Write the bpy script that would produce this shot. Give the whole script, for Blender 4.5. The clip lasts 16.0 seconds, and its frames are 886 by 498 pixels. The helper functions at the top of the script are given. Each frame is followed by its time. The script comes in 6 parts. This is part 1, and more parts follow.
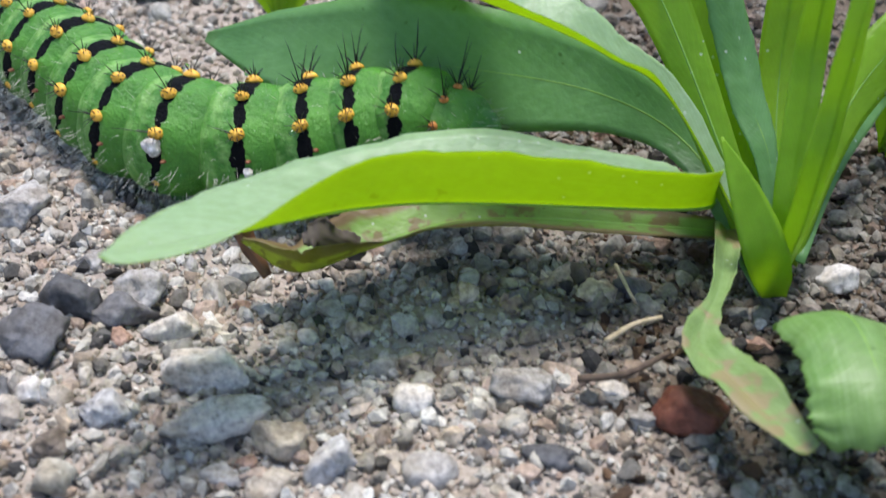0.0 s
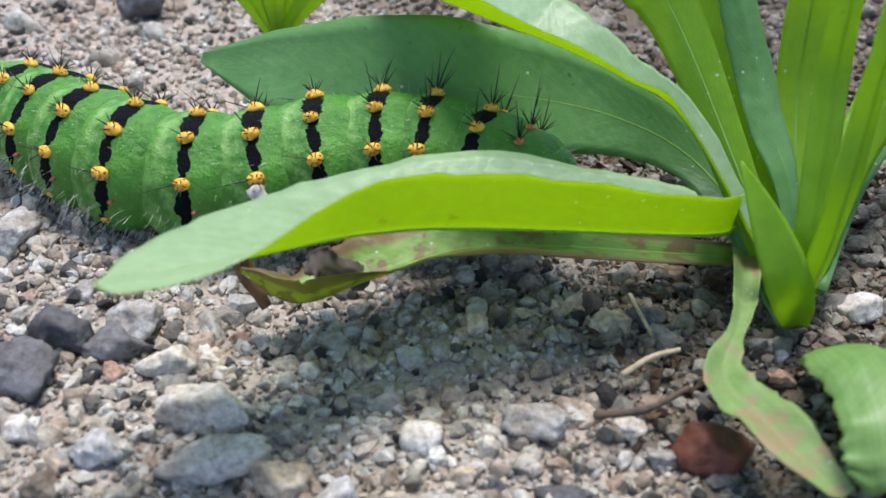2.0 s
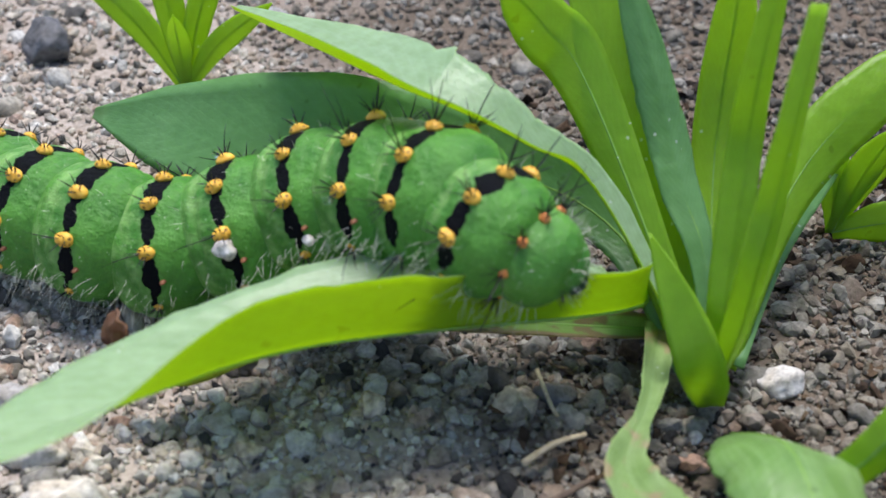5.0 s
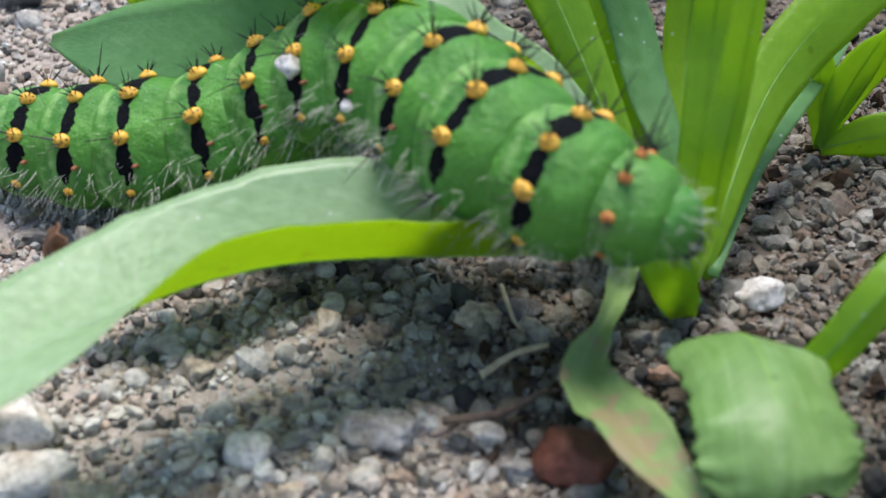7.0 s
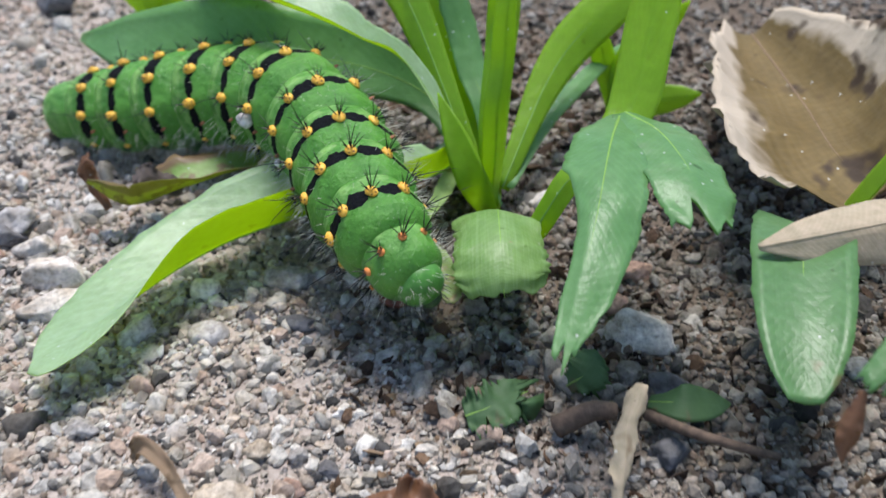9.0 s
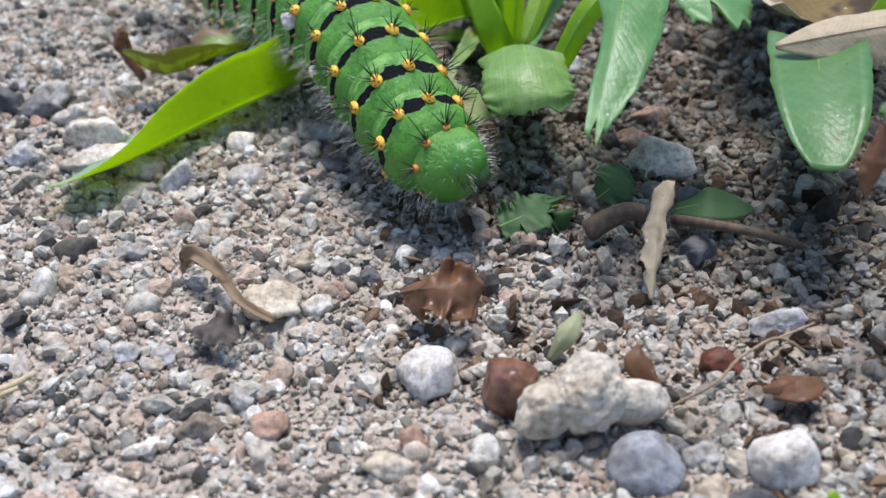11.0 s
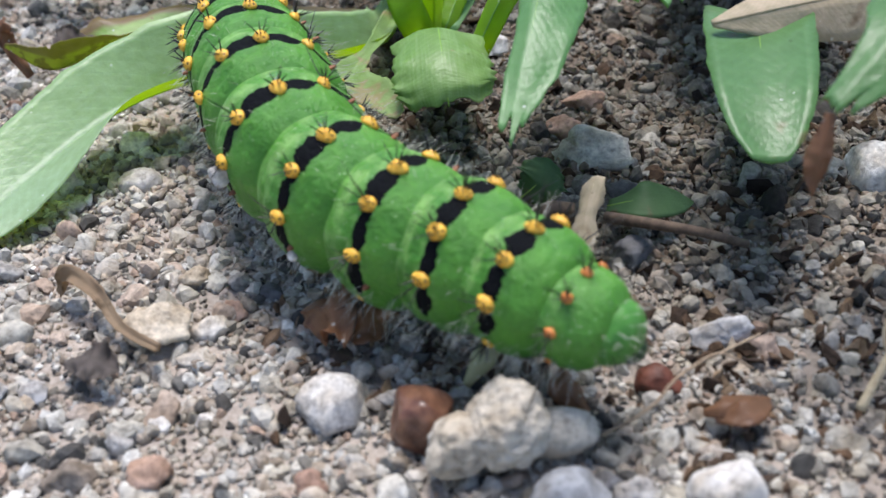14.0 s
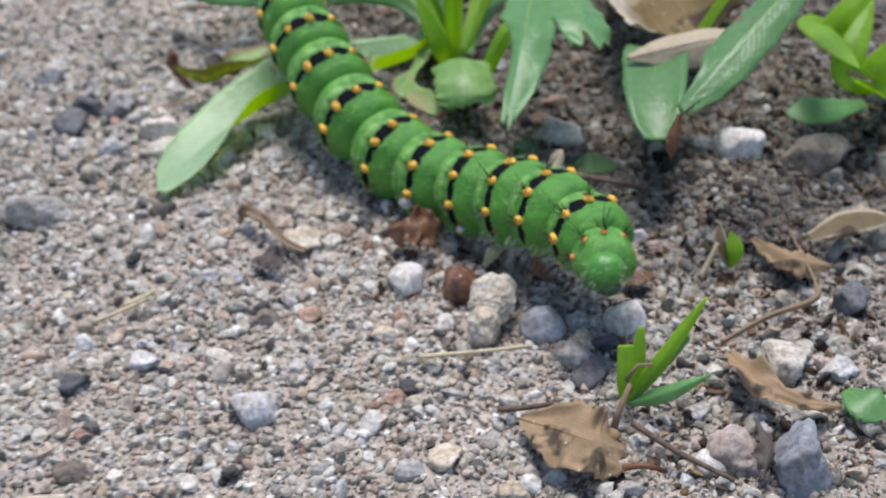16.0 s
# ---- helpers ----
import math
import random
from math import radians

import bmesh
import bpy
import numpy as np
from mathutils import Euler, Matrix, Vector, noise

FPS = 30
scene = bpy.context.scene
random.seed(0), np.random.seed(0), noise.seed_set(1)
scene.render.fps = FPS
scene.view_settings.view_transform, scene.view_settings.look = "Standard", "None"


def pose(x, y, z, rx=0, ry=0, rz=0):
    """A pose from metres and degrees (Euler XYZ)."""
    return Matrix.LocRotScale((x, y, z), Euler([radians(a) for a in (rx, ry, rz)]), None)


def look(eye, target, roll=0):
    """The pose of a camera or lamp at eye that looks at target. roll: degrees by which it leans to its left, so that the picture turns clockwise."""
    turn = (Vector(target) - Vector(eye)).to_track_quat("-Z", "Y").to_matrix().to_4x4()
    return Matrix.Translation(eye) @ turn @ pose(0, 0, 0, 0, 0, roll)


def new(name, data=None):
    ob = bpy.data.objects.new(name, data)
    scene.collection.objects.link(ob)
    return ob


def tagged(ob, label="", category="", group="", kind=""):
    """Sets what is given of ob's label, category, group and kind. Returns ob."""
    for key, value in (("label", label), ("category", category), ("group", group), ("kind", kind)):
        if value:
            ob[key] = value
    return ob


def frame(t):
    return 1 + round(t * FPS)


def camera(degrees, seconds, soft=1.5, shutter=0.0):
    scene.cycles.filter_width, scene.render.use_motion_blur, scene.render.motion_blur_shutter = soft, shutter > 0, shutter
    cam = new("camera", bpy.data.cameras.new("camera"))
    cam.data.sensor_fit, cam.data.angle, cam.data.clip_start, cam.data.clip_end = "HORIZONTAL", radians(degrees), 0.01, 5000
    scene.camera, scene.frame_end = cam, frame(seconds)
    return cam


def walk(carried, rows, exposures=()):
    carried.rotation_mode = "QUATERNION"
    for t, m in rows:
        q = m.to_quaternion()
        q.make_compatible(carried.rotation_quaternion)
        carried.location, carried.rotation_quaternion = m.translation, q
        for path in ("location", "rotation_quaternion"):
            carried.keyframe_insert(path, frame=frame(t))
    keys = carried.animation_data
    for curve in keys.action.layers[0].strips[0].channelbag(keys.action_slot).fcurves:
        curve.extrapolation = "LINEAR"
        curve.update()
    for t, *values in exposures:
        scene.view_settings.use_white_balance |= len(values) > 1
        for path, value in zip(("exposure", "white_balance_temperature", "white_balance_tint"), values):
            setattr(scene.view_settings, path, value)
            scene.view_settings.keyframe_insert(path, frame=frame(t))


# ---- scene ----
cam = camera(41.50, 16.0, soft=1.5, shutter=0.3)
walk(cam, [
    (0, pose(0.0514, 0.0208, 0.0709, 52.11, -0.55, -0.97)),
    (0.5, pose(0.0491, 0.0244, 0.0748, 52.25, -1.14, -1.16)),
    (1, pose(0.0507, 0.0246, 0.0713, 51.89, -0.62, -1.09)),
    (1.5, pose(0.0483, 0.0240, 0.0688, 52.54, -0.73, -1.50)),
    (2, pose(0.0501, 0.0251, 0.0689, 52.97, -0.67, -1.40)),
    (2.5, pose(0.0537, 0.0314, 0.0675, 52.76, -0.59, -1.15)),
    (3, pose(0.0548, 0.0332, 0.0695, 52.65, -0.92, -1.41)),
    (3.5, pose(0.0537, 0.0332, 0.0688, 53.33, -1.63, -2.28)),
    (3.7, pose(0.0550, 0.0289, 0.0736, 52.95, -1.59, -2.51)),
    (5.8, pose(0.0594, 0.0355, 0.0645, 53.69, 0.05, -2.04)),
    (6, pose(0.0616, 0.0351, 0.0632, 53.27, 0.45, -1.68)),
    (6.5, pose(0.0644, 0.0341, 0.0619, 53.45, 0.76, -1.49)),
    (7, pose(0.0636, 0.0324, 0.0610, 53.42, 0.69, -1.83)),
    (7.5, pose(0.0624, 0.0302, 0.0619, 53.12, 0.86, -1.90)),
    (8, pose(0.0617, 0.0245, 0.0664, 52.97, 0.41, -2.59)),
    (8.5, pose(0.0669, 0.0185, 0.0730, 52.56, 0.48, -2.18)),
    (9, pose(0.0777, -0.0152, 0.0830, 53.63, 1.17, -1.22)),
    (9.2, pose(0.0781, -0.0209, 0.0839, 53.58, 1.89, -1.10)),
    (9.5, pose(0.0741, -0.0363, 0.0771, 54.74, 1.74, -1.68)),
    (10, pose(0.0731, -0.0342, 0.0729, 55.01, 2.07, -2.06)),
    (10.2, pose(0.0733, -0.0343, 0.0730, 55.23, 2.19, -2.09)),
    (12.3, pose(0.0712, -0.0234, 0.0578, 55.17, 2.78, -2.87)),
    (12.5, pose(0.0709, -0.0220, 0.0587, 55.03, 2.63, -3.13)),
    (13, pose(0.0745, -0.0184, 0.0581, 54.70, 2.89, -3.48)),
    (13.5, pose(0.0771, -0.0163, 0.0577, 54.39, 2.90, -4.01)),
    (14, pose(0.0787, -0.0211, 0.0635, 53.97, 3.01, -4.64)),
    (14.5, pose(0.0809, -0.0157, 0.0589, 53.38, 3.37, -5.12)),
    (15, pose(0.0797, -0.0209, 0.0623, 52.91, 3.11, -5.38)),
    (15.3, pose(0.0855, -0.0313, 0.0760, 51.69, 2.59, -4.81)),
    (15.5, pose(0.0804, -0.0476, 0.0881, 52.16, 3.14, -4.72)),
    (15.7, pose(0.0756, -0.0653, 0.0921, 52.65, 3.25, -5.40)),
    (15.8, pose(0.0747, -0.0717, 0.0954, 52.54, 3.15, -5.21)),
    (16, pose(0.0708, -0.0814, 0.1014, 52.96, 3.12, -5.22)),
], exposures=[(0.0, 0.74, 6400, 14), (15.3, 0.74, 6400, 14), (16.0, 0.58, 6400, 14)])


# ---- lens opening: a small phone lens held close ----
cam.data.dof.use_dof, cam.data.dof.focus_distance, cam.data.dof.aperture_fstop = True, 0.118, 42.0

# ---- daylight: a bright overcast sky ----
world = bpy.data.worlds.new("overcast_sky")
scene.world = world
world.use_nodes = True
sky = world.node_tree.nodes.new("ShaderNodeTexSky")
sky.sky_type, sky.sun_disc = "NISHITA", False
sky.sun_elevation, sky.sun_rotation = radians(73), radians(8)
world.node_tree.links.new(sky.outputs[0], world.node_tree.nodes["Background"].inputs[0])
world.node_tree.nodes["Background"].inputs[1].default_value = 0.125
sun_data = bpy.data.lights.new("sun", "SUN")
sun_data.energy, sun_data.angle, sun_data.color = 3.1, radians(24), (1.0, 0.962, 0.925)
sun = new("sun", sun_data)
sun.matrix_world = look((0.11, 0.40, 1.0), (0.07, 0.1, 0))


# ---- small tools ----
def mm(x, y, z, rx=0, ry=0, rz=0):
    """A pose from millimetres and degrees."""
    return pose(x / 1000, y / 1000, z / 1000, rx, ry, rz)


def mesh_of(bm, name, material, smooth=True):
    me = bpy.data.meshes.new(name)
    bmesh.ops.recalc_face_normals(bm, faces=bm.faces)
    bm.to_mesh(me)
    bm.free()
    me.materials.append(material)
    if smooth:
        me.polygons.foreach_set("use_smooth", [True] * len(me.polygons))
    return me


def part(name, me, parent, label="", m=None):
    ob = new(name, me)
    ob.parent = parent
    if m is not None:
        ob.matrix_basis = m
    return tagged(ob, label)


def spline(points, n):
    """n points along a Catmull-Rom curve through the given ones."""
    p = [Vector(q) for q in points]
    p = [2 * p[0] - p[1]] + p + [2 * p[-1] - p[-2]]
    out = []
    for k in range(n):
        u = k / (n - 1) * (len(p) - 3)
        i = min(int(u), len(p) - 4)
        t = u - i
        a, b, c, d = p[i:i + 4]
        out.append(0.5 * ((2 * b) + (c - a) * t + (2 * a - 5 * b + 4 * c - d) * t * t + (3 * b - a - 3 * c + d) * t ** 3))
    return out


# ---- materials ----
def material(name, rough=0.6, spec=0.4):
    m = bpy.data.materials.new(name)
    m.use_nodes = True
    b = m.node_tree.nodes["Principled BSDF"]
    b.inputs["Roughness"].default_value = rough
    b.inputs["Specular IOR Level"].default_value = spec
    return m, m.node_tree, b


def node(nt, kind, **values):
    n = nt.nodes.new(kind)
    for k, v in values.items():
        n.inputs[k.replace("_", " ")].default_value = v
    return n


def ramp(nt, fac, stops, interpolation="LINEAR"):
    r = nt.nodes.new("ShaderNodeValToRGB")
    r.color_ramp.interpolation = interpolation
    el = r.color_ramp.elements
    while len(el) < len(stops):
        el.new(0.5)
    for e, (pos, col) in zip(el, stops):
        e.position = pos
        e.color = (*col, 1) if len(col) == 3 else col
    nt.links.new(fac, r.inputs[0])
    return r.outputs[0]


def coords(nt, kind="Object"):
    return nt.nodes.new("ShaderNodeTexCoord").outputs[kind]


def noise_tex(nt, vec, scale, detail=4.0, rough=0.55):
    n = node(nt, "ShaderNodeTexNoise", Scale=scale, Detail=detail, Roughness=rough)
    nt.links.new(vec, n.inputs["Vector"])
    return n.outputs["Fac"]


def mixed(nt, fac, a, b, blend="MIX"):
    n = nt.nodes.new("ShaderNodeMix")
    n.data_type, n.blend_type = "RGBA", blend
    if isinstance(fac, float):
        n.inputs[0].default_value = fac
    else:
        nt.links.new(fac, n.inputs[0])
    for slot, v in ((6, a), (7, b)):
        if isinstance(v, tuple):
            n.inputs[slot].default_value = (*v, 1)
        else:
            nt.links.new(v, n.inputs[slot])
    return n.outputs[2]


def math_node(nt, op, a, b=None):
    n = nt.nodes.new("ShaderNodeMath")
    n.operation = op
    for i, v in enumerate((a, b)):
        if v is None:
            continue
        if isinstance(v, (int, float)):
            n.inputs[i].default_value = v
        else:
            nt.links.new(v, n.inputs[i])
    return n.outputs[0]


def bump(nt, bsdf, height, strength, distance):
    b = node(nt, "ShaderNodeBump", Strength=strength, Distance=distance)
    nt.links.new(height, b.inputs["Height"])
    nt.links.new(b.outputs[0], bsdf.inputs["Normal"])


def humus_shade(nt, c):
    """Where humus darkens the soil, round the weeds and beyond them, with a ragged border; shade under their leaves is
    painted in too.
    """
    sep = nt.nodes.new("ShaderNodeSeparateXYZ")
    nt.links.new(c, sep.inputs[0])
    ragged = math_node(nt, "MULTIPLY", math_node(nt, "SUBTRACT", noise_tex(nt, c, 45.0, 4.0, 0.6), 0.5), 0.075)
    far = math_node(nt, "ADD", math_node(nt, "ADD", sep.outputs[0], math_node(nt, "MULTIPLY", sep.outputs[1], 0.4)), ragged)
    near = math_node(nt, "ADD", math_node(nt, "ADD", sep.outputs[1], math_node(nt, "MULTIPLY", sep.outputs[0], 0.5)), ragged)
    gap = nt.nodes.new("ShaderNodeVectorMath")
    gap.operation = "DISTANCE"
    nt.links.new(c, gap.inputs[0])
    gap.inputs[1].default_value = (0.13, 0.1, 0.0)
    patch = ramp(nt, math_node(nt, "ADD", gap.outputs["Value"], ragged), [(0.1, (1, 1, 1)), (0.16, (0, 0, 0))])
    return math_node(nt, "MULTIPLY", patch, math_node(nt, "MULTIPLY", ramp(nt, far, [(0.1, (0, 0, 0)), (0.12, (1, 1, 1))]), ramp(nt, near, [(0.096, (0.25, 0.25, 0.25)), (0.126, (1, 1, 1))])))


def soil_material():
    m, nt, b = material("sandy_soil", 0.95, 0.15)
    c = coords(nt)
    fine, broad = noise_tex(nt, c, 1400.0, 5.0, 0.7), noise_tex(nt, c, 60.0, 3.0)
    a = ramp(nt, fine, [(0.3, (0.09, 0.075, 0.06)), (0.5, (0.38, 0.335, 0.29)), (0.72, (0.64, 0.58, 0.52))])
    dry = mixed(nt, broad, a, (0.4, 0.345, 0.29))
    nt.links.new(mixed(nt, humus_shade(nt, c), dry, mixed(nt, 1.0, dry, (0.36, 0.335, 0.3), "MULTIPLY")), b.inputs["Base Color"])
    bump(nt, b, fine, 0.8, 0.0006)
    return m


def stone_material(name, stops, per_piece, rough=0.85, grain=1200.0):
    """per_piece: 'island' for joined gravel, 'object' for stones of their own."""
    m, nt, b = material(name, rough, 0.3)
    if per_piece == "island":
        pick = nt.nodes.new("ShaderNodeNewGeometry").outputs["Random Per Island"]
    else:
        pick = nt.nodes.new("ShaderNodeObjectInfo").outputs["Random"]
    base = ramp(nt, pick, stops)
    c = coords(nt)
    fine = noise_tex(nt, c, grain, 6.0, 0.7)
    broad = noise_tex(nt, c, grain / 5, 3.0)
    speck = ramp(nt, fine, [(0.3, (0.45, 0.43, 0.41)), (0.5, (0.95, 0.95, 0.95)), (0.7, (1.35, 1.32, 1.28))])
    col = mixed(nt, 1.0, base, speck, "MULTIPLY")
    stain = ramp(nt, broad, [(0.35, (0.72, 0.66, 0.58)), (0.6, (1.0, 1.0, 1.0))])
    col = mixed(nt, 1.0, col, stain, "MULTIPLY")
    # gravel darkened here for humus and, in the same colour, the leaves' shade
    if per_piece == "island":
        col = mixed(nt, humus_shade(nt, c), col, mixed(nt, 1.0, col, (0.5, 0.49, 0.47), "MULTIPLY"))
    nt.links.new(col, b.inputs["Base Color"])
    bump(nt, b, fine, 0.7, 0.0005 if per_piece == "island" else 0.00036)
    return m


def leaf_material(name, low, high, back, gloss=0.42, wear=None, glow_share=0.45, streak=0.09, rim=None, scar=None):
    m, nt, b = material(name, gloss, 0.45)
    c = coords(nt)
    fine, broad = noise_tex(nt, c, 900.0, 4.0), noise_tex(nt, c, 110.0, 3.0)
    uv = nt.nodes.new("ShaderNodeUVMap").outputs[0]
    sep = nt.nodes.new("ShaderNodeSeparateXYZ")
    nt.links.new(uv, sep.inputs[0])
    # side veins run slanting from the midrib
    slant = math_node(nt, "ADD", math_node(nt, "MULTIPLY", sep.outputs[0], 34.0), math_node(nt, "MULTIPLY", math_node(nt, "ABSOLUTE", math_node(nt, "SUBTRACT", sep.outputs[1], 0.5)), -9.0))
    vein = math_node(nt, "POWER", math_node(nt, "ABSOLUTE", math_node(nt, "SINE", math_node(nt, "MULTIPLY", slant, 3.14159))), 0.35)
    col = mixed(nt, broad, low, high)
    col = mixed(nt, 1.0, col, ramp(nt, fine, [(0.3, (0.82, 0.85, 0.8)), (0.7, (1.12, 1.1, 1.1))]), "MULTIPLY")
    col = mixed(nt, math_node(nt, "MULTIPLY", math_node(nt, "SUBTRACT", 1.0, vein), 0.12), col, tuple(min(1, v * 1.8) for v in high))
    # fine lengthwise fibres
    fibre = nt.nodes.new("ShaderNodeCombineXYZ")
    nt.links.new(math_node(nt, "MULTIPLY", sep.outputs[0], 3.0), fibre.inputs[0])
    nt.links.new(math_node(nt, "MULTIPLY", sep.outputs[1], 26.0), fibre.inputs[1])
    strand = ramp(nt, noise_tex(nt, fibre.outputs[0], 1.0, 3.0, 0.6), [(0.42, (0, 0, 0)), (0.7, (1, 1, 1))])
    col = mixed(nt, math_node(nt, "MULTIPLY", strand, streak), col, tuple(min(0.85, v * 1.5 + 0.14) for v in high))
    mark = ramp(nt, noise_tex(nt, c, 420.0, 2.0, 0.5), [(0.73, (0, 0, 0)), (0.76, (1, 1, 1))])
    col = mixed(nt, math_node(nt, "MULTIPLY", mark, 0.7), col, tuple(v * 0.3 for v in low))
    cell = node(nt, "ShaderNodeTexVoronoi", Scale=620.0)
    nt.links.new(c, cell.inputs["Vector"])
    dust = math_node(nt, "MULTIPLY", math_node(nt, "LESS_THAN", cell.outputs["Distance"], 0.095), math_node(nt, "GREATER_THAN", noise_tex(nt, c, 90.0, 2.0), 0.52))
    col = mixed(nt, math_node(nt, "MULTIPLY", dust, 0.75), col, (0.75, 0.78, 0.7))
    if rim:
        edge = math_node(nt, "ADD", math_node(nt, "ABSOLUTE", math_node(nt, "SUBTRACT", sep.outputs[1], 0.5)), math_node(nt, "MULTIPLY", math_node(nt, "SUBTRACT", broad, 0.5), 0.35))
        col = mixed(nt, ramp(nt, edge, [(0.31, (0, 0, 0)), (0.39, (1, 1, 1))]), col, rim)
    if wear:
        patch = ramp(nt, noise_tex(nt, c, wear[1], 3.0, 0.6), [(wear[2], (0, 0, 0)), (wear[2] + 0.06, (1, 1, 1))])
        col = mixed(nt, patch, col, wear[0])
    if scar:
        # a long pale place where the lower skin has been grazed off
        reach = None
        for end in scar[:2]:
            gap = nt.nodes.new("ShaderNodeVectorMath")
            gap.operation = "DISTANCE"
            nt.links.new(c, gap.inputs[0])
            gap.inputs[1].default_value = end
            reach = gap.outputs["Value"] if reach is None else math_node(nt, "ADD", reach, gap.outputs["Value"])
        reach = math_node(nt, "ADD", reach, math_node(nt, "MULTIPLY", math_node(nt, "SUBTRACT", noise_tex(nt, c, 900.0, 3.0), 0.5), 0.0007))
        col = mixed(nt, ramp(nt, math_node(nt, "MULTIPLY", reach, 100.0), [(scar[2] * 100, (1, 1, 1)), (scar[2] * 100 + 0.02, (0, 0, 0))]), col, (0.72, 0.78, 0.66))
    nt.links.new(col, b.inputs["Base Color"])
    bump(nt, b, math_node(nt, "ADD", math_node(nt, "ADD", math_node(nt, "MULTIPLY", vein, 0.12), math_node(nt, "MULTIPLY", strand, 0.05)), fine), 0.4, 0.0003)
    glow = node(nt, "ShaderNodeBsdfTranslucent")
    nt.links.new(mixed(nt, 0.75, col, back), glow.inputs[0])
    mix = nt.nodes.new("ShaderNodeMixShader")
    mix.inputs[0].default_value = glow_share
    out = nt.nodes["Material Output"]
    nt.links.new(b.outputs[0], mix.inputs[1])
    nt.links.new(glow.outputs[0], mix.inputs[2])
    nt.links.new(mix.outputs[0], out.inputs[0])
    return m


def plain_material(name, low, high, scale, rough=0.6, relief=0.3, depth=0.0004):
    m, nt, b = material(name, rough)
    f = noise_tex(nt, coords(nt), scale, 5.0, 0.65)
    nt.links.new(ramp(nt, f, [(0.3, low), (0.7, high)]), b.inputs["Base Color"])
    bump(nt, b, f, relief, depth)
    return m


def body_material(banded=True):
    """Green skin with one black band across each segment, in the segment's own space."""
    m, nt, b = material("caterpillar_skin" if banded else "plain_green_skin", 0.4, 0.4)
    c = coords(nt)
    sep = nt.nodes.new("ShaderNodeSeparateXYZ")
    nt.links.new(c, sep.inputs[0])
    x, y, z = sep.outputs
    broad, fine = noise_tex(nt, c, 260.0, 3.0), noise_tex(nt, c, 2600.0, 4.0, 0.7)
    green = mixed(nt, ramp(nt, broad, [(0.3, (0, 0, 0)), (0.7, (1, 1, 1))]), (0.034, 0.158, 0.014), (0.092, 0.285, 0.034))
    green = mixed(nt, 1.0, green, ramp(nt, fine, [(0.3, (0.85, 0.85, 0.85)), (0.7, (1.12, 1.12, 1.1))]), "MULTIPLY")
    angle = math_node(nt, "ABSOLUTE", math_node(nt, "ARCTAN2", y, z))
    # half width of the band by the angle from the back: broad between the knobs, pinched at them
    wave = math_node(nt, "ABSOLUTE", math_node(nt, "SINE", math_node(nt, "MULTIPLY", math_node(nt, "SUBTRACT", angle, 0.349), 4.5)))
    fade = math_node(nt, "SUBTRACT", 1.0, math_node(nt, "MULTIPLY", angle, 0.33))
    half = math_node(nt, "ADD", 0.0001, math_node(nt, "MULTIPLY", math_node(nt, "MULTIPLY", wave, fade), 0.001))
    half = math_node(nt, "ADD", half, math_node(nt, "MULTIPLY", math_node(nt, "SUBTRACT", noise_tex(nt, c, 560.0, 3.0, 0.6), 0.5), 0.0027))
    inside = math_node(nt, "LESS_THAN", math_node(nt, "ABSOLUTE", math_node(nt, "SUBTRACT", x, 0.0002)), half)
    inside = math_node(nt, "MULTIPLY", inside, math_node(nt, "LESS_THAN", angle, 1.85))
    # broken paler lines along the ring folds
    line = math_node(nt, "ABSOLUTE", math_node(nt, "ADD", x, math_node(nt, "ADD", 0.0021, math_node(nt, "MULTIPLY", math_node(nt, "SUBTRACT", noise_tex(nt, c, 330.0, 2.0), 0.5), 0.0022))))
    pale = math_node(nt, "MULTIPLY", ramp(nt, line, [(0.0, (1, 1, 1)), (0.00028, (0, 0, 0))]), ramp(nt, noise_tex(nt, c, 700.0, 2.0), [(0.42, (0, 0, 0)), (0.66, (0.5, 0.5, 0.5))]))
    green = mixed(nt, pale, green, (0.3, 0.5, 0.16))
    dots = node(nt, "ShaderNodeTexVoronoi", Scale=1500.0)
    nt.links.new(c, dots.inputs["Vector"])
    dot = math_node(nt, "MULTIPLY", math_node(nt, "LESS_THAN", dots.outputs["Distance"], 0.11), 0.36)
    green = mixed(nt, dot, green, (0.55, 0.72, 0.45))
    col = mixed(nt, inside, green, (0.004, 0.005, 0.006)) if banded else green
    nt.links.new(col, b.inputs["Base Color"])
    if banded:
        nt.links.new(math_node(nt, "ADD", 0.4, math_node(nt, "MULTIPLY", inside, 0.34)), b.inputs["Roughness"])
        nt.links.new(math_node(nt, "SUBTRACT", 0.32, math_node(nt, "MULTIPLY", inside, 0.26)), b.inputs["Specular IOR Level"])
    b.inputs["Subsurface Weight"].default_value = 0.12
    b.inputs["Subsurface Radius"].default_value = (0.0006, 0.0012, 0.0004)
    b.inputs["Subsurface Scale"].default_value = 1.0
    bump(nt, b, math_node(nt, "ADD", math_node(nt, "MULTIPLY", broad, 2.6), math_node(nt, "ADD", fine, noise_tex(nt, c, 950.0, 2.0))), 0.55, 0.0004)
    return m


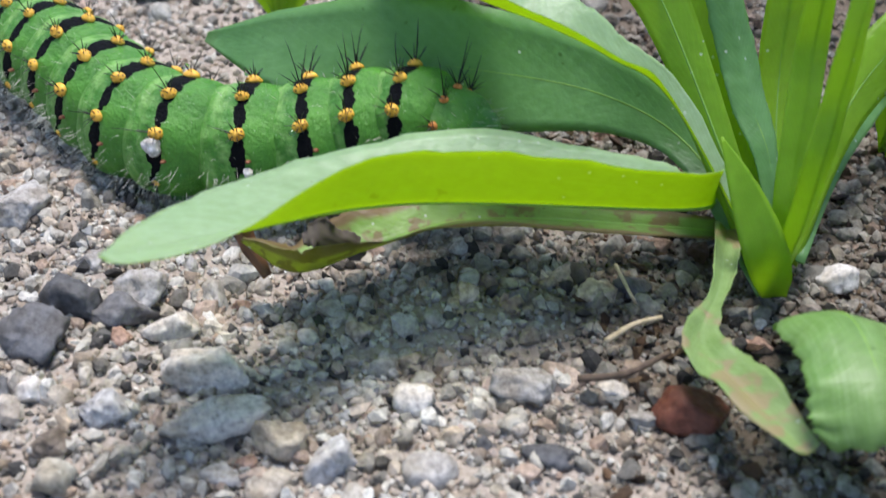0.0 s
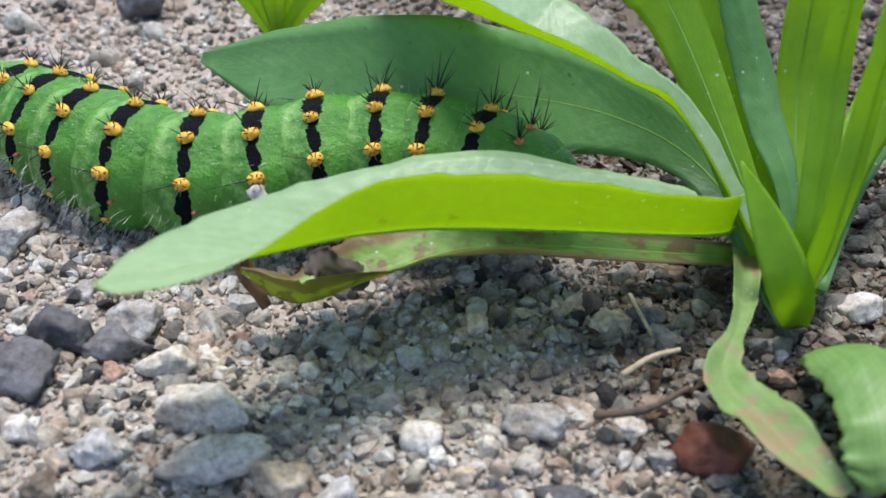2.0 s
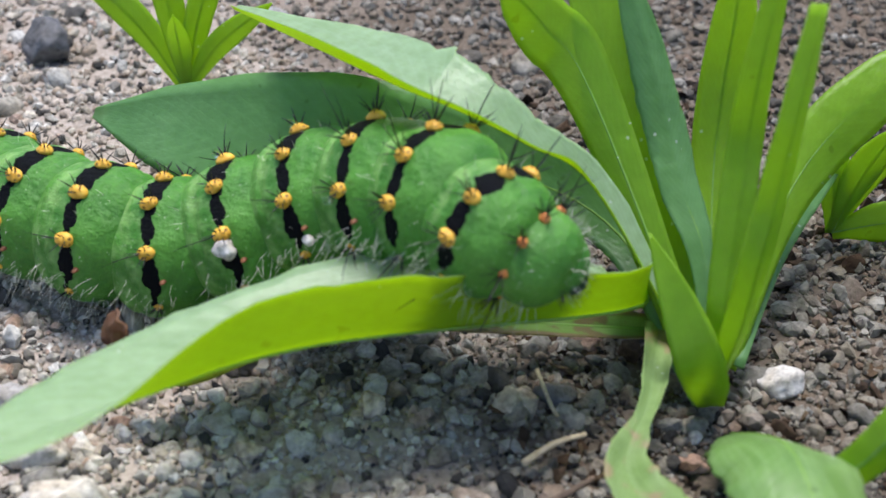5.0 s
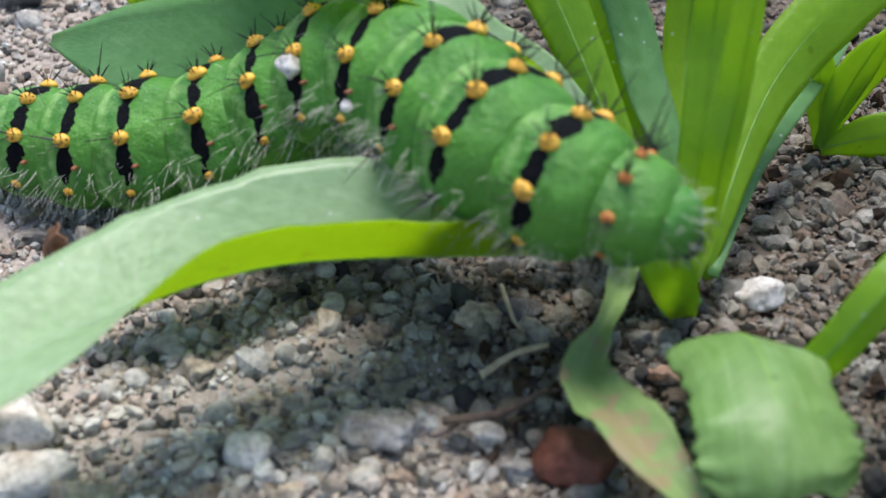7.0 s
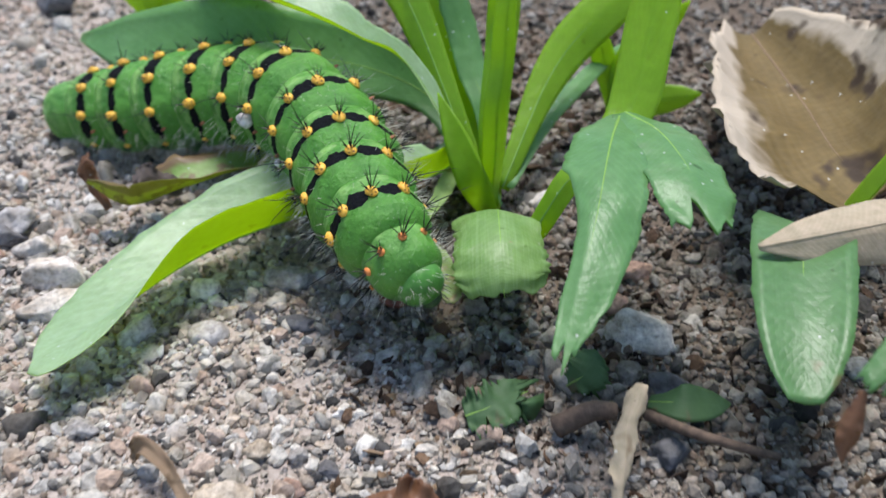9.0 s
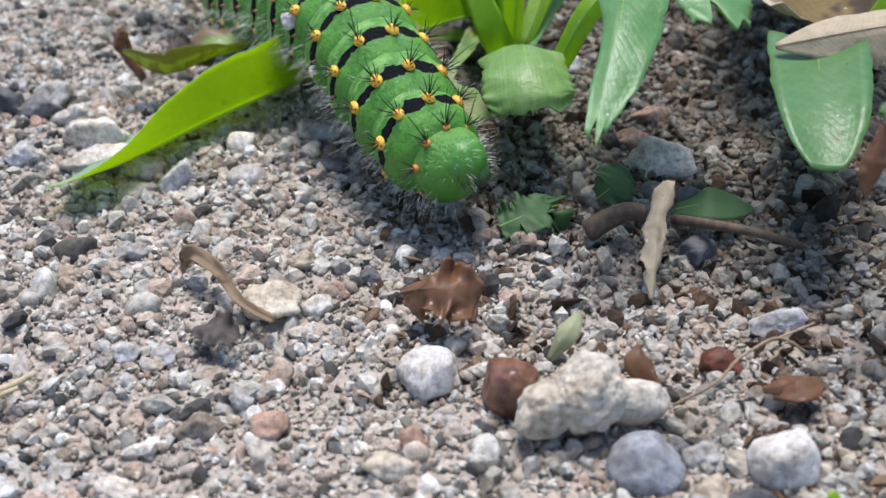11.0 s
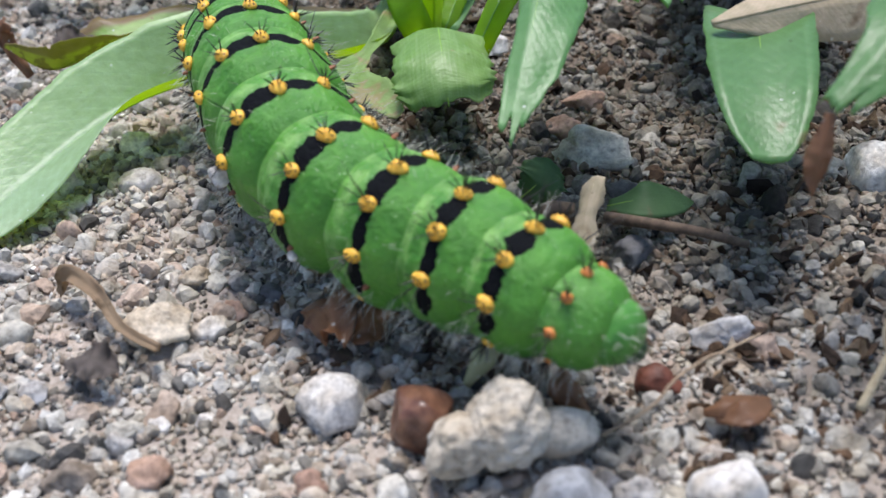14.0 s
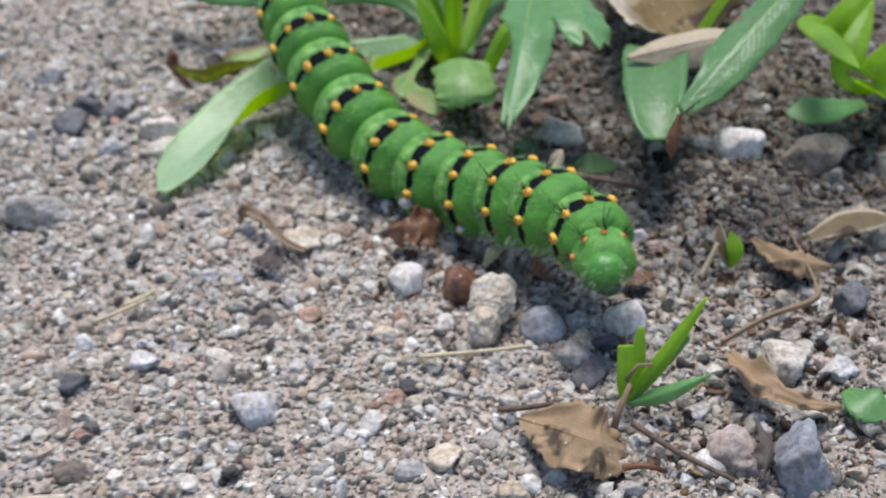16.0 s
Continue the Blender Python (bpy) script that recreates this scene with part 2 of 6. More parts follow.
def knob_material(name, low, high):
    """Amber wart with dark pits at the feet of the bristles."""
    m, nt, b = material(name, 0.5, 0.35)
    c = coords(nt)
    f = noise_tex(nt, c, 1500.0, 4.0, 0.6)
    pit = node(nt, "ShaderNodeTexVoronoi", Scale=1500.0)
    nt.links.new(c, pit.inputs["Vector"])
    hole = ramp(nt, pit.outputs["Distance"], [(0.16, (1, 1, 1)), (0.26, (0, 0, 0))])
    nt.links.new(mixed(nt, math_node(nt, "MULTIPLY", hole, 0.85), ramp(nt, f, [(0.3, low), (0.7, high)]), (0.07, 0.03, 0.01)), b.inputs["Base Color"])
    b.inputs["Subsurface Weight"].default_value = 0.1
    b.inputs["Subsurface Radius"].default_value = (0.0005, 0.0003, 0.0001)
    bump(nt, b, math_node(nt, "SUBTRACT", f, hole), 0.35, 0.0002)
    return m


def dew_material():
    m, nt, b = material("dew", 0.02, 0.5)
    b.inputs["Transmission Weight"].default_value = 1.0
    b.inputs["IOR"].default_value = 1.33
    b.inputs["Base Color"].default_value = (0.95, 0.97, 1.0, 1)
    return m


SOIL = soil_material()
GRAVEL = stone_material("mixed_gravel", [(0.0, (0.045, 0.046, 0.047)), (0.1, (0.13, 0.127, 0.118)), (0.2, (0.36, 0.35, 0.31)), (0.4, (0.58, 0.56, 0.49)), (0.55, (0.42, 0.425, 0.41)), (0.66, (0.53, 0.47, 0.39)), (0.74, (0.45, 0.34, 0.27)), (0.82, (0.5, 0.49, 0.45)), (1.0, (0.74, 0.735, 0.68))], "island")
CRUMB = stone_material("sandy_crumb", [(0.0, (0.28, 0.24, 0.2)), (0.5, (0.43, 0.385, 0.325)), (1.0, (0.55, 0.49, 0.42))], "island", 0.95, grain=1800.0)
PALE = stone_material("pale_stone", [(0.0, (0.54, 0.51, 0.45)), (1.0, (0.7, 0.67, 0.62))], "object", grain=1500.0)
WHITE = stone_material("whitish_stone", [(0.0, (0.62, 0.61, 0.59)), (1.0, (0.74, 0.73, 0.7))], "object", 0.6, grain=1500.0)
CREAM = stone_material("cream_stone", [(0.0, (0.5, 0.44, 0.35)), (1.0, (0.6, 0.54, 0.44))], "object", grain=1300.0)
SLATE = stone_material("bluish_stone", [(0.0, (0.46, 0.465, 0.47)), (1.0, (0.6, 0.6, 0.6))], "object", 0.7, grain=1500.0)
TAN = stone_material("tan_stone", [(0.0, (0.46, 0.4, 0.31)), (1.0, (0.58, 0.51, 0.41))], "object", grain=1300.0)
SLATE_DARK = stone_material("dark_bluish_stone", [(0.0, (0.2, 0.22, 0.25)), (1.0, (0.3, 0.325, 0.36))], "object", 0.65, grain=900.0)
MAUVE = stone_material("greyish_pink_stone", [(0.0, (0.36, 0.31, 0.285)), (1.0, (0.48, 0.42, 0.39))], "object", grain=1100.0)
GREY_TAN = stone_material("grey_tan_stone", [(0.0, (0.42, 0.385, 0.32)), (1.0, (0.54, 0.5, 0.425))], "object", grain=1100.0)
GREY = stone_material("grey_stone", [(0.0, (0.36, 0.355, 0.34)), (1.0, (0.48, 0.47, 0.455))], "object", grain=1500.0)
DARK = stone_material("dark_stone", [(0.0, (0.1, 0.105, 0.115)), (1.0, (0.17, 0.175, 0.187))], "object", 0.6, grain=1100.0)
CLOD = stone_material("grey_brown_stone", [(0.0, (0.17, 0.145, 0.12)), (1.0, (0.26, 0.225, 0.19))], "object", grain=1300.0)
RED = stone_material("reddish_stone", [(0.0, (0.36, 0.235, 0.185)), (1.0, (0.49, 0.345, 0.265))], "object", grain=1500.0)
BROWN = stone_material("brown_shiny_stone", [(0.0, (0.13, 0.045, 0.03)), (1.0, (0.2, 0.075, 0.045))], "object", 0.4, grain=900.0)
LEAF = leaf_material("weed_leaf", (0.18, 0.36, 0.025), (0.26, 0.46, 0.04), (0.7, 0.92, 0.012), 0.36, glow_share=0.6)
# pale bluish base: the sky's sheen on the upper face, put into the colour
LEAF_FRONT = leaf_material("weed_leaf_sky_sheen", (0.29, 0.46, 0.26), (0.44, 0.61, 0.41), (0.7, 0.88, 0.008), 0.36, glow_share=0.5)
# undersides coloured yellow-green to carry the daylight that shines through the blade
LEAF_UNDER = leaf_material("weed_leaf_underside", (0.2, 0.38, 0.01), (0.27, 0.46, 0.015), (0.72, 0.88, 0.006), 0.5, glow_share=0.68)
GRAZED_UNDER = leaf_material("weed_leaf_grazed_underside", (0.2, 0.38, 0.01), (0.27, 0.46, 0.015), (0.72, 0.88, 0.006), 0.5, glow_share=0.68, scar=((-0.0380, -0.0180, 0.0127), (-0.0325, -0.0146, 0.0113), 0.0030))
WORN_UNDER = leaf_material("yellowing_underside", (0.3, 0.38, 0.02), (0.42, 0.45, 0.05), (0.5, 0.55, 0.03), 0.55, wear=((0.12, 0.07, 0.03), 420.0, 0.52), rim=(0.16, 0.1, 0.05))
LEAF_PALE = leaf_material("weed_leaf_bluish", (0.10, 0.26, 0.085), (0.19, 0.38, 0.155), (0.36, 0.62, 0.06), 0.34, streak=0.03)
LEAF_STUB = leaf_material("weed_leaf_whitish", (0.12, 0.3, 0.04), (0.3, 0.45, 0.18), (0.36, 0.6, 0.05), 0.4, wear=((0.3, 0.22, 0.1), 300.0, 0.66), streak=0.26)
LEAF_TORN = leaf_material("weed_leaf_torn", (0.095, 0.23, 0.08), (0.16, 0.325, 0.13), (0.3, 0.5, 0.06), wear=((0.22, 0.13, 0.07), 130.0, 0.6), gloss=0.34, streak=0.03)
LEAF_WORN = leaf_material("weed_leaf_browning", (0.17, 0.36, 0.06), (0.3, 0.47, 0.14), (0.45, 0.6, 0.06), wear=((0.24, 0.17, 0.09), 380.0, 0.54), rim=(0.24, 0.16, 0.09))
LEAF_LIMP = leaf_material("withering_leaf", (0.2, 0.36, 0.1), (0.36, 0.5, 0.22), (0.45, 0.6, 0.06), wear=((0.42, 0.35, 0.2), 240.0, 0.5), streak=0.14)
RIB = leaf_material("leaf_rib", (0.22, 0.44, 0.07), (0.34, 0.55, 0.15), (0.5, 0.75, 0.06), 0.45)
DRY = leaf_material("dry_leaf", (0.095, 0.07, 0.032), (0.23, 0.175, 0.09), (0.2, 0.14, 0.05), 0.8, wear=((0.06, 0.04, 0.022), 130.0, 0.54), glow_share=0.2, streak=0.15, rim=(0.42, 0.35, 0.24))
# brown middle, darkened further for shade inside the curl; the edges are pale
DEAD = leaf_material("dead_brown_leaf", (0.085, 0.056, 0.014), (0.2, 0.142, 0.044), (0.3, 0.2, 0.05), 0.75, wear=((0.045, 0.028, 0.013), 90.0, 0.58), glow_share=0.2, streak=0.1, rim=(0.52, 0.45, 0.34))
DRY_PALE = leaf_material("pale_dry_leaf", (0.36, 0.29, 0.19), (0.56, 0.48, 0.35), (0.45, 0.36, 0.2), 0.8, wear=((0.2, 0.14, 0.08), 140.0, 0.6), glow_share=0.3)
DRY_RED = leaf_material("reddish_dry_leaf", (0.13, 0.06, 0.03), (0.3, 0.16, 0.085), (0.36, 0.17, 0.07), 0.4, wear=((0.09, 0.04, 0.025), 260.0, 0.6))
HUSK = plain_material("glossy_husk", (0.045, 0.016, 0.014), (0.26, 0.13, 0.075), 420.0, 0.3)
DRY_BROWN = leaf_material("brown_dry_leaf", (0.2, 0.125, 0.06), (0.36, 0.25, 0.14), (0.3, 0.2, 0.1), 0.7, wear=((0.055, 0.035, 0.02), 150.0, 0.56), glow_share=0.2, streak=0.15)
DRY_DARK = leaf_material("dark_dry_leaf", (0.07, 0.055, 0.05), (0.2, 0.17, 0.15), (0.2, 0.15, 0.1), 0.75)
DRY_TAN = leaf_material("tan_dry_leaf", (0.22, 0.15, 0.09), (0.4, 0.3, 0.2), (0.35, 0.25, 0.14), 0.8, wear=((0.1, 0.07, 0.04), 200.0, 0.6))
LEAF_DARK = leaf_material("dull_green_leaf", (0.04, 0.11, 0.04), (0.1, 0.2, 0.08), (0.15, 0.25, 0.05), 0.6, wear=((0.16, 0.12, 0.07), 200.0, 0.62))
SLIVER = leaf_material("pale_green_sliver", (0.35, 0.4, 0.22), (0.5, 0.52, 0.33), (0.5, 0.5, 0.2), 0.5)
BARK_PALE = plain_material("pale_bark", (0.2, 0.14, 0.09), (0.36, 0.28, 0.19), 1200.0, 0.85)
BARK = plain_material("twig_bark", (0.05, 0.034, 0.025), (0.14, 0.1, 0.07), 1200.0, 0.85)
HUMUS = stone_material("rotten_litter", [(0.0, (0.03, 0.02, 0.015)), (0.4, (0.09, 0.06, 0.04)), (0.75, (0.16, 0.1, 0.06)), (1.0, (0.3, 0.22, 0.14))], "island", 0.9)
STRAW = plain_material("straw", (0.34, 0.27, 0.16), (0.56, 0.48, 0.33), 1200.0, 0.8)
SKIN, SKIN_PLAIN = body_material(), body_material(False)
KNOB = knob_material("yellow_knob", (0.6, 0.3, 0.025), (0.86, 0.52, 0.07))
KNOB_ORANGE = knob_material("orange_knob", (0.52, 0.15, 0.03), (0.72, 0.29, 0.08))
BRISTLE = plain_material("black_bristle", (0.004, 0.004, 0.005), (0.012, 0.011, 0.010), 2000.0, 0.35)
HAIR = plain_material("white_hair", (0.5, 0.5, 0.42), (0.7, 0.69, 0.6), 2000.0, 0.4)
HEAD = plain_material("green_head", (0.035, 0.15, 0.02), (0.08, 0.26, 0.04), 900.0, 0.42)
DEW = dew_material()
SPIRACLE = plain_material("spiracle_rim", (0.05, 0.02, 0.01), (0.35, 0.13, 0.05), 1500.0, 0.5)
FACE = plain_material("dark_mouthparts", (0.01, 0.03, 0.01), (0.04, 0.1, 0.03), 1200.0, 0.5)
FOOT = plain_material("leg_skin", (0.03, 0.11, 0.02), (0.07, 0.19, 0.04), 900.0, 0.5)


# ---- ground ----
def relief(x, y):
    """Height of the soil."""
    p = Vector((x, y, 0))
    return 0.0016 * noise.noise(p * 38) + 0.0008 * noise.noise(p * 130 + Vector((3, 1, 0))) - 0.0012


def build_ground():
    fine = [(-60 + 2 * k) / 1000 for k in range(146)]
    far = [0.02, 0.06, 0.15, 0.4, 1, 3, 10, 40, 150, 600, 2000]
    xs = [fine[0] - f for f in reversed(far)] + fine + [fine[-1] + f for f in far]
    ys = [v + 0.01 for v in xs]
    n = len(xs)
    verts = [(x, y, relief(x, y)) for y in ys for x in xs]
    faces = [(j * n + i, j * n + i + 1, (j + 1) * n + i + 1, (j + 1) * n + i) for j in range(n - 1) for i in range(n - 1)]
    me = bpy.data.meshes.new("ground")
    me.from_pydata(verts, [], faces)
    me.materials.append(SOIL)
    me.polygons.foreach_set("use_smooth", [True] * len(me.polygons))
    return tagged(new("ground", me), "dry sandy grey-brown soil strewn with gravel", "ground", kind="structure")


ground = build_ground()


def ico(sub):
    bm = bmesh.new()
    bmesh.ops.create_icosphere(bm, subdivisions=sub, radius=1.0)
    v = np.array([q.co[:] for q in bm.verts])
    f = np.array([[q.index for q in face.verts] for face in bm.faces])
    bm.free()
    return v, f


def build_gravel(name, count, small, large, area, seed, label, sink=0.25, sub=1, mat=None, flat=1.0, round_off=False):
    rng = np.random.default_rng(seed)
    v0, f0 = ico(sub)
    nv, nf = len(v0), len(f0)
    x = rng.uniform(area[0], area[1], count)
    y = rng.uniform(area[2], area[3], count)
    size = small * (large / small) ** (rng.random(count) ** 2.2)
    V = np.repeat(v0[None], count, 0)
    cut = rng.normal(size=(count, 7, 3))
    cut /= np.linalg.norm(cut, axis=2, keepdims=True)
    reach = np.einsum("nvj,nkj->nvk", V, cut)
    away = rng.uniform(0.4, 0.85, (count, 1, 7)) / np.maximum(reach, 1e-3)
    V = V * np.minimum(away.min(2), 1.2)[:, :, None] * rng.uniform(0.94, 1.06, (count, nv, 1))
    V = V * (rng.uniform(0.7, 1.3, (count, 1, 3)) * np.array([1, 1, flat]) * size[:, None, None] * 0.72)
    q = rng.normal(size=(count, 4))
    q /= np.linalg.norm(q, axis=1, keepdims=True)
    w, a, b, c = q.T
    R = np.stack([1 - 2 * (b * b + c * c), 2 * (a * b - c * w), 2 * (a * c + b * w), 2 * (a * b + c * w), 1 - 2 * (a * a + c * c), 2 * (b * c - a * w), 2 * (a * c - b * w), 2 * (b * c + a * w), 1 - 2 * (a * a + b * b)], 1).reshape(-1, 3, 3)
    V = np.einsum("nij,nvj->nvi", R, V)
    z = np.array([relief(p, r) for p, r in zip(x, y)])
    V += np.stack([x, y, z + size * sink], 1)[:, None, :]
    F = (f0[None] + (np.arange(count) * nv)[:, None, None]).reshape(-1)
    me = bpy.data.meshes.new(name)
    me.vertices.add(count * nv)
    me.vertices.foreach_set("co", V.reshape(-1).astype(np.float32))
    me.loops.add(len(F))
    me.loops.foreach_set("vertex_index", F.astype(np.int32))
    me.polygons.add(count * nf)
    me.polygons.foreach_set("loop_start", np.arange(0, len(F), 3, dtype=np.int32))
    me.update(calc_edges=True)
    me.validate()
    me.polygons.foreach_set("use_smooth", [round_off] * len(me.polygons))
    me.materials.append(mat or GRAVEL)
    return tagged(new(name, me), label, "gravel", kind="stuff")


AREA = (-0.045, 0.185, -0.02, 0.20)
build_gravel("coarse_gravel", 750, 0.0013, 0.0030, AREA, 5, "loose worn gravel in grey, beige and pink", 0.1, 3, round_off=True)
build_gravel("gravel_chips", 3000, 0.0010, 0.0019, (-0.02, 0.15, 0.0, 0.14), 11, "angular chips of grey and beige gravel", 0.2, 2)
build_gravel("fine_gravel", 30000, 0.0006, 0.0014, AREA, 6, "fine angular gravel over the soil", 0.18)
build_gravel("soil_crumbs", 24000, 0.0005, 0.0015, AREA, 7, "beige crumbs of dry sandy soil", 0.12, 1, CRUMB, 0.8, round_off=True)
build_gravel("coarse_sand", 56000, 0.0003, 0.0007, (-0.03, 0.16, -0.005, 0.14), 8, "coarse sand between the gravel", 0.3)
build_gravel("humus_flakes", 3400, 0.0006, 0.0022, (0.066, 0.17, 0.045, 0.16), 9, "dark brown crumbs of rotten leaves round the weed", 0.25, 1, HUMUS, 0.3)
build_gravel("humus_flakes", 1300, 0.0006, 0.0020, (0.098, 0.16, 0.004, 0.05), 12, "dark brown crumbs of rotten leaves among the gravel", 0.25, 1, HUMUS, 0.35)


def stone(name, at, size, material_, label, seed, turn=0, knobbly=0.16, category="stone", sink=0.3):
    """A rounded, knobbly stone. size: its three widths in millimetres."""
    bm = bmesh.new()
    bmesh.ops.create_icosphere(bm, subdivisions=4, radius=0.5)
    off = Vector((seed * 7.3, seed * 3.1, seed * 1.7))
    rng = random.Random(seed)
    cuts = [(Vector((rng.gauss(0, 1), rng.gauss(0, 1), rng.gauss(0, 1))).normalized(), rng.uniform(0.52, 0.9) if knobbly > 0.1 else rng.uniform(0.88, 1.0) if knobbly > 0.06 else 1.5) for q in range(11)]
    for v in bm.verts:
        n = v.co.normalized()
        far = min([1.2] + [d / n.dot(c) for c, d in cuts if n.dot(c) > 0.05])
        k = far * (1 + knobbly * (0.5 * noise.noise(n * 1.6 + off) + 0.45 * noise.noise(n * 4 + off) + 0.45 * noise.noise(n * 9 + off) + 0.25 * noise.noise(n * 18 + off)))
        v.co = Vector((n.x * size[0], n.y * size[1], n.z * size[2])) * 0.5 * k / 1000
    ob = new(name, mesh_of(bm, name, material_))
    ob.matrix_basis = pose(at[0], at[1], relief(at[0], at[1]) + size[2] / 1000 * (0.5 - sink), 0, 0, turn)
    return tagged(ob, label, category, "stones on the soil")


LAID = []


def lay(x, y, wide, deep, high, mat, label):
    """Lays one stone on the soil; widths in millimetres."""
    k = len(LAID)
    knobbly = 0.075 if "round" in label or "smooth" in label else 0.09 if mat in (WHITE, BROWN) else 0.22
    LAID.append(stone("stone", (x, y), (wide, deep, high), mat, label, k + 1, turn=(k * 67) % 40 - 20, knobbly=knobbly))


lay(0.0196, 0.1039, 5.8, 5.5, 5.2, DARK, "blackish rough stone lying on sandy soil")
lay(0.0252, 0.1058, 5.3, 4.7, 4.3, GREY, "grey stone with a speckled top")
lay(0.0336, 0.0944, 7.9, 5.8, 5.3, PALE, "large pale knobbly stone among gravel")
lay(0.0285, 0.1008, 4.7, 4.1, 3.7, PALE, "pale grey lump of stone")
lay(0.0245, 0.0994, 2.4, 2.3, 2.1, RED, "small pinkish red pebble")
lay(0.0180, 0.0928, 2.8, 2.4, 2.2, WHITE, "small white pebble among gravel")
lay(0.0252, 0.0900, 5.8, 3.5, 3.2, SLATE, "bluish white flat stone on gravel")
lay(0.0397, 0.0877, 5.1, 4.8, 4.6, TAN, "tan rough stone among gravel")
lay(0.0442, 0.0852, 4.8, 4.5, 4.9, SLATE, "bluish grey flake of slate")
lay(0.0509, 0.0919, 3.6, 3.1, 2.9, PALE, "pale rounded pebble among gravel")
lay(0.0538, 0.0878, 2.9, 2.1, 1.9, TAN, "orange tan oval pebble")
lay(0.0566, 0.0865, 2.0, 1.9, 1.8, DARK, "small black pebble among gravel")
lay(0.0739, 0.0893, 5.9, 4.0, 3.7, BROWN, "brown shiny rounded stone beside the weed")
lay(0.0682, 0.1049, 4.3, 3.2, 2.9, TAN, "brownish angular stone under the weed")
lay(0.0716, 0.1057, 3.6, 2.7, 2.4, DARK, "dark angular stone under the weed")
lay(0.0749, 0.1141, 3.9, 2.4, 2.2, RED, "orange brown flat pebble")
lay(0.0558, 0.1060, 2.7, 2.5, 2.5, TAN, "yellowish pebble in a leaf's shade")
lay(0.0699, 0.0891, 2.7, 2.6, 2.7, GREY, "grey angular pebble on sandy soil")
lay(0.0680, 0.0929, 2.4, 2.0, 1.9, PALE, "pale rounded pebble on sandy soil")
lay(0.0611, 0.0934, 6.1, 4.3, 4.0, GREY, "grey brown clod of earth")
lay(0.0521, 0.0840, 3.9, 3.2, 2.9, GREY, "grey rounded pebble on sandy soil")
lay(0.0620, 0.0856, 4.0, 2.7, 2.5, DARK, "dark purplish stone among gravel")
lay(0.0918, 0.1074, 4.2, 2.9, 2.7, WHITE, "whitish angular stone behind the weed")
lay(0.0826, 0.1010, 1.2, 1.1, 1.2, WHITE, "tiny white pebble at the weed's foot")
lay(0.0816, 0.0979, 2.7, 2.1, 1.9, RED, "pinkish tan pebble at the weed's foot")
lay(0.0106, 0.1186, 6.1, 5.8, 5.3, GREY, "grey stone half sunk in soil")
lay(0.0194, 0.1108, 3.2, 2.8, 2.6, GREY, "small grey pebble on sandy soil")
lay(0.0344, 0.1052, 2.0, 1.4, 1.3, RED, "small red chip of stone")
lay(0.0212, 0.0864, 3.6, 3.2, 2.9, CLOD, "dark brown clod among gravel")
lay(0.0370, 0.0856, 1.8, 1.4, 1.3, RED, "small red pebble among gravel")
lay(0.0355, 0.0838, 3.1, 2.2, 2.0, GREY, "grey angular pebble on sandy soil")
lay(0.0157, 0.0923, 3.2, 3.0, 3.5, DARK, "black stone among pale gravel")
lay(0.0728, 0.1338, 3.5, 2.2, 2.0, RED, "orange pebble behind a leaf")
lay(0.0128, 0.1736, 6.5, 6.2, 6.9, DARK, "dark speckled stone behind the leaves")
lay(0.0457, 0.1012, 3.1, 2.3, 2.1, TAN, "yellow tan pebble in shade")
lay(0.0504, 0.0978, 2.5, 1.8, 1.6, TAN, "orange brown pebble on sandy soil")
lay(0.0721, 0.0476, 5.2, 4.9, 4.6, WHITE, "round white pebble on sandy soil")
lay(0.0891, 0.0345, 5.4, 5.1, 4.7, SLATE_DARK, "smooth bluish grey pebble")
lay(0.1001, 0.0334, 5.1, 4.9, 4.7, WHITE, "smooth whitish pebble on sandy soil")
lay(0.0572, 0.0586, 6.0, 4.7, 4.3, CREAM, "oval cream stone beside a dry curl")
lay(0.0578, 0.0414, 3.9, 3.6, 3.3, RED, "brownish pink stone on sandy soil")
lay(0.0518, 0.0426, 4.3, 3.6, 3.3, CLOD, "grey brown clod of earth")
lay(0.0704, 0.0389, 3.2, 2.6, 2.4, RED, "pinkish red angular stone")
lay(0.0994, 0.0816, 8.8, 5.8, 5.4, PALE, "pale grey rough stone beside the weed")
lay(0.0766, 0.0484, 2.4, 2.0, 1.9, PALE, "small pale pebble beside a husk")
lay(0.0982, 0.0470, 3.3, 3.0, 2.7, BROWN, "glossy brown seed-like pebble")
lay(0.0442, 0.0520, 3.2, 2.1, 2.0, SLATE, "bluish grey flat pebble")
lay(0.0637, 0.0651, 2.4, 2.3, 2.2, GREY, "small grey pebble on sandy soil")
lay(0.0665, 0.0634, 2.6, 1.9, 1.7, DARK, "small dark pebble under the caterpillar")
lay(0.0595, 0.0652, 3.1, 2.6, 2.4, TAN, "tan brown pebble on sandy soil")
lay(0.0615, 0.0589, 3.0, 2.3, 2.1, PALE, "pale rounded pebble on sandy soil")
lay(0.0634, 0.0612, 2.7, 2.0, 1.9, RED, "pinkish tan pebble on sandy soil")
lay(0.0607, 0.0550, 3.3, 1.9, 1.8, PALE, "pale flat pebble on sandy soil")
lay(0.0617, 0.0482, 1.6, 1.4, 1.2, WHITE, "tiny white pebble on sandy soil")
lay(0.0582, 0.0477, 1.7, 1.6, 1.5, WHITE, "tiny whitish pebble on sandy soil")
lay(0.0555, 0.0463, 2.8, 2.7, 2.8, GREY, "grey tan clod on sandy soil")
lay(0.0478, 0.0520, 2.5, 2.1, 2.0, SLATE, "purplish grey pebble on sandy soil")
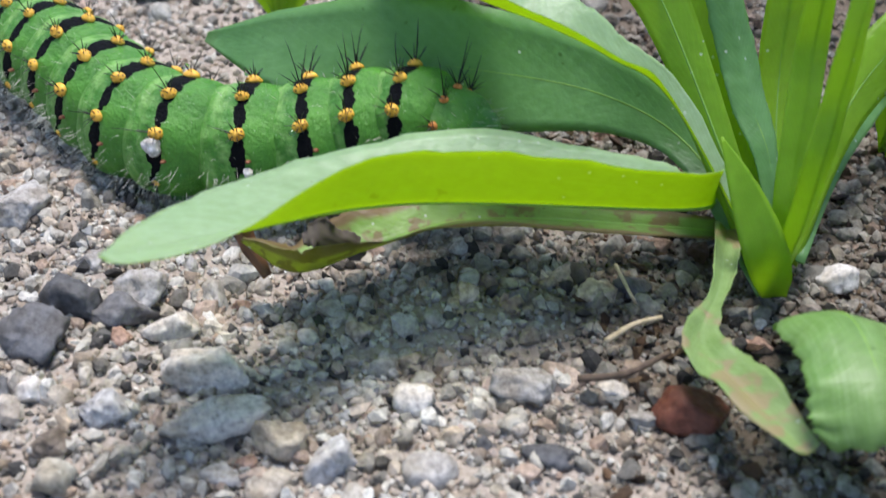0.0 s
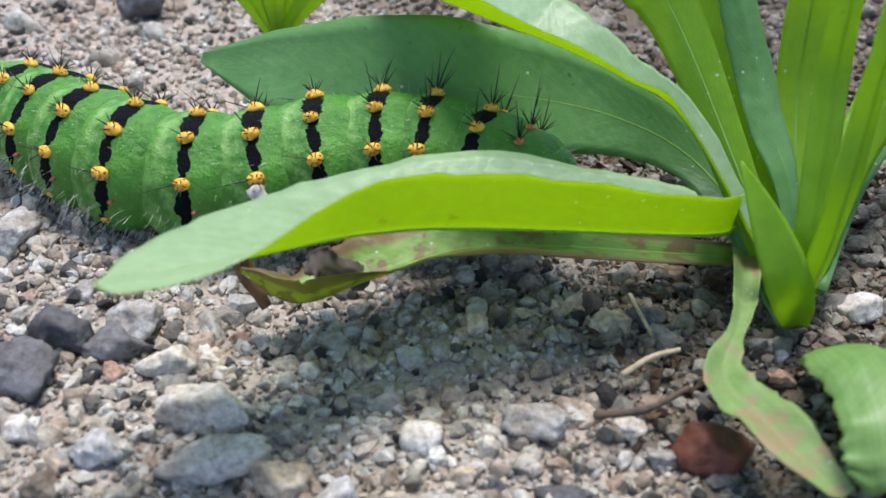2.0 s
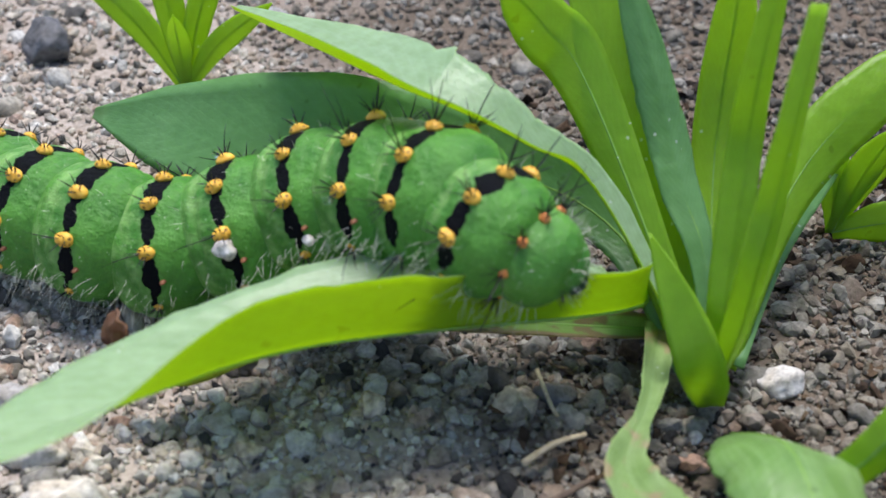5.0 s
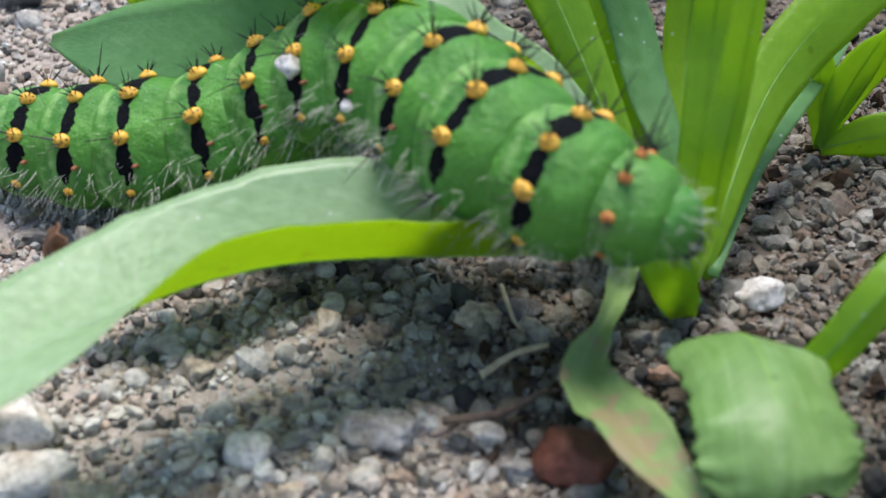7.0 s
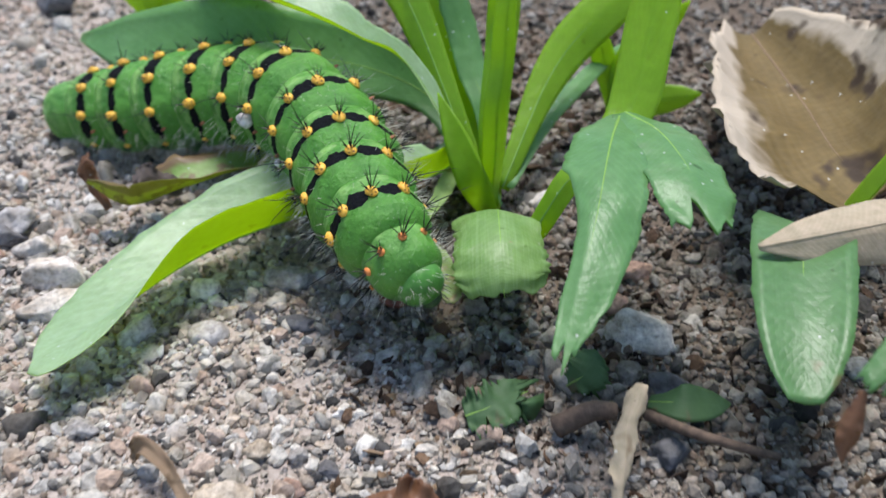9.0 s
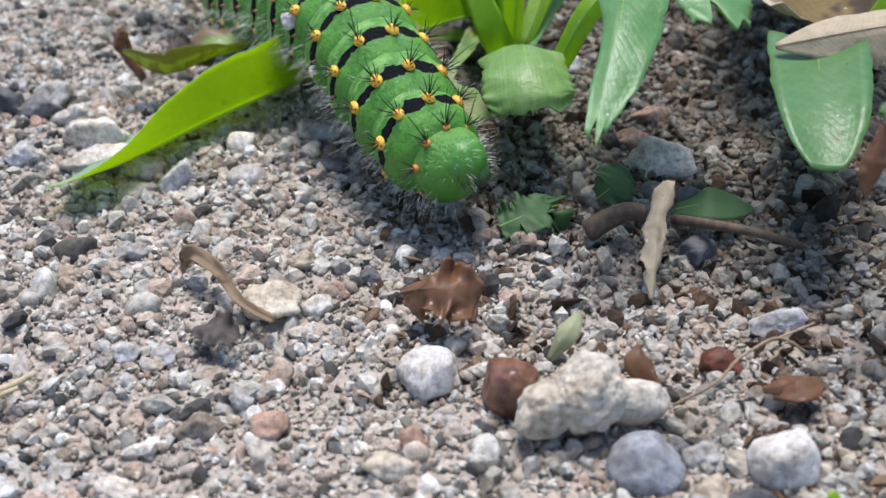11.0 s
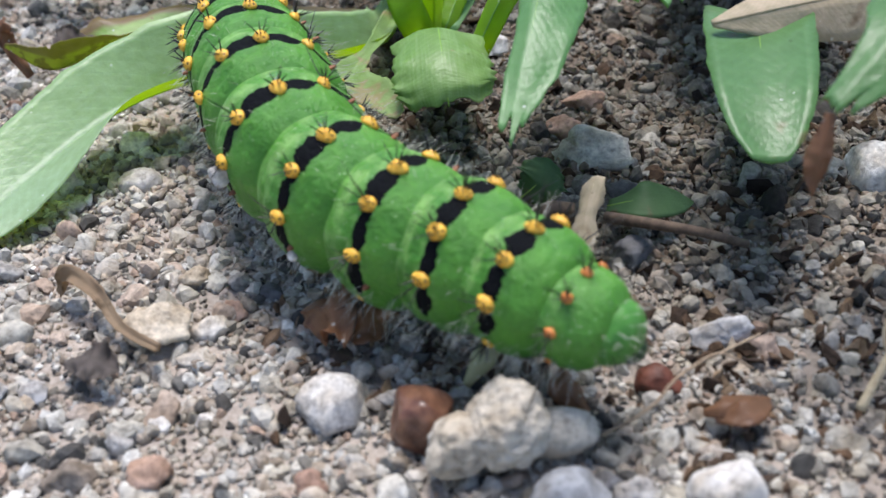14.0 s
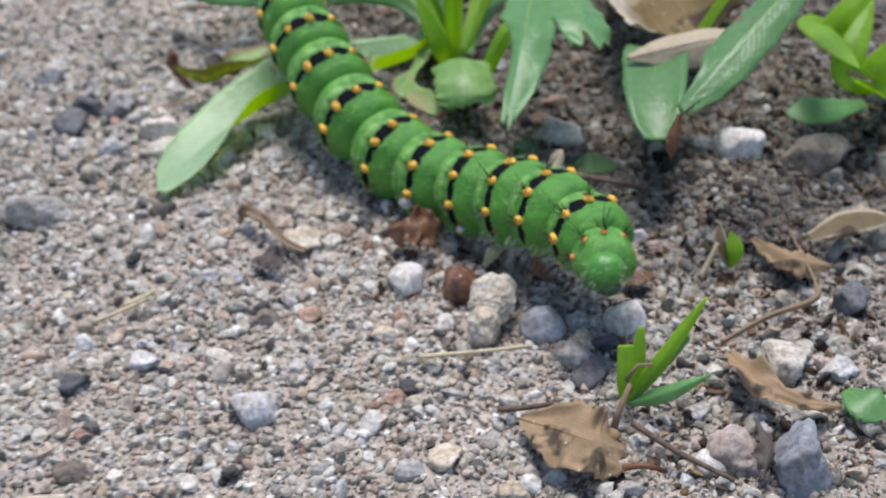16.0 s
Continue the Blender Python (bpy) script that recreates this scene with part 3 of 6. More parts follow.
lay(0.0994, 0.0640, 4.8, 3.9, 3.5, DARK, "dark bluish stone beside a stick")
lay(0.1015, 0.0731, 5.1, 2.9, 2.7, DARK, "black stone beside a pale stone")
lay(0.1006, 0.0929, 5.1, 3.5, 3.2, RED, "reddish brown pebble under a leaf")
lay(0.0966, 0.0871, 4.4, 3.2, 2.9, RED, "reddish brown chip under a leaf")
lay(0.0942, 0.0353, 3.3, 2.9, 2.7, GREY, "grey rough pebble on sandy soil")
lay(0.0919, 0.0371, 2.4, 2.1, 1.9, DARK, "dark pebble between pale ones")
lay(0.0971, 0.0300, 4.4, 2.4, 2.2, DARK, "dark blue grey stone")
lay(0.0934, 0.0309, 4.8, 3.1, 2.8, CREAM, "cream lump of stone")
lay(0.1047, 0.0514, 4.7, 3.4, 3.1, SLATE, "bluish grey stone on sandy soil")
lay(0.0684, 0.0360, 3.9, 3.2, 2.9, CREAM, "pale cream clod on sandy soil")
lay(0.0462, 0.0356, 4.0, 2.8, 2.6, PALE, "pale grey clod on sandy soil")
lay(0.0335, 0.0894, 8.9, 5.0, 4.5, PALE, "pale flat stone near a leaf")
lay(0.0416, 0.0694, 3.2, 3.1, 2.9, GREY, "grey pebble under a leaf tip")
lay(0.1177, 0.0232, 8.8, 6.9, 6.3, PALE, "pale flat-topped angular stone")
lay(0.1239, 0.0206, 5.8, 4.5, 4.1, SLATE, "bluish angular stone on sandy soil")
lay(0.1083, 0.0084, 7.2, 6.9, 6.7, MAUVE, "greyish pink rough stone")
lay(0.1135, 0.0054, 7.6, 7.2, 9.9, SLATE_DARK, "dark blue grey rough stone")
lay(0.0940, 0.0251, 5.6, 4.5, 4.2, DARK, "dark speckled stone on sandy soil")
lay(0.0918, 0.0284, 4.7, 4.5, 4.2, GREY, "grey rough stone on sandy soil")
lay(0.1266, 0.0721, 8.5, 5.7, 5.3, WHITE, "whitish angular stone behind leaves")
lay(0.1375, 0.0677, 9.8, 7.2, 6.2, CLOD, "grey brown rounded stone")
lay(0.0834, 0.0082, 2.4, 2.3, 2.7, WHITE, "small bright white pebble")
lay(0.0643, 0.0240, 3.2, 2.6, 2.4, TAN, "yellowish mossy pebble on sandy soil")
lay(0.0513, 0.0251, 7.8, 5.8, 5.3, SLATE, "bluish grey crumbling stone")
lay(0.0361, 0.0367, 6.2, 3.5, 3.2, SLATE, "blue grey flat pebble")
lay(0.0274, 0.0333, 4.9, 4.2, 3.9, DARK, "dark lump of stone")
lay(0.0169, 0.0989, 6.6, 5.7, 5.2, DARK, "dark grey stone on sandy soil")
lay(0.0167, 0.0722, 9.8, 8.2, 7.5, GREY, "grey tan clod on sandy soil")
lay(0.0304, 0.0245, 2.9, 2.2, 2.0, RED, "orange red pebble on sandy soil")
lay(0.0439, 0.0145, 3.7, 2.4, 2.2, PALE, "pale grey pebble on sandy soil")
lay(0.0299, 0.0181, 4.1, 3.2, 2.9, CLOD, "brown grey pebble on sandy soil")
lay(0.0812, 0.0072, 3.9, 3.7, 3.6, TAN, "tan rough pebble on sandy soil")
lay(0.0942, 0.0056, 3.8, 2.7, 2.5, GREY, "grey flat pebble on sandy soil")
lay(0.1294, 0.0333, 4.8, 4.5, 5.9, DARK, "dark flake of slate")
lay(0.0235, 0.1026, 7.1, 4.3, 4.0, DARK, "dark stone behind a leaf")
lay(0.1389, 0.0519, 6.1, 3.6, 3.3, TAN, "orange tan chip on sandy soil")
lay(0.1050, 0.0170, 3.5, 3.2, 3.0, GREY, "grey pebble near a seedling")
lay(0.0266, 0.0130, 8.4, 4.0, 3.7, CREAM, "pale slab of stone")
lay(0.0691, 0.0235, 2.8, 2.6, 2.4, RED, "pinkish pebble on sandy soil")
lay(0.0744, 0.0132, 3.9, 3.4, 3.1, CREAM, "cream crumb of earth")

def b_sq(o, d):
    """Discriminant of a ray against the unit ball."""
    return o.dot(d) ** 2 - d.dot(d) * (o.dot(o) - 1)


def lobed_stone(at, lobes, mat, label):
    """A stone of several lumps grown together; lobes: their places and widths in millimetres."""
    bm = bmesh.new()
    bmesh.ops.create_icosphere(bm, subdivisions=6, radius=1.0)
    rng = random.Random(61)
    cuts = [(Vector((rng.gauss(0, 1), rng.gauss(0, 1), rng.gauss(0, 1))).normalized(), rng.uniform(0.7, 1.0)) for c in range(14)]
    for v in bm.verts:
        n = v.co.normalized()
        reach = 0.0
        for dx, dy, dz, sx, sy, sz in lobes:
            # where the ray from the middle leaves this lump
            d = Vector((n.x * 2 / sx, n.y * 2 / sy, n.z * 2 / sz))
            o = Vector((-dx * 2 / sx, -dy * 2 / sy, -dz * 2 / sz))
            b, k = o.dot(d), b_sq(o, d)
            if k > 0:
                reach = max(reach, (-b + math.sqrt(k)) / d.dot(d))
        chip = min([1.0] + [c[1] / max(n.dot(c[0]), 0.05) for c in cuts])
        far = reach * chip * (1 + 0.08 * noise.noise(n * 3) + 0.06 * noise.noise(n * 6) + 0.02 * noise.noise(n * 13))
        v.co = n * far / 1000
    ob = new("stone", mesh_of(bm, "stone", mat))
    ob.matrix_basis = pose(at[0], at[1], 0.0018)
    return tagged(ob, label, "stone", "stones on the soil")


pushed_stone = lobed_stone((0.0846, 0.0402), [(0.4, 0, 0.7, 6.6, 6.2, 8.0), (-3.5, -0.4, -0.6, 6.0, 4.8, 6.4), (4.7, 0.5, -1.0, 5.2, 4.2, 5.0)], GREY_TAN, "large pale grey tan stone of three cracked lumps")


# ---- plants ----
def blade(name, points, width, facing, mat, thick=0.35, fold=0.0, shape=None, rows=34, cols=9, wave=0.0, teeth=0.0, seed=0, notch=None, cup=0.0, ragged=0.0, under=None):
    """A leaf blade along a curve. width: its greatest width; facing: the side that its upper face looks to, at the base and at the tip;
    fold: degrees by which the halves drop from the midrib, at the base and at the tip; shape: widths along it, as a share of the greatest; notch: an eaten edge;
    ragged: metres by which the end is bitten away; under: the material of the lower face, where it differs."""
    pts = spline(points, rows)
    shape = shape or [0.35, 0.5, 0.75, 0.95, 1.0, 0.9, 0.62, 0.06]
    bm = bmesh.new()
    uvl = bm.loops.layers.uv.new("uv")
    grid, info = [], {}
    f0, f1 = Vector(facing[0]).normalized(), Vector(facing[1]).normalized()
    for i, p in enumerate(pts):
        u = i / (rows - 1)
        tan = (pts[min(i + 1, rows - 1)] - pts[max(i - 1, 0)]).normalized()
        up = f0.lerp(f1, u)
        up = (up - tan * up.dot(tan)).normalized()
        side = tan.cross(up)
        s = u * (len(shape) - 1)
        k = min(int(s), len(shape) - 2)
        half = width / 2 * (shape[k] + (shape[k + 1] - shape[k]) * (s - k))
        bend = [fold] * 4 if isinstance(fold, (int, float)) else list(fold) * (1 if len(fold) == 4 else 2)
        line = []
        for j in range(cols):
            w = 2 * j / (cols - 1) - 1
            edge = half * (1 + teeth * noise.noise(Vector((u * 26, math.copysign(1, w) * 5 + seed, 0))) * abs(w) ** 3)
            if notch and notch[0] < u < notch[1] and w * notch[2] > 0:
                edge *= 1 - notch[3] * math.sin(math.pi * (u - notch[0]) / (notch[1] - notch[0])) ** 0.6
            k = 0 if w < 0 else 2
            a = radians(max(bend[k] + (bend[k + 1] - bend[k]) * u, -82))
            x, d = abs(w) * edge, abs(w) * edge
            q = p + side * (math.copysign(1, w) * x * math.cos(a)) - up * (d * math.sin(a)) + up * (cup * half * w * w)
            q = q + up * (wave * half * abs(w) ** 1.5 * noise.noise(Vector((u * 7, w * 1.3 + seed * 3, seed))))
            if ragged and u > 0.75:
                q = q - tan * (ragged * (u - 0.75) * 4 * (0.5 + 1.4 * noise.noise(Vector((w * 2.3, seed, 0))) + 0.25 * noise.noise(Vector((w * 5.3, seed, 4)))))
            v = bm.verts.new(q)
            info[v] = (u, (w + 1) / 2, up)
            line.append(v)
        grid.append(line)
    lower = [[bm.verts.new(v.co - info[v][2] * thick / 1000 * (1 - 0.7 * abs(2 * info[v][1] - 1))) for v in line] for line in grid]
    for low, line in zip(lower, grid):
        for a, b in zip(low, line):
            info[a] = info[b]
    n, c = len(grid), cols
    for i in range(n - 1):
        for j in range(c - 1):
            bm.faces.new((grid[i][j], grid[i][j + 1], grid[i + 1][j + 1], grid[i + 1][j]))
            bm.faces.new((lower[i + 1][j], lower[i + 1][j + 1], lower[i][j + 1], lower[i][j])).material_index = 1 if under else 0
        for j in (0, c - 1):
            bm.faces.new((grid[i][j], grid[i + 1][j], lower[i + 1][j], lower[i][j]))
    for i in (0, n - 1):
        for j in range(c - 1):
            bm.faces.new((grid[i][j], grid[i][j + 1], lower[i][j + 1], lower[i][j]))
    for face in bm.faces:
        for loop in face.loops:
            loop[uvl].uv = info[loop.vert][:2]
    me = mesh_of(bm, name, mat)
    if under:
        me.materials.append(under)
    rib = tube("midrib", [p - Vector(facing[0]).normalized() * 0.0001 for p in pts[:-3]], 0.0002 * min(1, width / 0.008), 0.00006, RIB if mat in (LEAF, LEAF_FRONT, LEAF_TORN, LEAF_STUB, LEAF_PALE, LEAF_WORN, LEAF_DARK, LEAF_UNDER) else DRY_TAN if mat in (DRY, DEAD) else mat)
    return me, rib


def tube(name, pts, r0, r1, mat, sides=7):
    bm = bmesh.new()
    rings = []
    for i, p in enumerate(pts):
        tan = (pts[min(i + 1, len(pts) - 1)] - pts[max(i - 1, 0)]).normalized()
        a = tan.orthogonal().normalized() if i == 0 else (a - tan * a.dot(tan)).normalized()
        b = tan.cross(a)
        r = r0 + (r1 - r0) * i / (len(pts) - 1)
        rings.append([bm.verts.new(p + (a * math.cos(k * 2 * math.pi / sides) + b * math.sin(k * 2 * math.pi / sides)) * r) for k in range(sides)])
    for p, q in zip(rings, rings[1:]):
        for k in range(sides):
            bm.faces.new((p[k], p[(k + 1) % sides], q[(k + 1) % sides], q[k]))
    bm.faces.new(rings[0])
    bm.faces.new(list(reversed(rings[-1])))
    return mesh_of(bm, name, mat)


def leaf(plant, points, width, facing, mat, label="", name="leaf", origin=None, midrib=True, **more):
    """A leaf with its midrib, as a part of a plant. Points in world metres; origin: where it is hinged."""
    o = plant.matrix_basis.translation
    h = Vector(origin or points[0])
    me, rib = blade(name, [Vector(p) - h for p in points], width, facing, mat, **more)
    ob = part(name, me, plant, label, Matrix.Translation(h - o))
    if midrib:
        part("midrib", rib, ob)
    return ob


def plant_at(name, at, label, category="weed"):
    ob = new(name)
    ob.empty_display_size = 0.01
    ob.matrix_basis = Matrix.Translation(at)
    return tagged(ob, label, category)


weed = plant_at("rosette_weed", (0.0844, 0.1030, 0.0), "bright green rosette weed with long leaves growing from the soil")
BASE = (0.0844, 0.1040, 0.001)
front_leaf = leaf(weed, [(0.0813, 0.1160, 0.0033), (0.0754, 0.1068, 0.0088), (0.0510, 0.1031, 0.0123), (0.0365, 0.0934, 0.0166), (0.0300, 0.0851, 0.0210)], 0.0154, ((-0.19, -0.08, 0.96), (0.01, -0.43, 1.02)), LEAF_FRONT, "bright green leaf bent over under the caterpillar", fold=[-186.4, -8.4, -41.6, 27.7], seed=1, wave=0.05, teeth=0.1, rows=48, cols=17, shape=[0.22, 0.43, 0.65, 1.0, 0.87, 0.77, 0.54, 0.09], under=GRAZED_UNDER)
leaf(weed, [BASE, (0.0793, 0.1199, 0.0060), (0.0698, 0.1249, 0.0100), (0.0547, 0.1251, 0.0130), (0.0406, 0.1296, 0.0120), (0.0275, 0.1391, 0.0090)], 0.0135, ((0, -1, 0.8), (0, -1, 0.9)), LEAF_PALE, seed=2, wave=0.1, cup=0.15, shape=[0.25, 0.3, 0.36, 0.55, 0.85, 1.0, 0.9, 0.6, 0.08])
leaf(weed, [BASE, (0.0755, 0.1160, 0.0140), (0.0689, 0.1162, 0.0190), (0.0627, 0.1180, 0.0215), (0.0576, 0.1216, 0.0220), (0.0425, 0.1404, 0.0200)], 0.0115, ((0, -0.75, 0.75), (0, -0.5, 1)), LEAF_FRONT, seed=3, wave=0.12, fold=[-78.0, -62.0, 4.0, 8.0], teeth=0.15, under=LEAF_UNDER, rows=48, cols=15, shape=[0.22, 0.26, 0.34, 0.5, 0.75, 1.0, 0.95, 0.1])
leaf(weed, [BASE, (0.0786, 0.1247, 0.0050), (0.0714, 0.1266, 0.0070), (0.0590, 0.1263, 0.0060)], 0.0065, ((0, -0.6, 1), (0, -0.3, 1)), LEAF_WORN, seed=4, wave=0.15, fold=-20.0)
leaf(weed, [BASE, (0.0828, 0.1100, 0.0050), (0.0812, 0.1150, 0.0085), (0.0794, 0.1185, 0.0125), (0.0778, 0.1215, 0.0170), (0.0765, 0.1245, 0.0220), (0.0748, 0.1295, 0.0305), (0.0738, 0.1325, 0.0355)], 0.0053, ((-0.25, -1, 0.35), (0, -1, 0.6)), LEAF, seed=5, shape=[0.55, 0.72, 0.86, 0.95, 1, 1, 0.92, 0.7, 0.3], wave=0.16, cup=0.12, teeth=0.06, rows=44, cols=13)
leaf(weed, [BASE, (0.0843, 0.1115, 0.0098), (0.0829, 0.1162, 0.0137), (0.0818, 0.1198, 0.0176), (0.0802, 0.1228, 0.0228), (0.0778, 0.1265, 0.0295)], 0.0040, ((0.35, -1, 0.35), (0.2, -1, 0.5)), LEAF_PALE, seed=6, shape=[0.3, 0.5, 0.8, 0.95, 1, 1, 0.85, 0.5], fold=12.0, wave=0.22, teeth=0.1, rows=44, cols=13)
leaf(weed, [BASE, (0.0842, 0.1042, 0.0085), (0.0848, 0.1070, 0.0137), (0.0855, 0.1095, 0.0178), (0.0860, 0.1120, 0.0216), (0.0862, 0.1128, 0.0275), (0.0870, 0.1145, 0.0360)], 0.0034, ((-0.1, -1, 0.2), (0.2, -1, 0.4)), LEAF, seed=7, fold=[30.0, 14.0], shape=[0.7, 0.8, 0.95, 1, 1, 0.95, 0.8, 0.5], wave=0.12, rows=44, cols=11)
leaf(weed, [BASE, (0.0849, 0.1022, 0.0095), (0.0851, 0.1018, 0.0168), (0.0859, 0.1033, 0.0215), (0.0863, 0.1040, 0.0285), (0.0872, 0.1062, 0.0360)], 0.0034, ((0.35, -1, 0.2), (0.5, -1, 0.4)), LEAF, seed=8, fold=[28.0, 16.0], shape=[0.75, 0.9, 1, 1, 0.95, 0.9, 0.75, 0.5], wave=0.12, rows=44, cols=11)
leaf(weed, [BASE, (0.0862, 0.1186, 0.0120), (0.0871, 0.1235, 0.0190), (0.0874, 0.1248, 0.0270), (0.0869, 0.1248, 0.0330)], 0.0045, ((0, -1, 0.2), (-0.3, -1, 0.4)), LEAF, seed=18, fold=20.0, shape=[0.6, 0.75, 0.9, 1, 1, 0.9, 0.6, 0.08])
leaf(weed, [BASE, (0.0752, 0.1225, 0.0200), (0.0711, 0.1254, 0.0250), (0.0667, 0.1244, 0.0300)], 0.006, ((-0.3, -1, 0.3), (0, -1, 0.6)), LEAF, seed=19, fold=10.0)
leaf(weed, [(0.0842, 0.1032, 0.0010), (0.0822, 0.1018, 0.0068), (0.0803, 0.1046, 0.0112), (0.0783, 0.1088, 0.0150)], 0.0040, ((-0.3, -1, 0.25), (-0.2, -1, 0.3)), LEAF, seed=9, cup=0.1, wave=0.1, shape=[0.55, 0.9, 1, 0.95, 0.75, 0.45, 0.04], midrib=False)
leaf(weed, [(0.0848, 0.0990, 0.0020), (0.0846, 0.0930, 0.0080), (0.0843, 0.0875, 0.0122), (0.0842, 0.0815, 0.0128), (0.0842, 0.0778, 0.0112), (0.0844, 0.0762, 0.0086)], 0.0094, ((0, -0.3, 1), (0, -1, 0.15)), LEAF_STUB, "arched pale green leaf stub with bitten edges", seed=10, shape=[0.22, 0.62, 0.92, 1, 0.97, 1, 1.04, 1.06, 1.04, 0.95], cup=-0.36, wave=0.3, teeth=0.1, rows=64, cols=23, ragged=0.0022)
leaf(weed, [(0.0848, 0.0985, 0.0015), (0.0868, 0.0905, 0.0055), (0.0884, 0.0868, 0.0105), (0.0912, 0.0866, 0.0160), (0.0955, 0.0900, 0.0185), (0.0988, 0.0940, 0.0208), (0.1010, 0.0990, 0.0275), (0.1040, 0.1050, 0.0370)], 0.0058, ((-0.4, -0.8, 0.6), (-0.4, -1, 0.5)), LEAF, seed=11, shape=[0.3, 0.4, 0.48, 0.52, 0.55, 0.75, 1, 1, 0.7], fold=[30.0, 12.0], wave=0.12, rows=48, cols=13)
leaf(weed, [(0.0975, 0.0925, 0.0208), (0.0950, 0.0830, 0.0228), (0.0920, 0.0710, 0.0215), (0.0879, 0.0585, 0.0160)], 0.0085, ((0, 0.2, 1), (-0.1, -0.7, 1)), LEAF_PALE, "bluish green leaf lobe with an eaten edge", seed=12, shape=[0.3, 0.75, 0.95, 1, 1, 0.9, 0.7, 0.25], notch=[0.45, 1.0, 1, 0.62], wave=0.2, teeth=0.1, cup=-0.2, rows=52, cols=15, ragged=0.002)
leaf(weed, [(0.0980, 0.0925, 0.0210), (0.1005, 0.0855, 0.0225), (0.1022, 0.0780, 0.0222), (0.1030, 0.0712, 0.0203)], 0.0085, ((0.1, 0.1, 1), (0.3, -0.6, 1)), LEAF_PALE, "bluish green leaf lobe with a ragged end", seed=13, shape=[0.35, 0.8, 1, 1, 0.95, 0.8], wave=0.22, teeth=0.09, cup=-0.24, ragged=0.0034, rows=44, cols=15)
leaf(weed, [(0.0807, 0.1097, 0.0040), (0.0781, 0.1005, 0.0050), (0.0749, 0.0930, 0.0050), (0.0766, 0.0866, 0.0060), (0.0792, 0.0777, 0.0080)], 0.0052, ((0, -0.5, 1), (0, -0.3, 1)), LEAF_LIMP, "limp leaf browned along its middle", seed=14, wave=0.45, shape=[0.6, 0.5, 0.3, 0.75, 1, 0.9, 0.4], fold=[-30.0, -20.0], rows=48, cols=13, teeth=0.15, under=WORN_UNDER)
leaf(weed, [(0.0815, 0.1120, 0.002), (0.0576, 0.1115, 0.0040), (0.0471, 0.1073, 0.0040), (0.0400, 0.1050, 0.0030), (0.0352, 0.1057, 0.0060)], 0.0085, ((0, -0.5, 1), (0, 0.3, 1)), LEAF_WORN, "curled yellowing leaf lying on the soil", seed=15, wave=0.3, fold=[-30.0, -70.0, -10.0, -25.0], teeth=0.2, rows=48, cols=15, under=WORN_UNDER)
leaf(weed, [(0.0462, 0.1070, 0.0030), (0.0440, 0.1066, 0.0048), (0.0420, 0.1062, 0.0062), (0.0406, 0.1060, 0.0058)], 0.0036, ((0.2, -1, 0.5), (-0.3, -0.7, 0.7)), DRY_DARK, "shrivelled grey brown torn edge", seed=20, name="withered_edge", wave=1.0, fold=[30.0, -30.0, 25.0], rows=40, cols=13, teeth=0.35, shape=[0.4, 0.9, 0.6, 1, 0.7, 0.4], midrib=False)
leaf(weed, [(0.0860, 0.1060, 0.003), (0.0935, 0.1190, 0.0125), (0.1020, 0.1250, 0.0190), (0.1130, 0.1300, 0.0235)], 0.0062, ((0.2, -0.8, 0.6), (0.2, -0.7, 0.8)), LEAF, seed=16, fold=15.0, wave=0.08)
leaf(weed, [(0.0870, 0.1060, 0.003), (0.0930, 0.1180, 0.0060), (0.0993, 0.1270, 0.0075), (0.1060, 0.1350, 0.0085)], 0.0026, ((0, -0.5, 1), (0, -0.5, 1)), LEAF_PALE, seed=17, fold=12.0, wave=0.1)

back_seedling = plant_at("small_weed", (0.0335, 0.1585, 0), "small green weed with upright leaves behind the rosette", "weed")
leaf(back_seedling, [(0.0335, 0.1585, 0.0005), (0.0283, 0.1601, 0.0088), (0.0205, 0.1625, 0.0160)], 0.0042, ((-0.5, -1, 0.5), (-0.5, -1, 0.6)), LEAF, seed=31, fold=15.0)
leaf(back_seedling, [(0.0335, 0.1585, 0.0005), (0.0323, 0.1597, 0.0116), (0.0305, 0.1615, 0.0210)], 0.0038, ((-0.1, -1, 0.5), (-0.1, -1, 0.6)), LEAF, seed=32, fold=15.0)
leaf(back_seedling, [(0.0335, 0.1585, 0.0005), (0.0359, 0.1593, 0.0105), (0.0395, 0.1605, 0.0190)], 0.0035, ((0.2, -1, 0.5), (0.2, -1, 0.6)), LEAF, seed=33, fold=15.0)
leaf(back_seedling, [(0.0335, 0.1585, 0.0005), (0.0379, 0.1577, 0.0072), (0.0445, 0.1565, 0.0130)], 0.0031, ((0.4, -1, 0.5), (0.4, -1, 0.6)), LEAF, seed=34, fold=15.0)
leaf(back_seedling, [(0.0335, 0.1585, 0.0005), (0.0335, 0.1573, 0.0066), (0.0335, 0.1555, 0.0120)], 0.0027, ((0.0, -1, 0.5), (0.0, -1, 0.6)), LEAF, seed=35, fold=15.0)
side_seedling = plant_at("small_weed", (0.1027, 0.1285, 0), "small green weed with narrow leaves beside the rosette", "weed")
leaf(side_seedling, [(0.1027, 0.1285, 0.0005), (0.1015, 0.1289, 0.0077), (0.0997, 0.1295, 0.0140)], 0.0035, ((-0.1, -1, 0.5), (-0.1, -1, 0.6)), LEAF, seed=41, fold=15.0)
leaf(side_seedling, [(0.1027, 0.1285, 0.0005), (0.1043, 0.1285, 0.0072), (0.1067, 0.1285, 0.0130)], 0.004, ((0.2, -1, 0.5), (0.2, -1, 0.6)), LEAF, seed=42, fold=15.0)
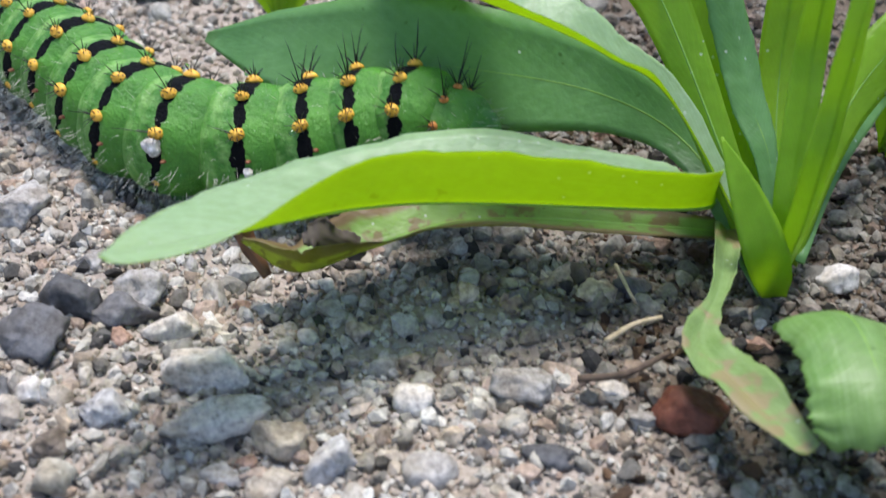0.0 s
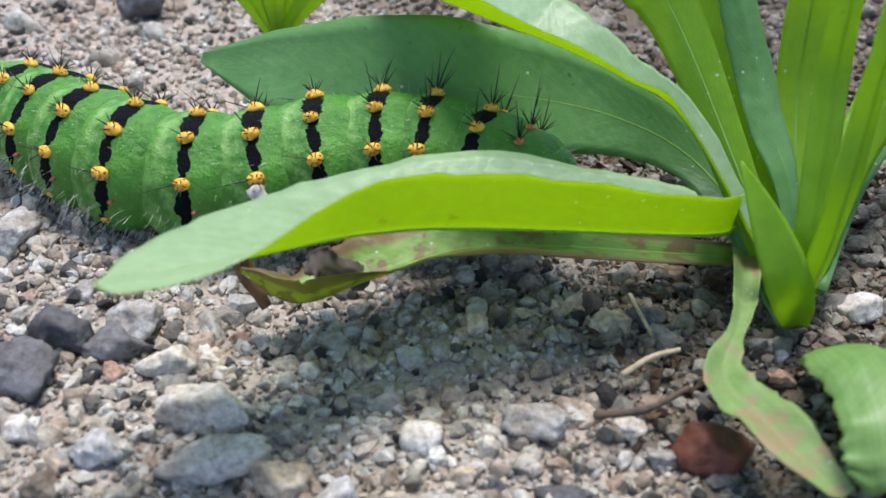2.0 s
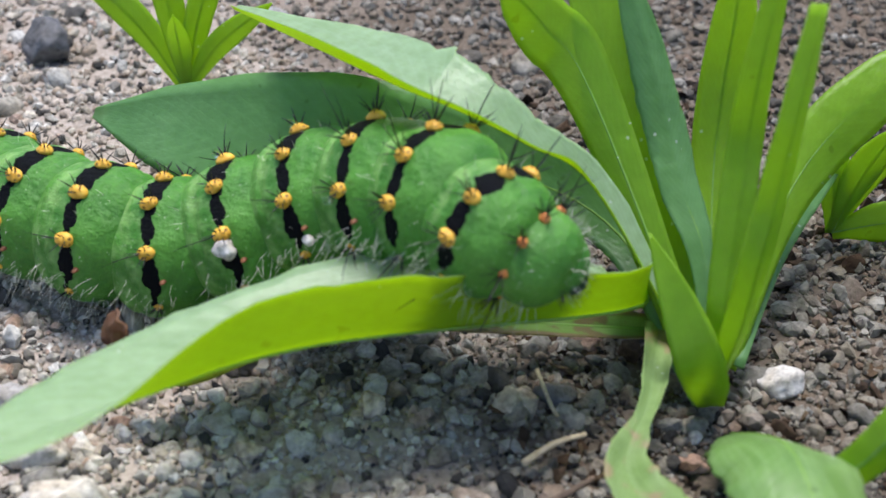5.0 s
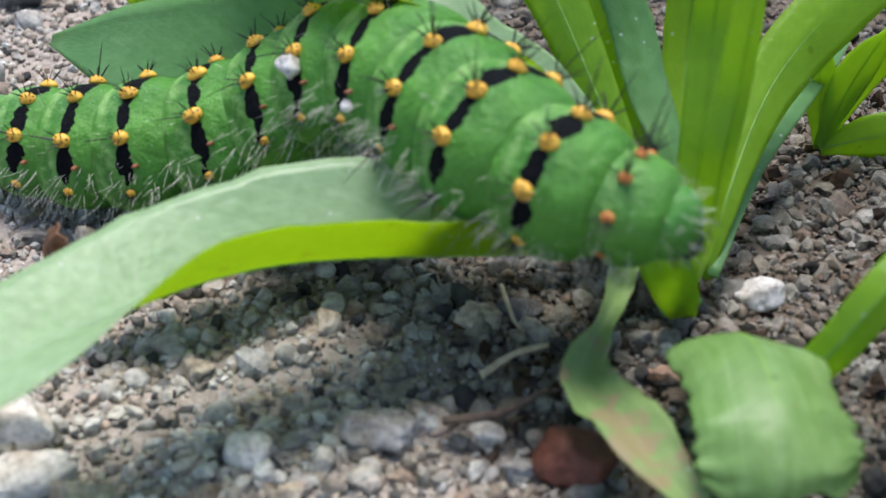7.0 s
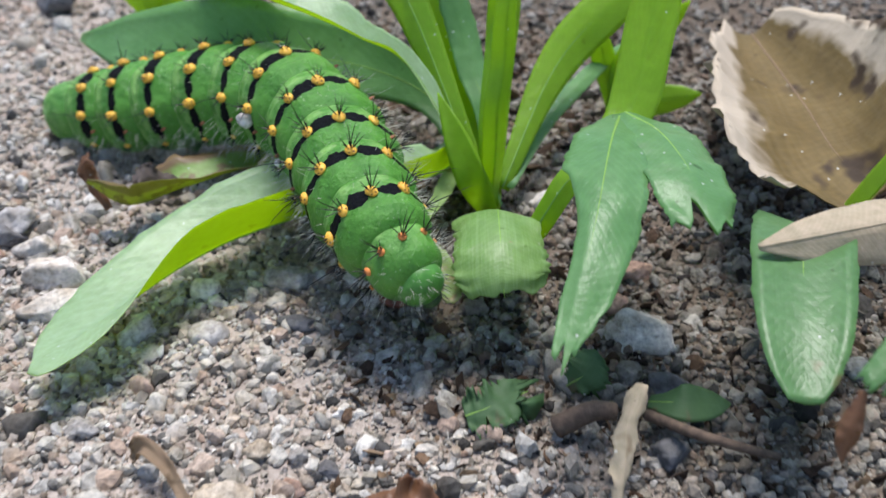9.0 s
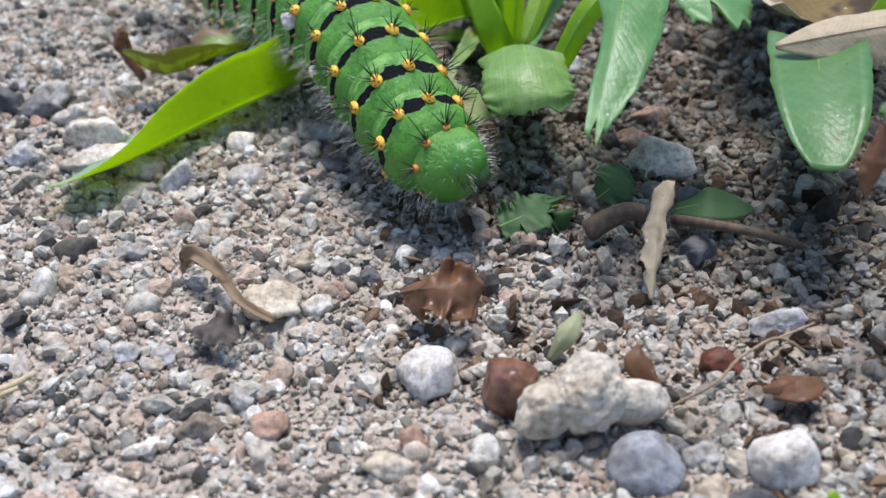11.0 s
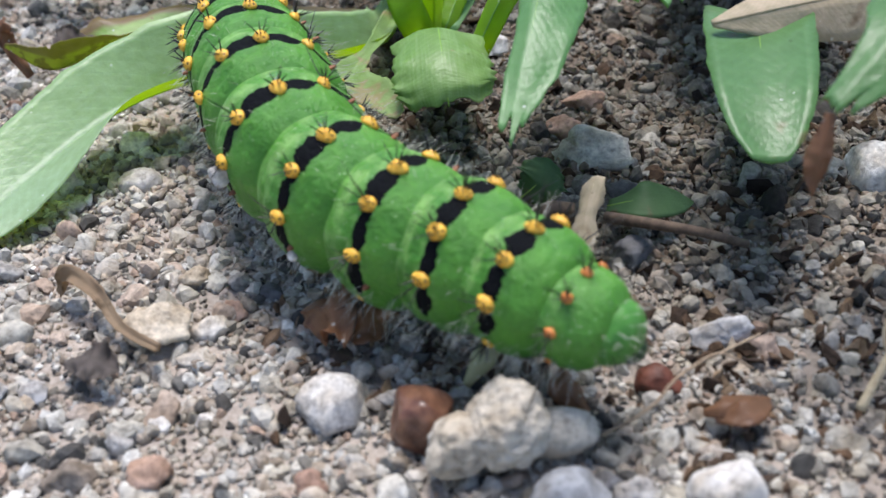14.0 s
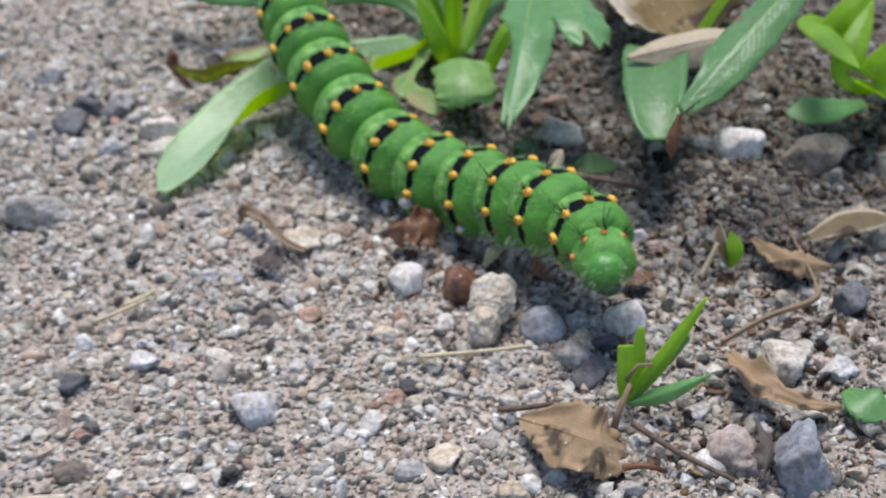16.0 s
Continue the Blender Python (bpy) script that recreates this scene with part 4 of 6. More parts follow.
leaf(side_seedling, [(0.1027, 0.1285, 0.0005), (0.1067, 0.1293, 0.0088), (0.1127, 0.1305, 0.0160)], 0.004, ((0.4, -1, 0.5), (0.4, -1, 0.6)), LEAF, seed=43, fold=15.0)
leaf(side_seedling, [(0.1027, 0.1285, 0.0005), (0.1075, 0.1277, 0.0022), (0.1147, 0.1265, 0.0040)], 0.0045, ((0.5, -1, 0.5), (0.5, -1, 0.6)), LEAF, seed=44, fold=15.0)
right_weed = plant_at("broad_leaved_weed", (0.1200, 0.0900, 0), "bluish green weed with hanging leaves beside a dead leaf", "weed")
leaf(right_weed, [(0.1195, 0.0900, 0.001), (0.1170, 0.0860, 0.0100), (0.1135, 0.0770, 0.0155), (0.1106, 0.0655, 0.0152), (0.1087, 0.0566, 0.0128)], 0.0098, ((-0.3, -0.4, 1), (-0.1, -0.6, 1)), LEAF_TORN, "bluish green leaf with a yellow brown tip", seed=51, shape=[0.2, 0.28, 0.42, 0.6, 0.78, 0.9, 0.97, 1, 1, 0.99, 0.97, 0.93, 0.86, 0.76, 0.6, 0.3], wave=0.1, cup=0.18, rows=52, teeth=0.06)
leaf(right_weed, [(0.1400, 0.0760, 0.0345), (0.1290, 0.0650, 0.0310), (0.1180, 0.0550, 0.0268), (0.1088, 0.0478, 0.0218)], 0.0074, ((-0.3, -0.3, 1), (-0.5, -0.6, 0.7)), LEAF_TORN, "bluish leaf with a torn brown tip", seed=52, shape=[0.35, 0.5, 0.7, 0.88, 1, 1, 0.8, 0.35], wave=0.2, notch=[0.72, 1.0, 1, 0.45], fold=15.0, ragged=0.003, teeth=0.12, rows=44, cols=15)
leaf(right_weed, [(0.1094, 0.0486, 0.0216), (0.1086, 0.0472, 0.0190), (0.1083, 0.0466, 0.0160)], 0.0022, ((-0.5, -0.7, 0.5), (0.2, -1, 0.2)), DRY_RED, "shrivelled brown leaf tip", seed=54, name="withered_tip", wave=0.6, fold=30.0, midrib=False)
leaf(right_weed, [(0.1195, 0.0905, 0.001), (0.1290, 0.0890, 0.0200), (0.1380, 0.0800, 0.0320), (0.1430, 0.0770, 0.0345)], 0.0025, ((-0.5, -0.3, 1), (-0.3, -0.3, 1)), LEAF, seed=53, shape=[0.9, 1, 1, 1])
far_weed = plant_at("small_weed", (0.1560, 0.0840, 0), "bright green weed with small leaves behind pale stones", "weed")
leaf(far_weed, [(0.1560, 0.0840, 0.001), (0.1450, 0.0844, 0.0120), (0.1527, 0.0867, 0.0200)], 0.005, ((-0.2, -0.6, 1), (-0.2, -0.6, 1)), LEAF, seed=60, fold=12.0)
leaf(far_weed, [(0.1560, 0.0840, 0.001), (0.1421, 0.0715, 0.0120), (0.1477, 0.0793, 0.0200)], 0.005, ((-0.2, -0.6, 1), (-0.2, -0.6, 1)), LEAF, seed=61, fold=12.0)
leaf(far_weed, [(0.1560, 0.0840, 0.001), (0.1445, 0.0675, 0.0120), (0.1478, 0.0677, 0.0200)], 0.006, ((-0.2, -0.6, 1), (-0.2, -0.6, 1)), LEAF, seed=62, fold=12.0)
leaf(far_weed, [(0.1560, 0.0840, 0.001), (0.1429, 0.0890, 0.0120), (0.1378, 0.0591, 0.0200)], 0.005, ((-0.2, -0.6, 1), (-0.2, -0.6, 1)), LEAF, seed=63, fold=12.0)
leaf(far_weed, [(0.1500, 0.0800, 0.001), (0.1406, 0.0762, 0.0030), (0.1351, 0.0763, 0.0030)], 0.006, ((0, -0.3, 1), (0, -0.3, 1)), LEAF_PALE, seed=65)
front_seedling = plant_at("seedling", (0.0965, 0.0175, 0), "young green seedling with narrow leaves and a withered stem", "seedling")
BITTEN = [0.5, 0.8, 0.95, 1.0, 0.85, 0.95, 0.8, 0.7, 0.35]
leaf(front_seedling, [(0.0965, 0.0175, 0.001), (0.0967, 0.0187, 0.0040), (0.0969, 0.0208, 0.0074)], 0.0024, ((-0.1, -0.8, 0.8), (0, -0.8, 0.8)), LEAF, "blunt bitten leaf", seed=70, fold=14.0, shape=[0.4, 0.8, 1.0, 1.0, 0.95, 0.9, 0.8], teeth=0.15)
leaf(front_seedling, [(0.0965, 0.0175, 0.001), (0.0981, 0.0194, 0.0050), (0.0988, 0.0215, 0.0094)], 0.0019, ((-0.1, -0.8, 0.8), (0, -0.8, 0.8)), LEAF, "blunt bitten leaf", seed=71, fold=20.0, shape=BITTEN, teeth=0.12)
leaf(front_seedling, [(0.0965, 0.0175, 0.001), (0.1006, 0.0184, 0.0065), (0.1066, 0.0219, 0.0127)], 0.0022, ((-0.1, -0.8, 0.8), (0, -0.8, 0.8)), LEAF, seed=72, fold=22.0, shape=[0.3, 0.5, 0.8, 1.0, 0.95, 0.8, 0.75, 0.5, 0.1], teeth=0.1, wave=0.15)
leaf(front_seedling, [(0.0965, 0.0175, 0.001), (0.1000, 0.0181, 0.0050), (0.1042, 0.0198, 0.0086)], 0.0013, ((-0.1, -0.8, 0.8), (0, -0.8, 0.8)), LEAF_PALE, seed=73, fold=20.0, shape=BITTEN)
leaf(front_seedling, [(0.0965, 0.0175, 0.001), (0.1010, 0.0162, 0.0034), (0.1064, 0.0166, 0.0054)], 0.0023, ((-0.1, -0.7, 0.9), (0, -0.7, 0.9)), LEAF_PALE, "arching leaf", seed=74, fold=24.0, shape=[0.3, 0.6, 0.9, 1.0, 0.9, 0.7, 0.4, 0.08], wave=0.12)
part("stem", tube("stem", [Vector((-0.0022, -0.003, 0)), Vector((-0.001, -0.0012, 0.0018)), Vector((0.0003, 0.0, 0.0042))], 0.0005, 0.0003, DRY_TAN), front_seedling, "withered orange brown stem")
part("stem", tube("stem", [Vector((0.0, 0.0008, 0.004)), Vector((0.0014, 0.001, 0.0062)), Vector((0.004, 0.0012, 0.0058))], 0.0003, 0.00015, DRY_TAN), front_seedling, "withered orange brown stem")
sprig = plant_at("seedling", (0.1162, 0.0419, 0), "tiny green sprig with an orange bud on gravel", "seedling")
leaf(sprig, [(0.1162, 0.0419, 0.0005), (0.1168, 0.0421, 0.0030), (0.1166, 0.0440, 0.0050)], 0.0024, ((0, -0.8, 0.8), (0, -0.8, 0.8)), LEAF, seed=80)
leaf(sprig, [(0.1162, 0.0419, 0.0005), (0.1150, 0.0430, 0.0040), (0.1151, 0.0449, 0.0060)], 0.0018, ((0, -0.8, 0.8), (0, -0.8, 0.8)), DRY, seed=81)


# ---- litter ----
def dry_leaf(name, points, width, facing, label, mat=None, category="dry leaf", **more):
    o = Vector(points[len(points) // 2])
    me, rib = blade(name, [Vector(p) - o for p in points], width, facing, mat or DRY, **more)
    ob = new(name, me)
    ob.matrix_basis = Matrix.Translation(o)
    part("midrib", rib, ob)
    return tagged(ob, label, category)


def straw(name, points, r, label, mat=None, category="straw"):
    o = Vector(points[0])
    ob = new(name, tube(name, [q - o for q in spline(points, 14)], r, r * 0.7, mat or STRAW, 8))
    ob.matrix_basis = Matrix.Translation(o)
    return tagged(ob, label, category)


dry_leaf("dry_leaf", [(0.1246, 0.1403, 0.0060), (0.1253, 0.1165, 0.0080), (0.1247, 0.1008, 0.0100), (0.1272, 0.0901, 0.0100)], 0.024, ((-0.2, -0.6, 1), (-0.3, -0.6, 1)), "large dead brown leaf with pale edges, curled on the soil", seed=90, shape=[0.3, 0.7, 0.95, 1, 1, 0.9], wave=0.4, cup=0.85, rows=60, cols=25, teeth=0.12, ragged=0.004, mat=DEAD)
dry_leaf("dry_leaf", [(0.1080, 0.0728, 0.0174), (0.1155, 0.0742, 0.0178), (0.1235, 0.0767, 0.0173), (0.1345, 0.0806, 0.0154)], 0.0085, ((0, -0.7, 1), (0, -0.6, 1)), "pale curled flap of a dead leaf", seed=91, mat=DRY_PALE, shape=[0.08, 0.55, 0.8, 1, 1, 0.8], wave=0.15, fold=[20.0, 45.0])
dry_leaf("dry_leaf", [(0.0936, 0.0556, 0.0000), (0.0943, 0.0590, 0.0030), (0.0950, 0.0625, 0.0050), (0.0966, 0.0660, 0.0068)], 0.0030, ((0.6, -1, 0.5), (-0.7, -1, 0.5)), "twisted pale dry leaf standing in the soil", seed=92, shape=[0.2, 0.6, 1, 0.75, 0.95, 0.6, 0.8, 0.5], wave=0.9, fold=[45.0, 20.0], mat=DRY_PALE, rows=40, cols=11, teeth=0.3)
dry_leaf("dry_leaf", [(0.0698, 0.0564, 0.0020), (0.0723, 0.0541, 0.0040), (0.0746, 0.0535, 0.0040), (0.0766, 0.0536, 0.0020)], 0.0066, ((0, -0.6, 1), (0, -0.6, 1)), "crumpled reddish brown dry leaf beside a pebble", seed=93, shape=[0.3, 0.9, 0.7, 1, 0.8, 0.4], wave=1.0, fold=[40.0, -15.0], rows=44, cols=17, teeth=0.22, mat=DRY_RED)
dry_leaf("dry_leaf", [(0.0478, 0.0640, 0.0005), (0.0494, 0.0636, 0.0026), (0.0520, 0.0610, 0.0024), (0.0545, 0.0570, 0.0016), (0.0578, 0.0545, 0.0010)], 0.0021, ((0, -0.5, 1), (0, -0.5, 1)), "thin curled dry leaf beside a cream stone", seed=94, wave=0.9, fold=-30.0, shape=[0.4, 1, 0.9, 0.6, 0.5, 0.5], mat=DRY_TAN, rows=40, cols=11, teeth=0.25)
dry_leaf("dry_leaf", [(0.0501, 0.0538, 0.0010), (0.0527, 0.0526, 0.0020), (0.0549, 0.0522, 0.0010)], 0.0035, ((0, -0.4, 1), (0, -0.4, 1)), "purplish dark scrap of dry leaf", seed=95, wave=1.0, teeth=0.4, fold=[30.0, -20.0], rows=40, cols=13, mat=DRY_DARK)
stone("husk", (0.0790, 0.0440), (4.6, 4.6, 5.4), HUSK, "shiny dark brown seed husk among pebbles", 71, knobbly=0.1, category="husk", sink=0.2)
dry_leaf("leaf_sliver", [(0.0826, 0.0460, 0.0015), (0.0840, 0.0462, 0.0040), (0.0855, 0.0482, 0.0050)], 0.0022, ((-0.4, -0.8, 0.6), (-0.4, -0.8, 0.6)), "pale green sliver of leaf between stones", seed=97, fold=25.0, mat=SLIVER)
dry_leaf("husk", [(0.0916, 0.0421, 0.0010), (0.0904, 0.0430, 0.0030), (0.0900, 0.0445, 0.0040)], 0.0034, ((0.5, -0.8, 0.6), (0.5, -0.8, 0.6)), "orange brown pointed husk on gravel", seed=98, fold=35.0, mat=DRY_RED, category='husk')
dry_leaf("husk", [(0.1001, 0.0412, 0.0010), (0.1018, 0.0407, 0.0020), (0.1046, 0.0423, 0.0010)], 0.0022, ((0, -0.4, 1), (0, -0.4, 1)), "orange brown flat husk on gravel", seed=99, fold=25.0, mat=DRY_RED, category='husk')
dry_leaf("leaf_scrap", [(0.0800, 0.0682, 0.0010), (0.0830, 0.0686, 0.0020), (0.0871, 0.0719, 0.0010)], 0.006, ((0, -0.4, 1), (0, -0.4, 1)), "dark green ragged leaf scrap lying on the soil", seed=100, mat=LEAF_DARK, wave=0.8, teeth=0.8, ragged=0.003, shape=[0.4, 0.9, 0.6, 1, 0.7, 0.9, 0.3], rows=40, cols=13, category='leaf')
dry_leaf("leaf_scrap", [(0.0905, 0.0721, 0.0010), (0.0922, 0.0717, 0.0030), (0.0935, 0.0741, 0.0040)], 0.005, ((0, -0.8, 0.8), (0, -0.8, 0.8)), "small dark green leaf tip beside a stone", seed=101, mat=LEAF_DARK, teeth=0.7, wave=0.5, category='leaf')
dry_leaf("leaf_scrap", [(0.0984, 0.0695, 0.0010), (0.1014, 0.0671, 0.0030), (0.1065, 0.0688, 0.0010)], 0.004, ((0, -0.5, 1), (0, -0.5, 1)), "dull green leaf lying along a stick", seed=102, mat=LEAF_DARK, category='leaf')
straw("stick", [(0.0980, 0.0676, 0.0010), (0.1016, 0.0629, 0.0030), (0.1052, 0.0611, 0.0030), (0.1094, 0.0615, 0.0010)], 0.0006, "dull brown stick lying on dark soil", category='stick', mat=BARK)
straw("stick", [(0.0888, 0.0663, 0.0010), (0.0923, 0.0663, 0.0030), (0.0946, 0.0661, 0.0030)], 0.0012, "dark brown stick on the soil", category='stick', mat=BARK)
straw("straw", [(0.0678, 0.0972, 0.0010), (0.0703, 0.0983, 0.0020), (0.0730, 0.0993, 0.0020)], 0.0003, "pale dry straw under the weed")
straw("straw", [(0.0648, 0.0925, 0.0010), (0.0688, 0.0921, 0.0020), (0.0726, 0.0936, 0.0030)], 0.00035, "brown dry stalk under the weed", mat=BARK)
straw("straw", [(0.0701, 0.1080, 0.0010), (0.0706, 0.1027, 0.0020), (0.0712, 0.1024, 0.0010)], 0.0002, "thin pale root fibre on soil")
straw("straw", [(0.0329, 0.0461, 0.0010), (0.0351, 0.0473, 0.0010), (0.0369, 0.0489, 0.0010)], 0.0004, "pale dry straw on gravel")
straw("straw", [(0.0922, 0.0398, 0.0010), (0.0958, 0.0402, 0.0030), (0.0988, 0.0425, 0.0040), (0.1060, 0.0471, 0.0030)], 0.00015, "thin grey root fibre over gravel", mat=BARK_PALE)
straw("straw", [(0.0988, 0.0425, 0.0040), (0.1019, 0.0442, 0.0040), (0.1048, 0.0443, 0.0020)], 0.00013, "thin grey root fibre over gravel", mat=BARK_PALE)
dry_leaf("straw", [(0.1106, 0.0266, 0.0010), (0.1170, 0.0283, 0.0030), (0.1232, 0.0295, 0.0040), (0.1253, 0.0339, 0.0030), (0.1268, 0.0479, 0.0010)], 0.0012, ((0, -0.6, 1), (0.6, -0.6, 0.8)), "bent brown straw lying on gravel", seed=111, shape=[0.7, 0.8, 1, 0.9, 1, 0.7, 0.6, 0.5], wave=0.5, fold=[50.0, 30.0], mat=DRY_TAN, rows=48, cols=9, category="straw")
straw("straw", [(0.0723, 0.0296, 0.0010), (0.0801, 0.0283, 0.0020), (0.0868, 0.0295, 0.0010)], 0.0003, "thin pale straw on gravel")
straw("twig", [(0.0810, 0.0188, 0.0010), (0.0844, 0.0186, 0.0010), (0.0879, 0.0188, 0.0010)], 0.0004, "dark thin twig on gravel", mat=BARK, category='twig')
straw("twig", [(0.0965, 0.0142, 0.0010), (0.1003, 0.0081, 0.0020), (0.1057, 0.0040, 0.0010)], 0.0004, "brown twig beside a seedling", mat=BARK, category='twig')
straw("twig", [(0.0931, 0.0075, 0.0010), (0.0961, 0.0066, 0.0020), (0.0986, 0.0063, 0.0010)], 0.0004, "reddish twig under a dry leaf", mat=DRY_RED, category='twig')
straw("straw", [(0.0291, 0.0432, 0.0010), (0.0327, 0.0450, 0.0010), (0.0359, 0.0470, 0.0010)], 0.0003, "pale dry straw lying on gravel")
straw("straw", [(0.1116, 0.0399, 0.0010), (0.1129, 0.0409, 0.0030), (0.1141, 0.0418, 0.0050)], 0.0004, "thin tan stalk on gravel")
dry_leaf("dry_leaf", [(0.0835, 0.0170, 0.0010), (0.0879, 0.0111, 0.0040), (0.0914, 0.0088, 0.0040), (0.0952, 0.0098, 0.0010)], 0.0088, ((0, -0.4, 1), (0, -0.5, 1)), "brown dry leaf with dark spots beside a seedling", seed=103, shape=[0.08, 0.6, 1, 0.95, 1, 0.8, 0.5], wave=0.6, fold=[10.0, 24.0], mat=DRY_BROWN, rows=52, cols=19, teeth=0.16, cup=0.3, ragged=0.002)
dry_leaf("dry_leaf", [(0.1110, 0.0244, 0.0010), (0.1126, 0.0164, 0.0030), (0.1162, 0.0130, 0.0030), (0.1213, 0.0134, 0.0010)], 0.0044, ((0, -0.5, 1), (0, -0.5, 1)), "withered crumpled brown leaf on gravel", seed=104, wave=1.1, fold=[-35.0, 30.0], mat=DRY_BROWN, rows=52, cols=15, teeth=0.25, shape=[0.3, 0.9, 1, 0.6, 0.45, 0.4, 0.25])
dry_leaf("dry_leaf", [(0.1111, 0.0130, 0.0010), (0.1103, 0.0066, 0.0030), (0.1088, 0.0036, 0.0010)], 0.003, ((0.5, -0.5, 1), (0.5, -0.5, 1)), "grey curled dead leaf between stones", seed=105, wave=0.9, fold=30.0, mat=DRY_DARK, rows=40, cols=13, teeth=0.25)
dry_leaf("leaf_scrap", [(0.1227, 0.0160, 0.0010), (0.1237, 0.0129, 0.0020), (0.1258, 0.0108, 0.0010)], 0.005, ((0, -0.5, 1), (0, -0.5, 1)), "light green torn leaf on gravel", seed=106, mat=LEAF_PALE, category='leaf', teeth=0.3)
dry_leaf("husk", [(0.1008, 0.0404, 0.0010), (0.1030, 0.0397, 0.0020), (0.1055, 0.0421, 0.0010)], 0.0022, ((0, -0.5, 1), (0, -0.5, 1)), "dry orange husk lying on gravel", seed=107, mat=DRY_RED, category='husk', wave=0.4)
dry_leaf("dry_leaf", [(0.1209, 0.0475, 0.0010), (0.1238, 0.0397, 0.0030), (0.1295, 0.0395, 0.0010)], 0.0048, ((0, -0.5, 1), (0, -0.5, 1)), "brown withered litter on the soil", seed=108, wave=1.0, mat=DRY_BROWN, rows=44, cols=13, teeth=0.3, fold=25.0)
dry_leaf("dry_leaf", [(0.1281, 0.0449, 0.0020), (0.1339, 0.0459, 0.0030), (0.1412, 0.0475, 0.0020)], 0.004, ((0, -0.5, 1), (0, -0.5, 1)), "pale withered blade on the soil", seed=109, wave=0.3, mat=DRY)
dry_leaf("dry_leaf", [(0.0372, 0.1052, 0.0020), (0.0356, 0.1066, 0.0042), (0.0345, 0.1072, 0.0066), (0.0352, 0.1070, 0.0082)], 0.0030, ((0.3, -1, 0.3), (-0.5, -0.6, 0.6)), "shrivelled brown leaf tip curling up from the soil", seed=110, wave=0.8, fold=35.0, mat=DRY_RED, shape=[0.4, 0.6, 0.8, 1, 0.9], rows=36, cols=11)


# ---- caterpillar ----
SPACING = [3.2, 4.0, 5.2, 5.8, 6.1, 6.3, 6.3, 6.3, 6.1, 5.8, 5.3, 4.8, 4.3]
RADIUS = [2.6, 3.9, 5.1, 5.64, 5.9, 6.07, 6.15, 6.15, 6.15, 6.07, 5.8, 5.2, 3.9]
# where the three knobs sit on each flank: degrees from the back, and how far out as a share of the radius
KNOBS = ((19, 1.02, 1.0), (60, 1.03, 0.95), (105, 1.13, 0.62))


def girth(a):
    """Share of the radius at the angle a from the back: the flanks bulge over the feet, the belly is flat."""
    c = abs((a + math.pi) % (2 * math.pi) - math.pi)
    return 1 + 0.17 * math.exp(-((c - 1.92) / 0.42) ** 2) - 0.13 * max(0.0, (c - 2.45) / 0.7)


def barrel(name, r, half, mat, power=2.6, rings=56, sides=72, seed=0, bulge=1.0):
    """One plump segment along x, with ring folds and soft lengthwise pleats."""
    bm = bmesh.new()
    lines = []
    for i in range(rings + 1):
        u = -math.cos(math.pi * i / rings)
        rr = r * max(0.0, 1 - abs(u) ** power) ** (1 / power)
        if i in (0, rings):
            lines.append([bm.verts.new((u * half, 0, 0))])
            continue
        line = []
        for k in range(sides):
            a = 2 * math.pi * k / sides
            n = Vector((u * 2, math.cos(a) * 1.6 + seed, math.sin(a) * 1.6))
            sway = 0.05 * noise.noise(n * 1.3 + Vector((4, 0, 0)))
            crease = 0.042 * math.exp(-((u + 0.36 + sway) / 0.055) ** 2) + 0.026 * math.exp(-((u - 0.38 - sway) / 0.05) ** 2) + 0.018 * math.exp(-((u + 0.62 + sway) / 0.05) ** 2)
            fold = 1 - crease * (0.6 + 0.8 * noise.noise(n * 2 + Vector((9, 2, 0)))) if bulge else 1
            fold += 0.016 * math.cos(a * 6 + 0.4) * (1 - u * u) + 0.022 * noise.noise(n) + 0.008 * noise.noise(n * 3.3)
            g = 1 + (girth(a) - 1) * bulge * (1 - u * u * 0.5)
            line.append(bm.verts.new((u * half, rr * fold * g * math.sin(a), rr * fold * g * math.cos(a))))
        lines.append(line)
    for p, q in zip(lines, lines[1:]):
        for k in range(sides):
            j = (k + 1) % sides
            if len(p) == 1:
                bm.faces.new((p[0], q[k], q[j]))
            elif len(q) == 1:
                bm.faces.new((p[k], p[j], q[0]))
            else:
                bm.faces.new((p[k], p[j], q[j], q[k]))
    return mesh_of(bm, name, mat)


def knob_mesh(mat, r):
    """A low amber wart, broad at its foot, with a lumpy crown."""
    bm = bmesh.new()
    bmesh.ops.create_icosphere(bm, subdivisions=3, radius=r)
    for v in bm.verts:
        h = v.co.z / r
        w = 1.0 - 0.22 * max(h, 0)
        v.co = Vector((v.co.x * 0.9 * w, v.co.y * 1.12 * w, v.co.z * (0.78 if h > 0 else 0.5)))
        v.co *= 1 + 0.13 * noise.noise(v.co * 1700) + 0.05 * noise.noise(v.co * 4200)
    return mesh_of(bm, "tubercle", mat)


